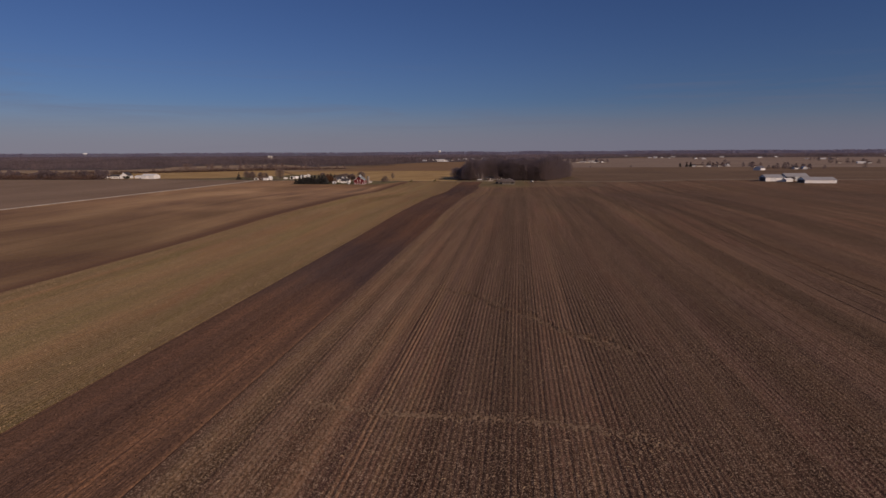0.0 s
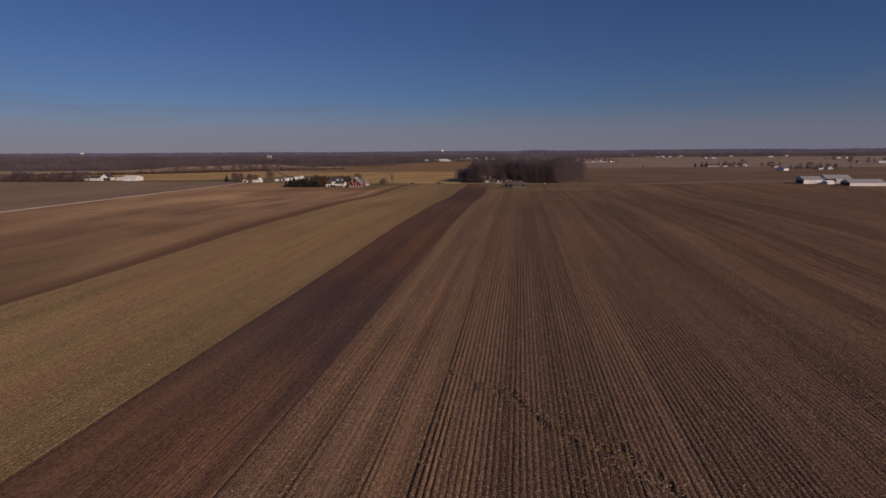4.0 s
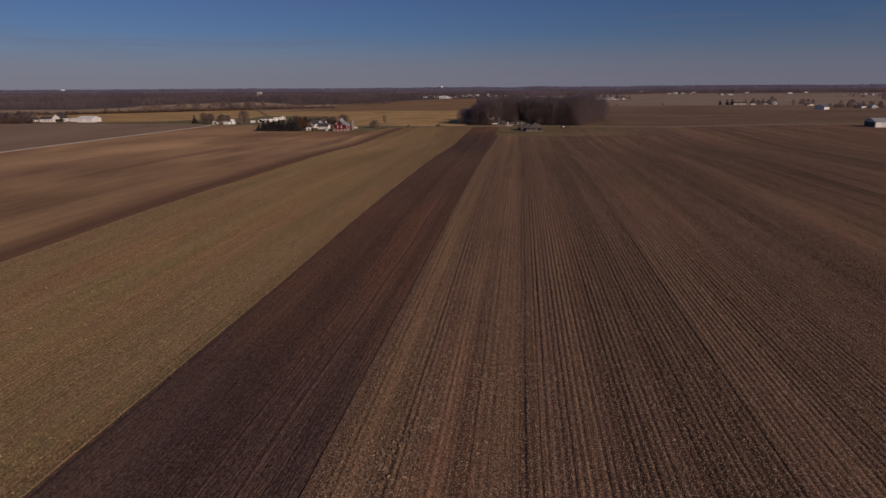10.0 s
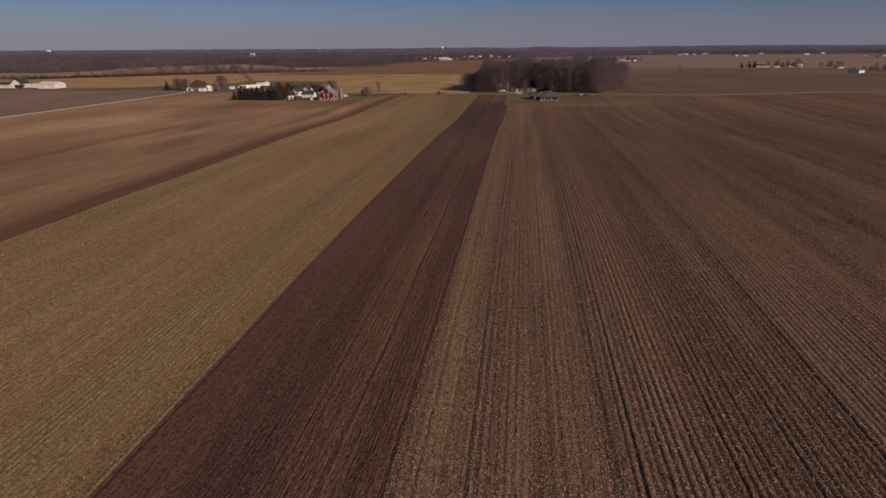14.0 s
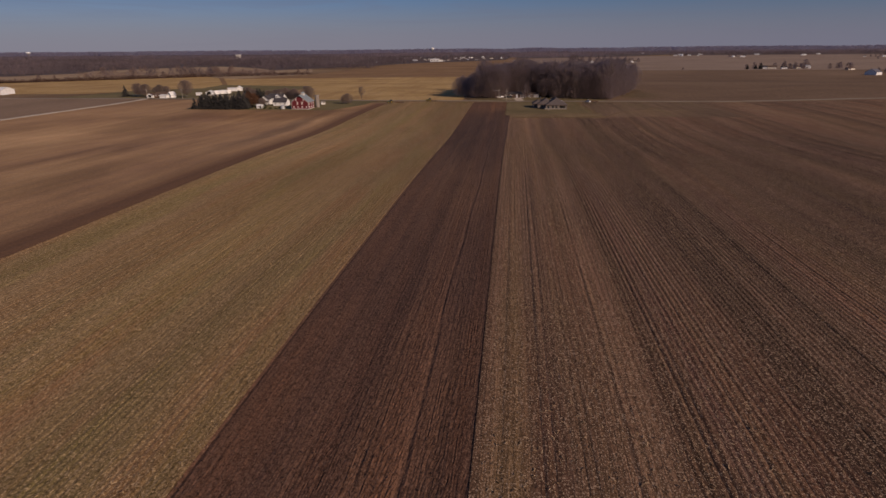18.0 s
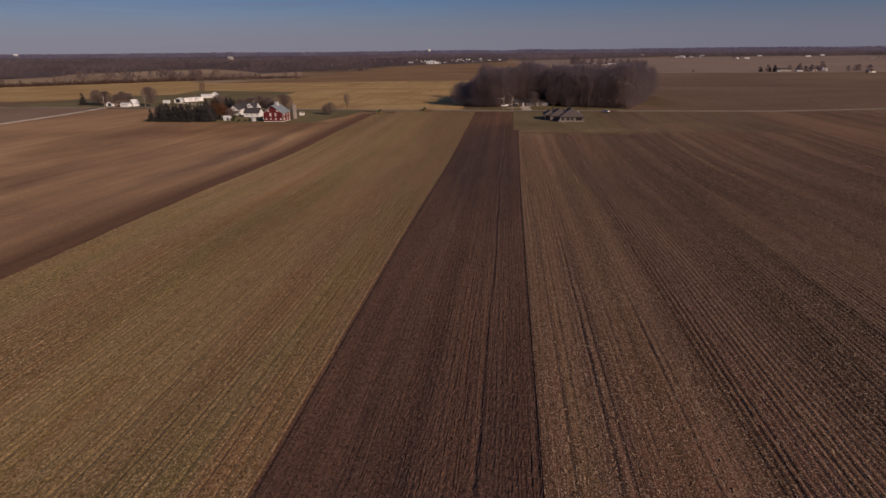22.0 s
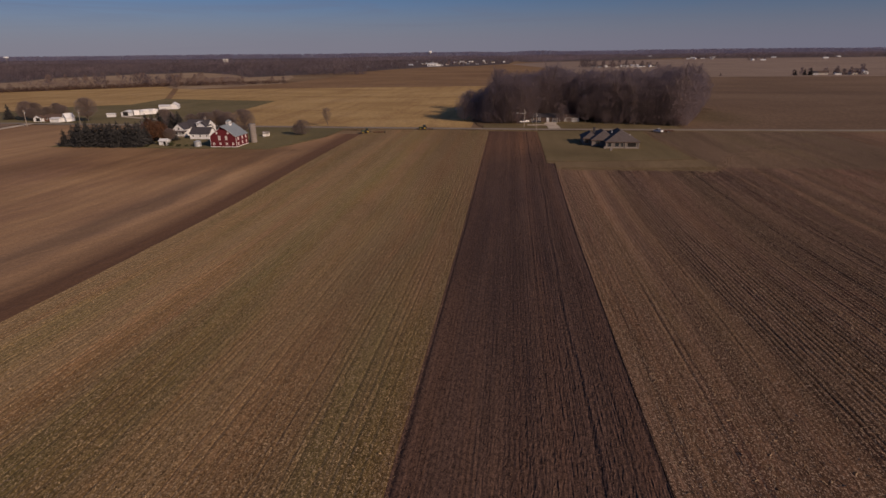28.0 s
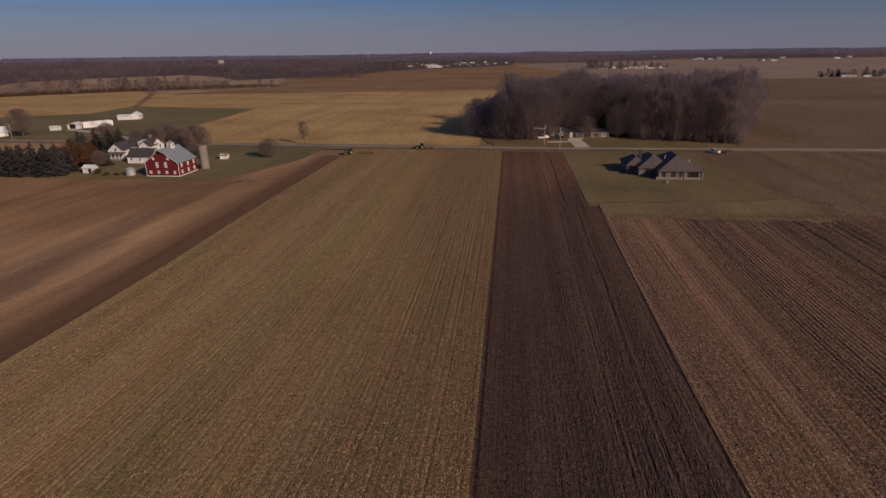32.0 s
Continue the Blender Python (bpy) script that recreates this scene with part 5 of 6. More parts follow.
# ---- buildings ----
def opening(parent, side, half_x, half_y, u, z, w, h, kind="window", shade=None):
    """A window or door on a wall of a box-shaped house: proud frame, pane, sill."""
    turn = {"S": 0, "E": 90, "N": 180, "W": 270}[side]
    off = half_y if side in "SN" else half_x
    m = pose(0, 0, 0, 0, 0, turn) @ pose(u, -off, z)

    def piece(name, x0, x1, z0, z1, y0, y1, mat, up, label=""):
        bm = bmesh.new()
        box(bm, x0, x1, y0, y1, z0, z1)
        bmesh.ops.transform(bm, matrix=m, verts=bm.verts)
        return part(name, bm, mat, up, label)

    fr = 0.12 if kind == "window" else 0.14
    bm = bmesh.new()
    for x0, x1, z0, z1 in ((-w / 2 - fr, -w / 2, -fr, h + fr), (w / 2, w / 2 + fr, -fr, h + fr), (-w / 2, w / 2, h, h + fr), (-w / 2, w / 2, -fr, 0)):
        box(bm, x0, x1, -0.07, 0.03, z0, z1)
    bmesh.ops.transform(bm, matrix=m, verts=bm.verts)
    f = part(kind, bm, MAT_TRIM, parent)
    if kind == "window":
        piece("pane", -w / 2, w / 2, 0, h, -0.025, 0.02, shade or MAT_GLASS, f)
        piece("window_bar", -w / 2, w / 2, h / 2 - 0.03, h / 2 + 0.03, -0.05, 0.0, MAT_TRIM, f)
    else:
        piece("door_leaf", -w / 2, w / 2, 0, h, -0.04, 0.02, shade or MAT_TRIM, f)
        for k in (1, 2, 3):
            if shade is not MAT_HOLE:
                piece("rail", -w / 2, w / 2, h * k / 4 - 0.02, h * k / 4 + 0.02, -0.06, -0.03, MAT_CREAM, f)
    return f


def gabled(name, label, category, x, y, sx, sy, eave, ridge, walls, roof, along="x", turn=0.0, opens=(), over=0.4, base=0.0, trim=True, hood=0.0):
    """A gabled house: walls with gables, two roof panels, ridge cap, corner boards, openings. opens: (side, u, z, w, h, kind, material)."""
    top = thing(name, x, y, lie(x, y) + base, turn)
    hx, hy = sx / 2, sy / 2
    bm = bmesh.new()
    if along == "x":
        prof = [(-hy, -0.4), (hy, -0.4), (hy, eave), (0, ridge), (-hy, eave)]
        ends = [[bm.verts.new((e, p, q)) for p, q in prof] for e in (-hx, hx)]
    else:
        prof = [(-hx, -0.4), (hx, -0.4), (hx, eave), (0, ridge), (-hx, eave)]
        ends = [[bm.verts.new((p, e, q)) for p, q in prof] for e in (-hy, hy)]
    bm.faces.new(ends[0])
    bm.faces.new(ends[1])
    for i in range(5):
        bm.faces.new((ends[0][i], ends[0][(i + 1) % 5], ends[1][(i + 1) % 5], ends[1][i]))
    part("wall", bm, walls, top)
    half, length = (hy, hx) if along == "x" else (hx, hy)
    slope = (ridge - eave) / half
    for s in (-1, 1):
        bm = bmesh.new()
        a, b = length + over, -(length + over)
        o, zo = s * (half + over), eave - slope * over + 0.14
        pts = [(a, 0, ridge + 0.14), (b, 0, ridge + 0.14), (b, o, zo), (a, o, zo)]
        if hood and along == "y":
            pts = [(a, 0, ridge + 0.14), (b - hood, 0, ridge + 0.14), (b, o * 0.35, ridge + 0.14 + (zo - ridge - 0.14) * 0.35), (b, o, zo), (a, o, zo)]
        if along == "y":
            pts = [(q, p, z) for p, q, z in pts]
        slab(bm, pts, 0.12)
        part("roof", bm, roof, top)
    bm = bmesh.new()
    e = length + over
    if along == "x":
        box(bm, -e, e, -0.12, 0.12, ridge + 0.08, ridge + 0.18)
    else:
        box(bm, -0.12, 0.12, -e, e, ridge + 0.08, ridge + 0.18)
    part("ridge_cap", bm, roof, top)
    if trim:
        for cx in (-hx, hx):
            for cy in (-hy, hy):
                bm = bmesh.new()
                box(bm, cx - 0.11, cx + 0.11, cy - 0.11, cy + 0.11, -0.2, eave)
                part("corner_board", bm, MAT_TRIM, top)
    for o in opens:
        opening(top, o[0], hx, hy, *o[1:])
    return tagged(top, label, category)


# red barn with its cupola
barn = gabled("barn", "red-boarded gabled barn with white trim and grey tin roof", "barn", -173.9, 617.8, 11.4, 11.0, 4.5, 8.7, MAT_RED, MAT_TIN, "y", 0, (
    [("S", u, 1.0, 0.6, 0.7, "window", MAT_PANEL) for u in (-4.2, -1.4, 1.4, 4.2)]
    + [("S", u, 3.0, 0.65, 1.5, "window", MAT_PANEL) for u in (-1.6, 1.4)]
    + [("S", u, 5.5, 0.5, 0.6, "window", MAT_PANEL) for u in (-2.6, 2.4)]
    + [("E", u, 0.9, 0.65, 0.9, "window", MAT_PANEL) for u in (-3.6, 0.2, 3.8)]
    + [("E", u, 2.9, 0.65, 1.0, "window", MAT_PANEL) for u in (-3.6, 0.2, 3.8)]), 0.35, trim=False, hood=1.3)
for cx in (-5.7, 5.7):
    bm = bmesh.new()
    box(bm, cx - 0.06, cx + 0.06, -5.56, -5.44, -0.2, 4.4)
    part("corner_board", bm, MAT_TRIM, barn)
bm = bmesh.new()
for x0, x1, y0, y1 in ((-5.76, 5.76, -5.57, -5.5), (5.7, 5.77, -5.5, 5.5), (-5.77, -5.7, -5.5, 5.5)):
    box(bm, x0, x1, y0, y1, -0.3, 0.2)
part("base_board", bm, MAT_TRIM, barn)
for s in (-1, 1):
    bm = bmesh.new()
    slab(bm, [(s * 5.95, -5.9, 4.32), (0, -5.9, 8.7), (0, -5.82, 8.7), (s * 5.95, -5.82, 4.32)], 0.12)
    part("barge_board", bm, MAT_TRIM, barn)
cupola = thing("cupola", -173.9, 619.0, 8.45)
bm = bmesh.new()
box(bm, -0.85, 0.85, -0.85, 0.85, -0.6, 1.5)
part("body", bm, MAT_TRIM, cupola)
bm = bmesh.new()
tip = bm.verts.new((0, 0, 2.35))
ring = [bm.verts.new(p) for p in ((-1.05, -1.05, 1.5), (1.05, -1.05, 1.5), (1.05, 1.05, 1.5), (-1.05, 1.05, 1.5))]
bm.faces.new(ring[::-1])
for i in range(4):
    bm.faces.new((ring[i], ring[(i + 1) % 4], tip))
part("roof", bm, MAT_TIN, cupola)
for sx, sy in ((0, -1), (1, 0), (-1, 0)):
    bm = bmesh.new()
    for k in range(5):
        cx, cy, z = sx * 0.87, sy * 0.87, 0.3 + k * 0.2
        box(bm, cx - (0.5 if sy else 0.02), cx + (0.5 if sy else 0.02), cy - (0.5 if sx else 0.02), cy + (0.5 if sx else 0.02), z, z + 0.09)
    part("louvre", bm, MAT_DARKMETAL, cupola, "dark louvre slats")
tagged(cupola, "white square cupola with louvres on the barn ridge", "cupola")


def drum(name, label, category, x, y, r, h, mat, hoops, dome=0.0, mat_top=None):
    top = thing(name, x, y, lie(x, y))
    bm = bmesh.new()
    rod(bm, (0, 0, -0.3), (0, 0, h), r, r, 24)
    part("wall", bm, mat, top)
    for k in range(hoops):
        bm = bmesh.new()
        z = h * (k + 0.5) / hoops
        rod(bm, (0, 0, z - 0.02), (0, 0, z + 0.02), r + 0.02, r + 0.035, 24)
        part("hoop", bm, MAT_RUSTMETAL if mat is not MAT_STEEL else MAT_CONCRETE, top)
    bm = bmesh.new()
    if dome:
        rod(bm, (0, 0, h), (0, 0, h + dome), r + 0.1, 0.2, 24)
    else:
        rod(bm, (0, 0, h), (0, 0, h + 0.12), r + 0.06, r + 0.06, 24)
    part("roof" if dome else "rim", bm, mat_top or mat, top)
    return tagged(top, label, category)


drum("silo", "grey concrete stave silo with steel hoops beside the barn", "silo", -167.0, 626.4, 1.5, 7.9, MAT_CONCRETE, 9)
drum("grain_bin", "short pale grey steel bin with a low cone roof", "bin", -186.4, 613.8, 1.5, 2.1, MAT_STEEL, 4, 0.5)

# white farmhouse with wings and a garage
W = MAT_WHITE
fh = gabled("farmhouse", "white two-storey farmhouse with dark shingled cross gables", "house", -205, 651, 11, 8.0, 4.2, 6.9, W, MAT_SHINGLE, "x", 0,
            [("S", u, 0.8, 0.9, 1.4, "window", None) for u in (-4, -1.5, 3.5)] + [("S", u, 2.9, 0.9, 1.1, "window", None) for u in (-3.6, 3.6)] + [("E", -1.6, 0.8, 0.9, 1.4, "window", None), ("E", 1.6, 2.9, 0.9, 1.2, "window", None), ("S", 1.0, 0.1, 1.0, 2.1, "door", MAT_TRIM)])
bm = bmesh.new()
box(bm, 2.6, 3.4, -0.4, 0.4, 6.2, 8.2)
part("chimney", bm, MAT_BRICK, fh, "brick chimney")
gabled("house_wing", "white gabled front wing of the farmhouse", "house", -211, 645.4, 6.0, 7.0, 3.6, 6.0, W, MAT_SHINGLE, "y", 0,
       [("S", u, 0.8, 0.9, 1.3, "window", None) for u in (-1.5, 1.5)] + [("S", 0, 3.1, 0.8, 1.1, "window", None)])
gabled("house_wing", "white upper gable of the farmhouse facing the yard", "house", -201.5, 648.2, 4.2, 5.0, 4.6, 6.4, W, MAT_SHINGLE, "y", 0,
       [("S", u, 3.0, 0.8, 1.1, "window", None) for u in (-0.9, 0.9)] + [("S", 0.9, 0.8, 0.9, 1.3, "window", None)])
dormer = thing("dormer", -203.2, 647.6, 4.1)
bm = bmesh.new()
box(bm, -1.2, 1.2, -1.2, 2.0, 0, 1.7)
part("wall", bm, W, dormer)
bm = bmesh.new()
slab(bm, [(-1.45, -1.5, 1.7), (1.45, -1.5, 1.7), (1.45, 2.4, 2.25), (-1.45, 2.4, 2.25)], 0.12)
part("roof", bm, MAT_TRIM, dormer)
opening(dormer, "S", 1.2, 1.2, 0, 0.5, 1.0, 0.9, "window", None)
tagged(dormer, "white shed dormer on the farmhouse roof", "dormer")
veranda = thing("veranda", -208.5, 641.0, 0.0)
bm = bmesh.new()
slab(bm, [(-5.2, -1.3, 2.35), (1.6, -1.3, 2.35), (1.6, 1.3, 2.9), (-5.2, 1.3, 2.9)], 0.14)
part("roof", bm, MAT_TAUPE, veranda)
bm = bmesh.new()
box(bm, -5.1, 1.5, -1.2, 1.3, -0.2, 0.35)
part("deck", bm, MAT_WOOD, veranda, "grey wooden deck")
for k in range(5):
    bm = bmesh.new()
    box(bm, -5.05 + 1.6 * k, -4.89 + 1.6 * k, -1.15, -0.99, 0.35, 2.4)
    part("post", bm, MAT_TRIM, veranda)
bm = bmesh.new()
box(bm, -5.0, 1.4, -1.12, -1.04, 1.15, 1.25)
part("rail", bm, MAT_TRIM, veranda)
tagged(veranda, "white veranda with square posts before the farmhouse", "veranda")
gabled("porch", "low white enclosed porch beside the farmhouse", "porch", -215.8, 650, 4.0, 4.0, 2.3, 3.2, W, MAT_TRIM, "x", 0, [("S", u, 0.8, 0.8, 1.1, "window", None) for u in (-1, 1)])
gabled("garage", "white gabled garage with dark shingled roof", "garage", -196.6, 637.6, 9.2, 6.6, 2.5, 4.9, W, MAT_SHINGLE, "x", 0,
       [("S", u, 1.0, 0.7, 0.9, "window", None) for u in (-3.2, 0.2, 3.4)] + [("E", 0, 0.05, 1.0, 2.0, "door", MAT_TRIM)])
gabled("shed", "small white garden shed with a pale roof", "shed", -203.4, 617.2, 3.4, 2.7, 1.8, 2.5, W, MAT_WHITE, "x", 0, [("S", 0.7, 0.05, 1.1, 1.6, "door", MAT_HOLE)])
gabled("shed", "small pale grey shed on the farmyard grass", "shed", -169.2, 645.2, 2.4, 2.2, 1.5, 2.0, MAT_CREAM, MAT_STONE, "x", 8, [("S", -0.6, 0.05, 1.1, 1.6, "door", MAT_TRIM)])

# white sheds in the pasture
gabled("machine_shed", "long low white metal machine shed", "shed", -295, 743.5, 13, 6, 1.9, 2.8, W, MAT_WHITE, "x", 55, [("S", u, 0.05, 3.2, 2.6, "door", MAT_TRIM) for u in (-6, 0, 6)], trim=False)
gabled("machine_shed", "white gabled metal shed with an open front", "shed", -300.5, 734.5, 5.5, 7, 2.0, 3.1, W, MAT_WHITE, "y", 10, [("S", 0, 0.05, 3.2, 2.6, "door", MAT_HOLE), ("E", 2, 0.05, 3, 2.5, "door", MAT_HOLE)], trim=False)
gabled("machine_shed", "low white pole barn with a brown-shaded end", "shed", -301.5, 779, 8, 6, 2.0, 2.7, W, MAT_WHITE, "x", 20, (), trim=False)
gabled("machine_shed", "white pole barn with its gable to the pasture", "shed", -295.8, 781.5, 5.4, 7, 2.3, 4.2, W, MAT_WHITE, "y", 20, [("S", 0, 0.05, 2.8, 2.6, "door", MAT_TRIM)], trim=False)
gabled("shed", "white travel trailer parked beside the sheds", "trailer", -306.5, 726.5, 4.4, 2.3, 1.8, 2.1, W, MAT_WHITE, "x", 15, ())

# roadside farm at the lane's corner
gabled("farmhouse", "low brown-walled farmhouse with a brown roof beside the lane", "house", -325, 705, 15, 6.5, 2.2, 3.9, MAT_RUSTMETAL, MAT_BROWNROOF, "x", 0, [("S", u, 0.9, 1.0, 1.1, "window", None) for u in (-5.5, -3)] + [("S", 5.5, 0.1, 1.0, 1.95, "door", MAT_TRIM)])
gabled("garage", "low white garage before the brown farmhouse", "garage", -321.6, 699, 5.4, 4.4, 1.9, 2.5, W, MAT_WHITE, "x", 0, [("S", -1.2, 0.05, 2.2, 1.7, "door", MAT_TRIM)])
gabled("shed", "tall white gabled shed beside the farmhouse", "shed", -317.4, 703.2, 3.8, 4.6, 2.3, 4.5, W, MAT_WHITE, "y", -24, ())
gabled("shed", "white gabled shed with a dark open door", "shed", -335.6, 703.5, 5.4, 5.4, 2.0, 3.6, W, MAT_BROWNROOF, "y", 0, [("S", 0, 0.05, 2.6, 2.0, "door", MAT_HOLE)])


# brick house: stepped hip roofs
def hip_block(parent, x0, x1, y0, y1, eave, ridge, walls, roof):
    bm = bmesh.new()
    box(bm, x0, x1, y0, y1, -0.4, eave)
    part("wall", bm, walls, parent)
    o = 0.5
    X0, X1, Y0, Y1 = x0 - o, x1 + o, y0 - o, y1 + o
    w, d = X1 - X0, Y1 - Y0
    run = min(w, d) / 2
    if w > d:
        r0, r1 = Vector((X0 + run, (Y0 + Y1) / 2, ridge)), Vector((X1 - run, (Y0 + Y1) / 2, ridge))
    else:
        r0, r1 = Vector(((X0 + X1) / 2, Y0 + run, ridge)), Vector(((X0 + X1) / 2, Y1 - run, ridge))
    c = [Vector(p) for p in ((X0, Y0, eave), (X1, Y0, eave), (X1, Y1, eave), (X0, Y1, eave))]
    if w > d:
        planes = ([c[0], c[1], r1, r0], [c[1], c[2], r1], [c[2], c[3], r0, r1], [c[3], c[0], r0])
    else:
        planes = ([c[0], c[1], r0], [c[1], c[2], r1, r0], [c[2], c[3], r1], [c[3], c[0], r0, r1])
    for p in planes:
        bm = bmesh.new()
        slab(bm, p, 0.16)
        part("roof", bm, roof, parent)
    bm = bmesh.new()
    for q in range(4):
        a, b = c[q], c[(q + 1) % 4]
        box(bm, min(a.x, b.x) - 0.03, max(a.x, b.x) + 0.03, min(a.y, b.y) - 0.03, max(a.y, b.y) + 0.03, eave - 0.2, eave + 0.02)
    part("gutter", bm, MAT_BROWNROOF, parent)


house = thing("brick_house", -12.2, 628)
hip_block(house, -3.6, 9.0, -11.6, 8, 2.6, 6.4, MAT_BRICK, MAT_TAUPE)
hip_block(house, -8.6, 1.6, -6.8, 9.5, 2.6, 5.7, MAT_BRICK, MAT_TAUPE)
hip_block(house, -11.4, -5.2, -2.6, 8.5, 2.6, 4.8, MAT_BRICK, MAT_TAUPE)


def house_opening(x, y, z, w, h, kind, mat):
    bm = bmesh.new()
    for a, b, c, d in ((-w / 2 - 0.14, -w / 2, -0.1, h + 0.14), (w / 2, w / 2 + 0.14, -0.1, h + 0.14), (-w / 2, w / 2, h, h + 0.14), (-w / 2, w / 2, -0.1, 0)):
        box(bm, x + a, x + b, y - 0.09, y + 0.02, z + c, z + d)
    f = part(kind, bm, MAT_STONE, house)
    bm = bmesh.new()
    box(bm, x - w / 2, x + w / 2, y - 0.03, y + 0.01, z, z + h)
    part("pane", bm, mat, f)


for x, w in ((-2.2, 1.2), (0.6, 1.5), (2.6, 0.9)):
    house_opening(x, -11.6, 0.7, w, 1.5, "window", MAT_GLASS)
house_opening(6.3, -11.6, 0.05, 3.2, 2.2, "patio_opening", MAT_HOLE)
house_opening(-6.2, -6.8, 0.8, 1.4, 1.4, "window", MAT_GLASS)
house_opening(-10.2, -2.6, 0.7, 1.3, 1.4, "window", MAT_GLASS)
house_opening(-8.3, -2.6, 0.7, 0.9, 1.4, "window", MAT_GLASS)
for x0, x1 in ((-3.75, -3.45), (3.6, 4.2), (8.8, 9.15)):
    bm = bmesh.new()
    box(bm, x0, x1, -11.85, -11.55, -0.3, 2.6)
    part("pier", bm, MAT_STONE, house, "pale stone pier")
bm = bmesh.new()
box(bm, -3.7, 9.1, -11.72, -11.6, -0.3, 0.65)
part("stone_base", bm, MAT_STONE, house, "pale stone base course")
bm = bmesh.new()
box(bm, -7.2, -6.4, 1.2, 2.0, 4.2, 6.7)
part("chimney", bm, MAT_SHINGLE, house, "dark chimney")
for x, y, z in ((-0.5, -4.0, 5.6), (6.2, -6.5, 4.6)):
    bm = bmesh.new()
    rod(bm, (x, y, z - 0.6), (x, y, z + 0.5), 0.09, 0.09, 8)
    part("vent_pipe", bm, MAT_TRIM, house, "white vent pipe")
tagged(house, "buff brick house with stepped taupe hip roofs on a lawn", "house")
for x, y in ((-14.6, 611.5), (-16.3, 616.2)):
    unit = thing("utility_box", x, y, 0.03)
    bm = bmesh.new()
    box(bm, -0.4, 0.4, -0.35, 0.35, -0.1, 0.75)
    bmesh.ops.bevel(bm, geom=bm.edges[:], offset=0.05, segments=1)
    part("housing", bm, MAT_STONE, unit)
    tagged(unit, "small pale utility box on the lawn", "utility box")

# ranch house under the woodlot
gabled("ranch_house", "low brown ranch house with a dark roof under the trees", "house", -36, 709, 18, 8, 2.5, 4.0, MAT_BROWNROOF, MAT_SHINGLE, "x", 0,
       [("S", u, 0.9, 1.2, 1.2, "window", None) for u in (-6, -2)] + [("S", 2.5, 0.1, 1.0, 2.0, "door", MAT_TRIM), ("S", 6.5, 0.1, 2.6, 2.2, "door", MAT_STONE)])
gabled("garage", "grey-brown garage with two doors beside the ranch house", "garage", -20.5, 709.5, 7.5, 7, 2.4, 3.5, MAT_STONE, MAT_BROWNROOF, "x", 0, [("S", u, 0.05, 2.4, 1.9, "door", MAT_BROWNROOF if u < 0 else MAT_CREAM) for u in (-1.7, 1.7)])
gabled("shed", "small grey shed at the edge of the woodlot", "shed", -52, 712, 5, 4, 2.0, 3.0, MAT_CREAM, MAT_TIN, "x", 0, ())


# white sheds beyond the stubble
# the wide brown W panel is added to put shade on the left gable
gabled("machine_shed", "large white metal machine shed with a pale roof", "shed", 264.5, 641, 17, 16, 4.2, 6.8, W, MAT_PALEROOF, "x", 0, [("S", u, 0.05, 4, 3.6, "door", MAT_TRIM) for u in (-6, 4)] + [("W", 0, 0.05, 14, 3.9, "door", MAT_BROWNROOF)], trim=False)
# here too a brown W panel darkens the gable in place of shade
gabled("machine_shed", "long white livestock shed with a pale roof", "shed", 294.5, 610, 29, 16, 3.0, 5.6, W, MAT_PALEROOF, "x", 0, [("S", u, 0.05, 2.4, 2.4, "door", MAT_TRIM) for u in (-9, 9)] + [("W", 0, 0.05, 14, 2.8, "door", MAT_BROWNROOF)], trim=False)
gabled("machine_shed", "pale grey metal shed behind the livestock shed", "shed", 292, 652, 22, 16, 4.6, 7.6, MAT_STEEL, MAT_PALEROOF, "x", 0, (), trim=False)
gabled("shed", "small white shed between the machine sheds", "shed", 276, 630, 8, 6, 2.2, 3.4, W, MAT_WHITE, "x", 20, ())
gabled("shed", "small dark shed between the machine sheds", "shed", 283, 640, 7, 6, 2.6, 4.4, MAT_BROWNROOF, MAT_SHINGLE, "x", 0, ())

# farm beyond the lane
gabled("machine_shed", "large white hipped storage building", "shed", -508, 737, 19, 15, 4.0, 6.2, W, MAT_WHITE, "x", 0, (("S", 0, 0.05, 4, 3.6, "door", MAT_TRIM),), trim=False)
gabled("barn", "white front-gabled barn with dark roof", "barn", -548, 742, 10, 16, 4.0, 8.4, W, MAT_SHINGLE, "y", 12, (("S", 0, 0.05, 3, 3, "door", MAT_HOLE),))
gabled("farmhouse", "white farmhouse with a dark roof", "house", -561, 738, 14, 8, 3.2, 5.6, W, MAT_SHINGLE, "x", 0, [("S", u, 0.9, 1, 1.3, "window", None) for u in (-4, 0, 4)])
gabled("shed", "white gabled shed beside the farmhouse", "shed", -578, 735, 7, 9, 3, 5.4, W, MAT_SHINGLE, "y", -10, ())
gabled("shed", "low white metal shed beside the barn", "shed", -531, 744, 8, 6, 2.4, 3.6, W, MAT_WHITE, "x", 0, ())
gabled("farmhouse", "white roadside house beyond the grey field", "house", -592, 575, 9, 7, 2.8, 4.8, W, MAT_SHINGLE, "x", 0, [("S", u, 0.9, 1, 1.3, "window", None) for u in (-4, 0, 4)])
clone(green_shrub, -540, 733, 0, 2.0, None, "dark evergreen tree before the white barn")


# ---- far farms and village ----
far_rand = random.Random(77)


def far_house(label, sx, sy, eave, ridge, walls, roof, along="x"):
    return gabled("far_house", label, "house", 0, 0, sx, sy, eave, ridge, walls, roof, along, 0, [("S", -sx * 0.25, 0.9, 1.2, 1.3, "window", None), ("S", sx * 0.25, 0.9, 1.2, 1.3, "window", None)], trim=False)


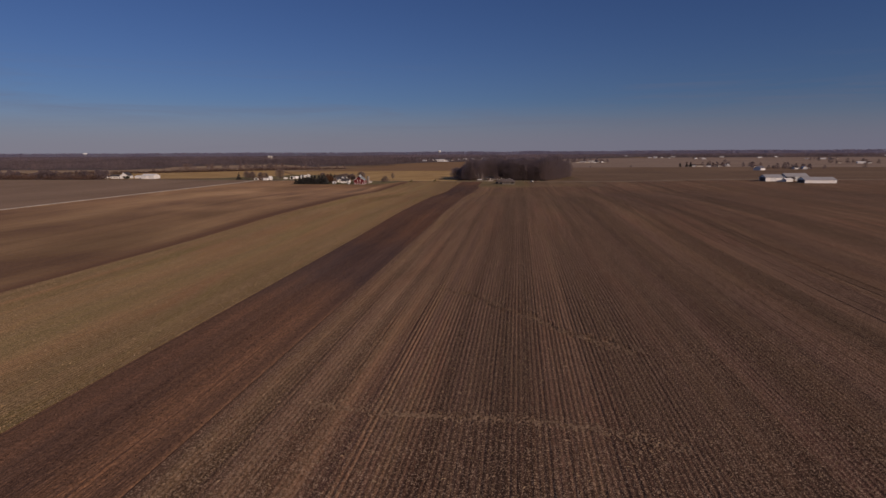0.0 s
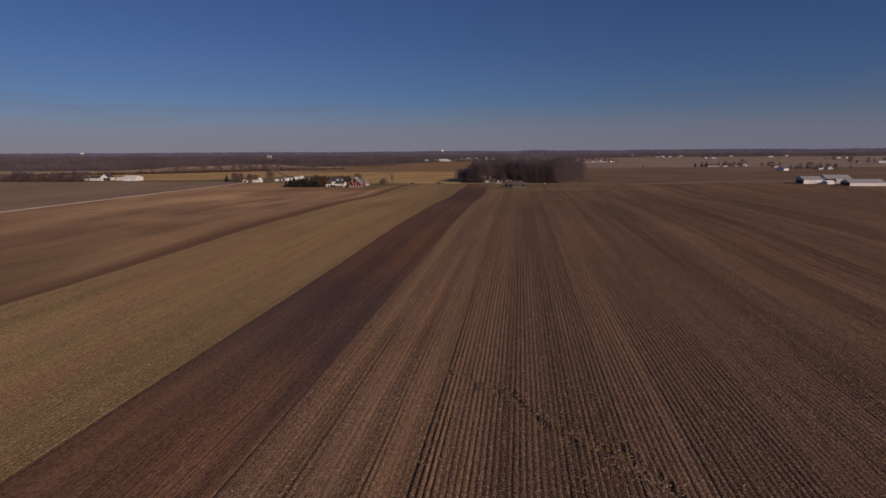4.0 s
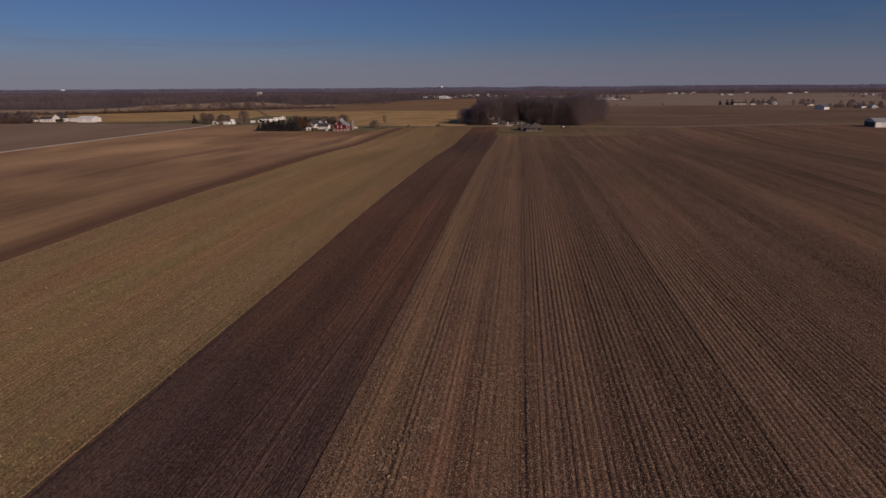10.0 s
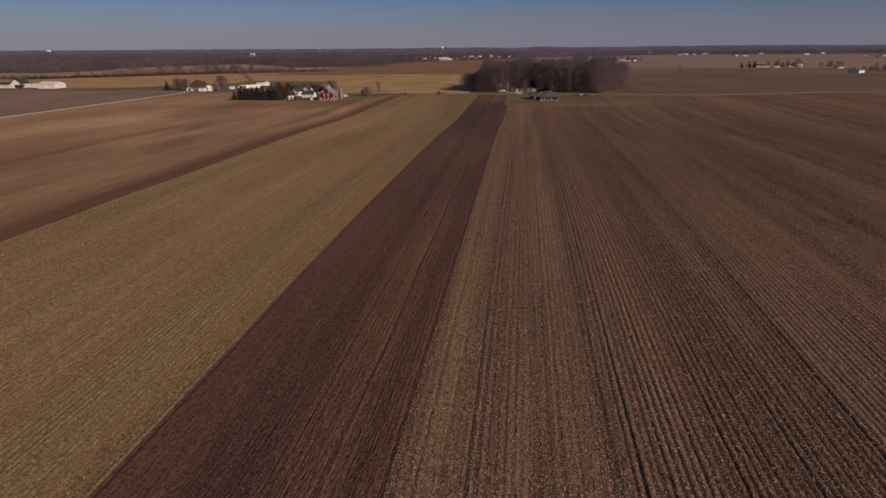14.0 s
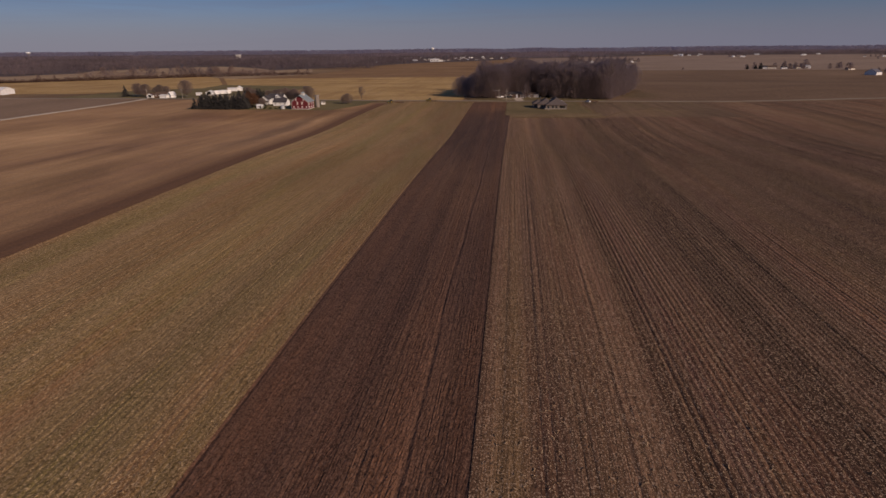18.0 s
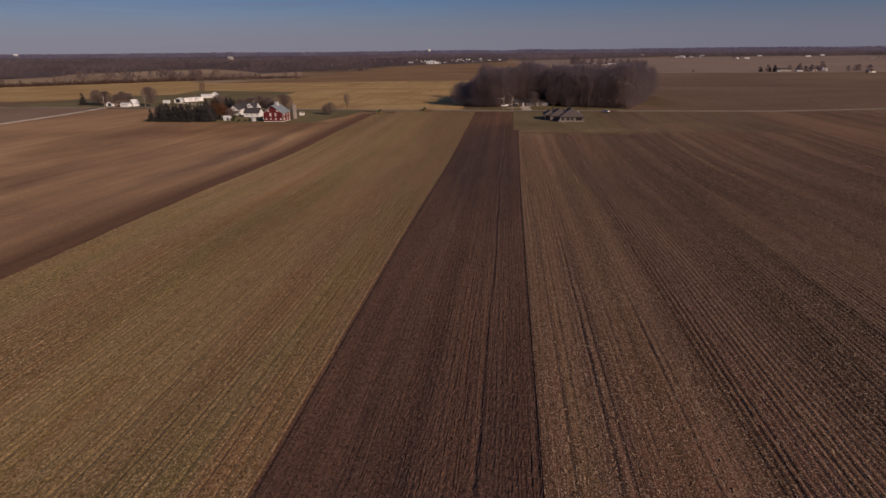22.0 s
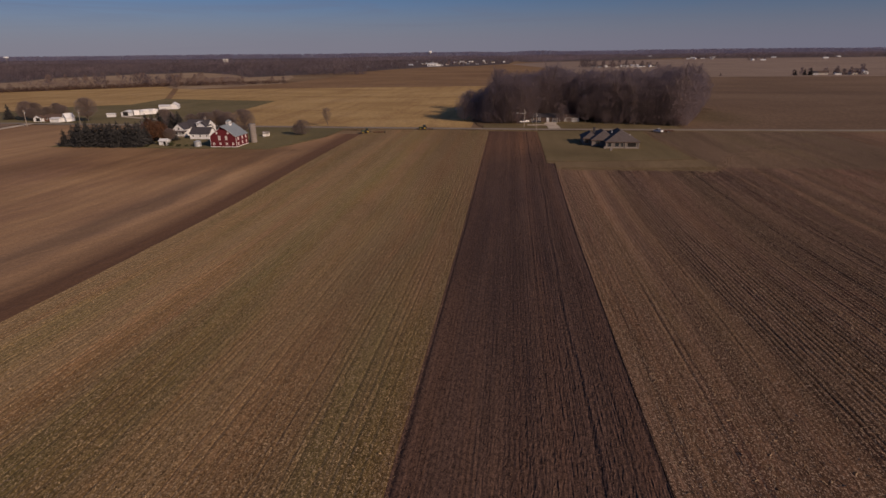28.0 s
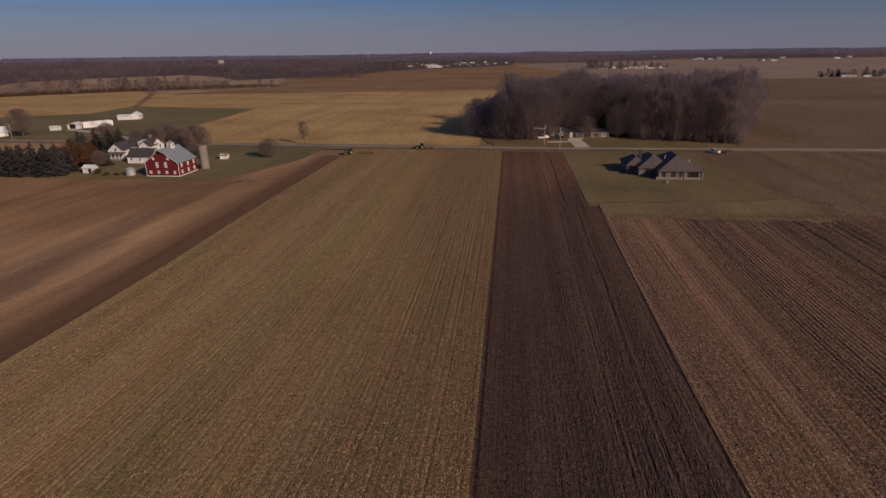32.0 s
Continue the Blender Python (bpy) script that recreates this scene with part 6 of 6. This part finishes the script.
FAR = [far_house("far white house with a dark roof", 13, 9, 3.4, 6.2, W, MAT_SHINGLE), far_house("far white gabled barn", 11, 16, 4.5, 8.0, W, MAT_WHITE, "y"),
       far_house("far cream house with a brown roof", 15, 9, 3.0, 5.6, MAT_CREAM, MAT_BROWNROOF), far_house("far long white shed", 26, 13, 4.2, 6.6, W, MAT_WHITE)]
FIRST = [(134, 1690), (148, 1700), (168, 1682), (186, 1694)]
for ob, (x, y) in zip(FAR, FIRST):
    place(ob, x, y, 0, 0.6)
lots = [(205, 1706, 1), (217, 1688, 0), (198, 1682, 2), (158, 1714, 2), (229, 1712, 0), (240, 1700, 1), (250, 1712, 2), (122, 1702, 0), (212, 1720, 3), (176, 1712, 0)]
lots += [(398, 1268, 0), (422, 1275, 2), (441, 1285, 1), (382, 1275, 2), (366, 1268, 0)]
lots += [(560, 2560, 3), (585, 2570, 1), (618, 2590, 3), (640, 2560, 0), (664, 2270, 1), (690, 2260, 3), (705, 2290, 0), (680, 2300, 2)]
lots += [(496, 1105, 0), (508, 1100, 1), (470, 1215, 2), (520, 1120, 2), (830, 1520, 3), (860, 1540, 0), (800, 1560, 2), (1050, 2150, 3), (1080, 2160, 1), (1020, 2200, 0), (1110, 2180, 2), (980, 2500, 3), (900, 2700, 3)]
while len(lots) < 82:
    x, y = far_rand.uniform(-560, -70), far_rand.uniform(1700, 2450)
    if within(x, y, VILLAGE) and within(x + 12, y - 50, VILLAGE):
        lots.append((x, y, far_rand.choice((0, 0, 2, 2, 3, 1))))
for k in range(9):
    lots.append((far_rand.uniform(500, 2600), far_rand.uniform(2700, 3400), far_rand.choice((0, 1, 3))))
for x, y, k in lots:
    clone(FAR[k], x, y, far_rand.uniform(-25, 25), far_rand.uniform(0.8, 1.1) * (0.62 if y > 1400 else 0.75), None, group="far farm and village houses")
gabled("barn", "grey-blue roofed barn with a white gable", "barn", 415, 1055, 14, 11, 3.4, 7.0, W, MAT_PURPLE, "y", -60, ())
gabled("school_building", "long flat white public building before the village", "building", -256, 1905, 24, 16, 6, 7.2, W, MAT_WHITE, "x", 0, [("S", u, 1.2, 4, 2.2, "window", None) for u in (-8, 0, 8)], trim=False)
gabled("school_building", "low white wing of the public building", "building", -237, 1912, 15, 12, 4, 4.8, W, MAT_CREAM, "x", 0, (), trim=False)
gabled("shed", "tall white shed standing over the far wood", "shed", -1236, 2750, 20, 8, 13.6, 14.6, MAT_CREAM, MAT_WHITE, "x", 0, ())
farm_trees = [(x, y, 24 * s) for x, y, s in ((112, 1695, 0.9), (120, 1685, 0.6), (140, 1682, 0.55), (162, 1675, 0.5), (186, 1678, 0.5), (221, 1692, 0.5), (235, 1700, 0.5), (154, 1678, 0.62), (176, 1702, 0.7), (194, 1710, 0.7), (210, 1720, 0.6), (104, 1710, 0.95), (128, 1712, 0.7), (146, 1716, 0.7), (166, 1722, 0.7), (228, 1722, 0.6), (244, 1716, 0.5), (256, 1706, 0.5), (182, 1684, 0.4), (207, 1684, 0.4), (98, 1702, 0.8), (430, 1270, 0.72), (412, 1262, 0.5), (404, 1282, 0.55), (448, 1300, 0.5), (484, 1110, 0.6), (474, 1098, 0.6), (462, 1205, 0.55), (515, 1095, 0.5), (840, 1530, 0.6), (815, 1550, 0.6), (780, 1560, 0.7), (674, 2285, 0.6), (700, 2275, 0.6), (652, 1180, 0.5), (60, 1235, 0.2), (150, 1228, 0.2), (235, 1246, 0.2))]
for k in range(60):
    x, y = far_rand.choice(((395, 1272), (440, 1285), (500, 1105), (690, 2275), (600, 2570), (820, 1535), (1060, 2165), (900, 1900)))
    farm_trees.append((x + far_rand.gauss(0, 28), y + far_rand.gauss(0, 14), far_rand.uniform(7, 13)))
far_trees(44, farm_trees, "leafless trees round the far farms")
for x, y, s in ((352, 1262, 0.75), (359, 1260, 0.95), (338, 1258, 0.7)):
    clone(SPRUCES[0], x, y, 0, s * 0.95, None, "dark spruce beside a far farm")
gardens = []
while len(gardens) < 150:
    x, y = far_rand.uniform(-600, -50), 1560 + 900 * far_rand.random() ** 1.5
    if within(x, y, VILLAGE):
        gardens.append((x, y, far_rand.uniform(6, 13)))
far_trees(45, gardens, "leafless trees among the far village houses")


def water_tower(x, y, h, r, label):
    top = thing("water_tower", x, y)
    bm = bmesh.new()
    rod(bm, (0, 0, -1), (0, 0, h * 0.72), r * 0.10, r * 0.08, 12)
    part("stem", bm, MAT_CONCRETE, top, "slim grey stem")
    bm = bmesh.new()
    prof = [(0.16, 0.66), (0.7, 0.76), (1.0, 0.88), (0.85, 0.96), (0.4, 1.0), (0.02, 1.01)]
    for (a, z0), (b, z1) in zip(prof, prof[1:]):
        rod(bm, (0, 0, h * z0), (0, 0, h * z1), r * a, r * b, 20, False)
    part("tank", bm, MAT_WHITE, top)
    return tagged(top, label, "water tower")


water_tower(-400, 2917, 37, 8.5, "white water tower on a slim stem above the village")
water_tower(-2420, 2950, 33, 12, "white round water tower far beyond the woodland")


# ---- poles and vehicles ----
def utility_pole(name, x, y, h, label, turn=0):
    top = thing(name, x, y, lie(x, y), turn)
    bm = bmesh.new()
    rod(bm, (0, 0, -0.5), (0, 0, h), 0.2, 0.13, 10)
    part("pole", bm, MAT_WOOD, top)
    bm = bmesh.new()
    box(bm, -0.08, 0.08, -1.1, 1.1, h - 0.9, h - 0.72)
    part("cross_arm", bm, MAT_WOOD, top)
    for k in (-1, 0, 1):
        bm = bmesh.new()
        rod(bm, (0, k * 0.95, h - 0.72), (0, k * 0.95, h - 0.5), 0.06, 0.04, 6)
        part("insulator", bm, MAT_TRIM, top)
    bm = bmesh.new()
    rod(bm, (0.3, 0, h - 2.2), (0.3, 0, h - 1.4), 0.2, 0.2, 10)
    part("transformer", bm, MAT_STEEL, top)
    return tagged(top, label, "utility pole", "roadside poles")


POLE = "pale weathered wooden utility pole beside the road"
pole = utility_pole("utility_pole", -46.8, 682.5, 9.0, POLE)
for x, y, s in ((-41.2, 671.6, 0.96), (-322.5, 677.5, 1.0), (-303, 694, 0.8), (-262, 690, 0.95), (-25.5, 704, 0.7)):
    clone(pole, x, y, 0, s)
bm = bmesh.new()
rod(bm, (0, 0, 6.6), (-3.6, 0, 7.0), 0.06, 0.05, 6)
lamp_arm = part("lamp_arm", bm, MAT_TRIM, pole, "pale steel lamp arm")
bm = bmesh.new()
box(bm, -4.3, -3.5, -0.16, 0.16, 6.88, 7.06)
bmesh.ops.bevel(bm, geom=bm.edges[:], offset=0.05, segments=1)
part("lamp_head", bm, MAT_STEEL, lamp_arm)


def wheel(parent, x, y, r, w, rim):
    bm = bmesh.new()
    rod(bm, (x, y - w / 2, r), (x, y + w / 2, r), r, r, 18)
    bmesh.ops.bevel(bm, geom=[e for e in bm.edges if len(e.link_faces) == 2 and max(len(f.verts) for f in e.link_faces) > 4], offset=min(r, w) * 0.18, segments=2)
    t = part("wheel", bm, MAT_TYRE, parent)
    bm = bmesh.new()
    rod(bm, (x, y - w / 2 - 0.02, r), (x, y + w / 2 + 0.02, r), r * 0.55, r * 0.55, 12)
    part("rim", bm, rim, t)


def tractor(x, y, turn, label):
    top = thing("tractor", x, y, 0.02, turn)
    for s in (-1, 1):
        wheel(top, -1.1, s * 1.05, 0.95, 0.55, MAT_YELLOWPAINT)
        wheel(top, 1.6, s * 0.95, 0.62, 0.4, MAT_YELLOWPAINT)
    bm = bmesh.new()
    box(bm, 0.1, 2.4, -0.45, 0.45, 0.95, 1.75)
    bmesh.ops.bevel(bm, geom=bm.edges[:], offset=0.12, segments=2)
    part("bonnet", bm, MAT_TRACTOR, top)
    bm = bmesh.new()
    box(bm, -1.9, 2.1, -0.35, 0.35, 0.6, 1.0)
    part("chassis", bm, MAT_DARKMETAL, top)
    bm = bmesh.new()
    box(bm, -1.5, 0.1, -0.75, 0.75, 1.35, 2.65)
    bmesh.ops.bevel(bm, geom=bm.edges[:], offset=0.12, segments=1)
    part("cab", bm, MAT_GLASS, top, "dark glazed cab")
    bm = bmesh.new()
    box(bm, -1.65, 0.25, -0.85, 0.85, 2.62, 2.8)
    bmesh.ops.bevel(bm, geom=bm.edges[:], offset=0.05, segments=1)
    part("cab_roof", bm, MAT_TRACTOR, top)
    bm = bmesh.new()
    rod(bm, (1.0, 0.3, 1.7), (1.0, 0.3, 2.6), 0.05, 0.05, 8)
    part("exhaust", bm, MAT_DARKMETAL, top)
    top.matrix_basis = top.matrix_basis @ Matrix.Scale(0.85, 4)
    return tagged(top, label, "tractor")


def plough(x, y, turn, label, length=5.5):
    top = thing("plough", x, y, 0.02, turn)
    bm = bmesh.new()
    rod(bm, (0, 0, 0.75), (-length, 1.4, 0.75), 0.11, 0.11, 6)
    part("beam", bm, MAT_RUSTMETAL, top)
    bm = bmesh.new()
    rod(bm, (1.3, 0, 0.6), (0, 0, 0.75), 0.09, 0.09, 6)
    part("drawbar", bm, MAT_DARKMETAL, top)
    for k in range(6):
        f = (k + 0.4) / 6
        px, py = -length * f, 1.4 * f
        bm = bmesh.new()
        rod(bm, (px, py, 0.75), (px - 0.35, py, 0.15), 0.06, 0.06, 5)
        slab(bm, [(px - 0.75, py - 0.25, 0.02), (px - 0.1, py - 0.25, 0.02), (px - 0.1, py + 0.15, 0.4), (px - 0.75, py + 0.2, 0.45)], 0.05)
        part("share", bm, MAT_RUSTMETAL, top)
    wheel(top, -length - 0.2, 1.55, 0.36, 0.2, MAT_DARKMETAL)
    return tagged(top, label, "plough")


tractor(-123.6, 656.6, 200, "small green tractor with yellow wheels at the end of the furrow")
plough(-120.4, 657.6, 200, "rusty trailed plough behind the tractor")
tractor(-97.4, 670.2, 184, "small green tractor with yellow wheels on the roadside headland")
plough(-99.3, 670.9, 184, "rusty trailed plough behind the tractor", 6.5)


def pickup(x, y, turn, label, mat):
    top = thing("pickup_truck", x, y, 0.06, turn)
    for wx in (-1.6, 1.75):
        for s in (-1, 1):
            wheel(top, wx, s * 0.82, 0.38, 0.26, MAT_STEEL)
    bm = bmesh.new()
    box(bm, -2.7, 2.7, -0.95, 0.95, 0.45, 1.05)
    bmesh.ops.bevel(bm, geom=bm.edges[:], offset=0.1, segments=2)
    part("body", bm, mat, top)
    bm = bmesh.new()
    v = [bm.verts.new(p) for p in ((-0.6, -0.85, 1.0), (1.5, -0.85, 1.0), (1.5, 0.85, 1.0), (-0.6, 0.85, 1.0), (-0.4, -0.7, 1.85), (0.8, -0.7, 1.85), (0.8, 0.7, 1.85), (-0.4, 0.7, 1.85))]
    for f in ((3, 2, 1, 0), (4, 5, 6, 7), (0, 1, 5, 4), (1, 2, 6, 5), (2, 3, 7, 6), (3, 0, 4, 7)):
        bm.faces.new([v[i] for i in f])
    part("cabin", bm, MAT_GLASS, top, "dark glazed cabin")
    bm = bmesh.new()
    box(bm, -0.42, 0.82, -0.72, 0.72, 1.83, 1.92)
    part("roof", bm, mat, top)
    for s in (-1, 1):
        bm = bmesh.new()
        box(bm, -2.65, -0.7, s * 0.9 - 0.06, s * 0.9 + 0.06, 1.0, 1.3)
        part("bed_side", bm, mat, top)
    bm = bmesh.new()
    box(bm, -2.7, -2.6, -0.9, 0.9, 0.8, 1.3)
    part("tailgate", bm, mat, top)
    return tagged(top, label, "pickup truck")


truck = pickup(15.6, 664.6, 128, "white pickup truck parked beside the road", MAT_CARWHITE)
truck.matrix_basis = truck.matrix_basis @ Matrix.Scale(0.82, 4)
trailer = thing("flatbed_trailer", 20.2, 664.4, 0.06, 178)
trailer.matrix_basis = trailer.matrix_basis @ Matrix.Scale(0.82, 4)
bm = bmesh.new()
box(bm, -2.6, 2.6, -1.05, 1.05, 0.6, 0.75)
part("deck", bm, MAT_RUSTMETAL, trailer)
bm = bmesh.new()
rod(bm, (2.6, 0, 0.62), (4.0, 0, 0.55), 0.07, 0.07, 6)
part("tongue", bm, MAT_DARKMETAL, trailer)
for s in (-1, 1):
    for wx in (-0.5, 0.4):
        wheel(trailer, wx, s * 1.2, 0.34, 0.22, MAT_STEEL)
    for k in range(6):
        bm = bmesh.new()
        px = -2.5 + k
        box(bm, px - 0.04, px + 0.04, s * 1.03 - 0.03, s * 1.03 + 0.03, 0.75, 1.35)
        part("stake", bm, MAT_DARKMETAL, trailer)
for k in range(3):
    bm = bmesh.new()
    px = -1.9 + 1.7 * k
    box(bm, px - 0.6, px + 0.6, -0.7, 0.7, 0.75, 1.25 + 0.15 * (k % 2))
    bmesh.ops.bevel(bm, geom=bm.edges[:], offset=0.15, segments=1)
    part("load", bm, MAT_RUSTMETAL, trailer, "rusty machinery lashed to the deck")
tagged(trailer, "rusty flatbed trailer with a dark load beside the road", "trailer")
pickup(-46.5, 700, 200, "white car parked under the trees by the ranch house", MAT_CARWHITE)
pickup(-40, 699, 170, "dark car parked by the ranch house", MAT_CARDARK)


# ---- loose straw and clods ----
def litter(name, seed, n, x_of, y0, y1, size, lift, mat, label, flat=0.5):
    """Small flat bits strewn on the ground, one sheet of stuff."""
    r = np.random.RandomState(seed)
    y = y0 + (y1 - y0) * r.rand(n)
    x = x_of(r, y)
    c = np.stack([x, y, gz(x, y) + lift + 0.05 * r.rand(n)], -1)
    a = r.standard_normal((n, 3)) * np.array([1, 1, flat])
    a /= np.linalg.norm(a, axis=1)[:, None]
    b = np.cross(a, r.standard_normal((n, 3)))
    b[:, 2] *= 0.3
    b /= np.linalg.norm(b, axis=1)[:, None] + 1e-9
    s = size * (0.5 + r.rand(n) ** 2 * 1.5)
    a, b = a * s[:, None], b * s[:, None] * 0.35
    co = np.stack([c - a - b, c + a - b * 0.6, c + a + b, c - a + b * 0.7], 1).reshape(-1, 3)
    i = np.arange(n)[:, None] * 4
    ob = array_mesh(name, co, np.concatenate([i, i + 1, i + 2, i + 3], 1), mat)
    return tagged(ob, label, "crop residue", kind="stuff")


def in_rows(r, y, x0, x1):
    x = x0 + (x1 - x0) * r.rand(len(y)) ** 1.25
    k = np.floor(x / 0.76) * 0.76 + 0.38 + 0.14 * r.standard_normal(len(y))
    return np.where(r.rand(len(y)) < 0.6, k, x)


litter("crop_residue", 11, 150000, lambda r, y: in_rows(r, y, -38.2, 70), 30, 575, 0.1, 0.03, MAT_STRAW, "scattered pale corn stalk bits along the rows")
litter("crop_residue", 12, 90000, lambda r, y: -64.5 - 60 * r.rand(len(y)) ** 1.2, 40, 660, 0.1, 0.03, MAT_BEANSTRAW, "scattered pale bean straw on the tan stubble")
litter("earth_clods", 13, 40000, lambda r, y: -64.3 + 24.2 * r.rand(len(y)), 40, 664, 0.085, 0.02, MAT_CLOD, "loose turned clods on the ploughed strip", 0.9)

litter("crop_residue", 17, 12000, lambda r, y: np.interp(y, (40, 220, 300, 430, 520, 660), (-64.4, -64.15, -63.85, -63.9, -64.15, -64.1)) - 0.75 + 0.5 * r.standard_normal(len(y)), 40, 664, 0.065, 0.03, MAT_PALESTRAW, "pale straw pushed along the edge of the ploughed strip")


def heaps(name, seed, n, path, mat, label):
    """Matted straw washed into a broken line of low heaps."""
    r = np.random.RandomState(seed)
    t = r.rand(n)
    px, py = np.interp(t, np.linspace(0, 1, len(path)), [p[0] for p in path]), np.interp(t, np.linspace(0, 1, len(path)), [p[1] for p in path])
    keep = 0.5 + 0.5 * np.sin(t * 37 + 2 * np.sin(t * 11))
    x, y = px + r.standard_normal(n) * (0.5 + 1.3 * keep), py + r.standard_normal(n) * (0.35 + 0.7 * keep)
    c = np.stack([x, y, gz(x, y) + 0.05 + 0.06 * keep * r.rand(n)], -1)
    a = r.standard_normal((n, 3)) * np.array([1, 0.7, 0.12])
    a *= (0.11 / np.linalg.norm(a, axis=1))[:, None]
    b = np.cross(a, r.standard_normal((n, 3))) * np.array([0.9, 0.9, 0.25])
    co = np.stack([c - a - b, c + a - b, c + a + b, c - a + b], 1).reshape(-1, 3)
    i = np.arange(n)[:, None] * 4
    return tagged(array_mesh(name, co, np.concatenate([i, i + 1, i + 2, i + 3], 1), mat), label, "crop residue", kind="stuff")


heaps("washed_straw", 14, 1500, [(-24, 145), (-10, 133), (2, 118), (9, 108), (14, 103), (21, 97.5)], MAT_WASHED, "pale straw washed into a broken line across the rows")
heaps("washed_straw", 15, 1600, [(-30, 72), (-18, 70), (-8, 70), (2, 70), (10, 69), (20, 65)], MAT_WASHED, "ragged band of matted straw across the rows")
heaps("washed_straw", 16, 500, [(-36, 176), (-33, 184), (-28, 190)], MAT_WASHED, "small patch of matted straw by the ploughed strip")
heaps("washed_straw", 18, 1300, [(2, 567.5), (9, 570.5), (14, 575), (20, 588), (26, 600), (37, 614), (52, 626)], MAT_WASHED, "curved line of matted weeds at the corner of the lawn")


def tufts(name, seed, n, edge, spread, size, mat, label):
    """Ragged dry grass along a border: leaning blades strewn about a line, one sheet of stuff."""
    r = np.random.RandomState(seed)
    t = r.rand(n) * (len(edge) - 1)
    k = np.minimum(t.astype(int), len(edge) - 2)
    p = np.array(edge, dtype=float)
    c = p[k] + (p[k + 1] - p[k]) * (t - k)[:, None] + spread * r.standard_normal((n, 2)) * (0.4 + 0.6 * r.rand(n))[:, None]
    base = np.stack([c[:, 0], c[:, 1], gz(c[:, 0], c[:, 1]) + 0.02], -1)
    e = r.standard_normal((n, 3)) * np.array([0.9, 0.9, 0.2]) + np.array([0, 0, 0.3])
    e *= (size * (0.5 + r.rand(n)) / np.linalg.norm(e, axis=1))[:, None]
    w = np.cross(e, r.standard_normal((n, 3)))
    w *= (size * 0.28 / (np.linalg.norm(w, axis=1) + 1e-9))[:, None]
    co = np.stack([base - w, base + w, base + e], 1).reshape(-1, 3)
    i = np.arange(n)[:, None] * 3
    return tagged(array_mesh(name, co, np.concatenate([i, i + 1, i + 2], 1), mat), label, "grass", kind="stuff")


tufts("dry_grass", 51, 6000, [(11.5, 594), (10.6, 620), (8.5, 645), (9.5, 667)], 2.4, 0.16, MAT_TUFT, "dry grass tufts between the lawn and the weedy field")
tufts("dry_grass", 52, 9000, [(-38, 575), (-20, 575), (0, 576), (14, 578)], 2.6, 0.16, MAT_TUFT, "ragged dry grass where the stubble ends")
tufts("dry_grass", 53, 5000, [(-40.6, 587), (-20, 588.6), (0, 591.2), (11.5, 594)], 0.9, 0.14, MAT_TUFT, "dry grass along the mown edge of the lawn")
tufts("dry_grass", 54, 9000, [(-138, 671.5), (-90, 669.6), (-41, 667.6)], 1.0, 0.2, MAT_TUFT, "dry roadside grass at the ends of the fields")
tufts("dry_grass", 55, 6000, [(-252, 609), (-200, 608.4), (-152, 607.6), (-141, 638)], 1.1, 0.18, MAT_TUFTGREEN, "rough grass along the edge of the farmyard")
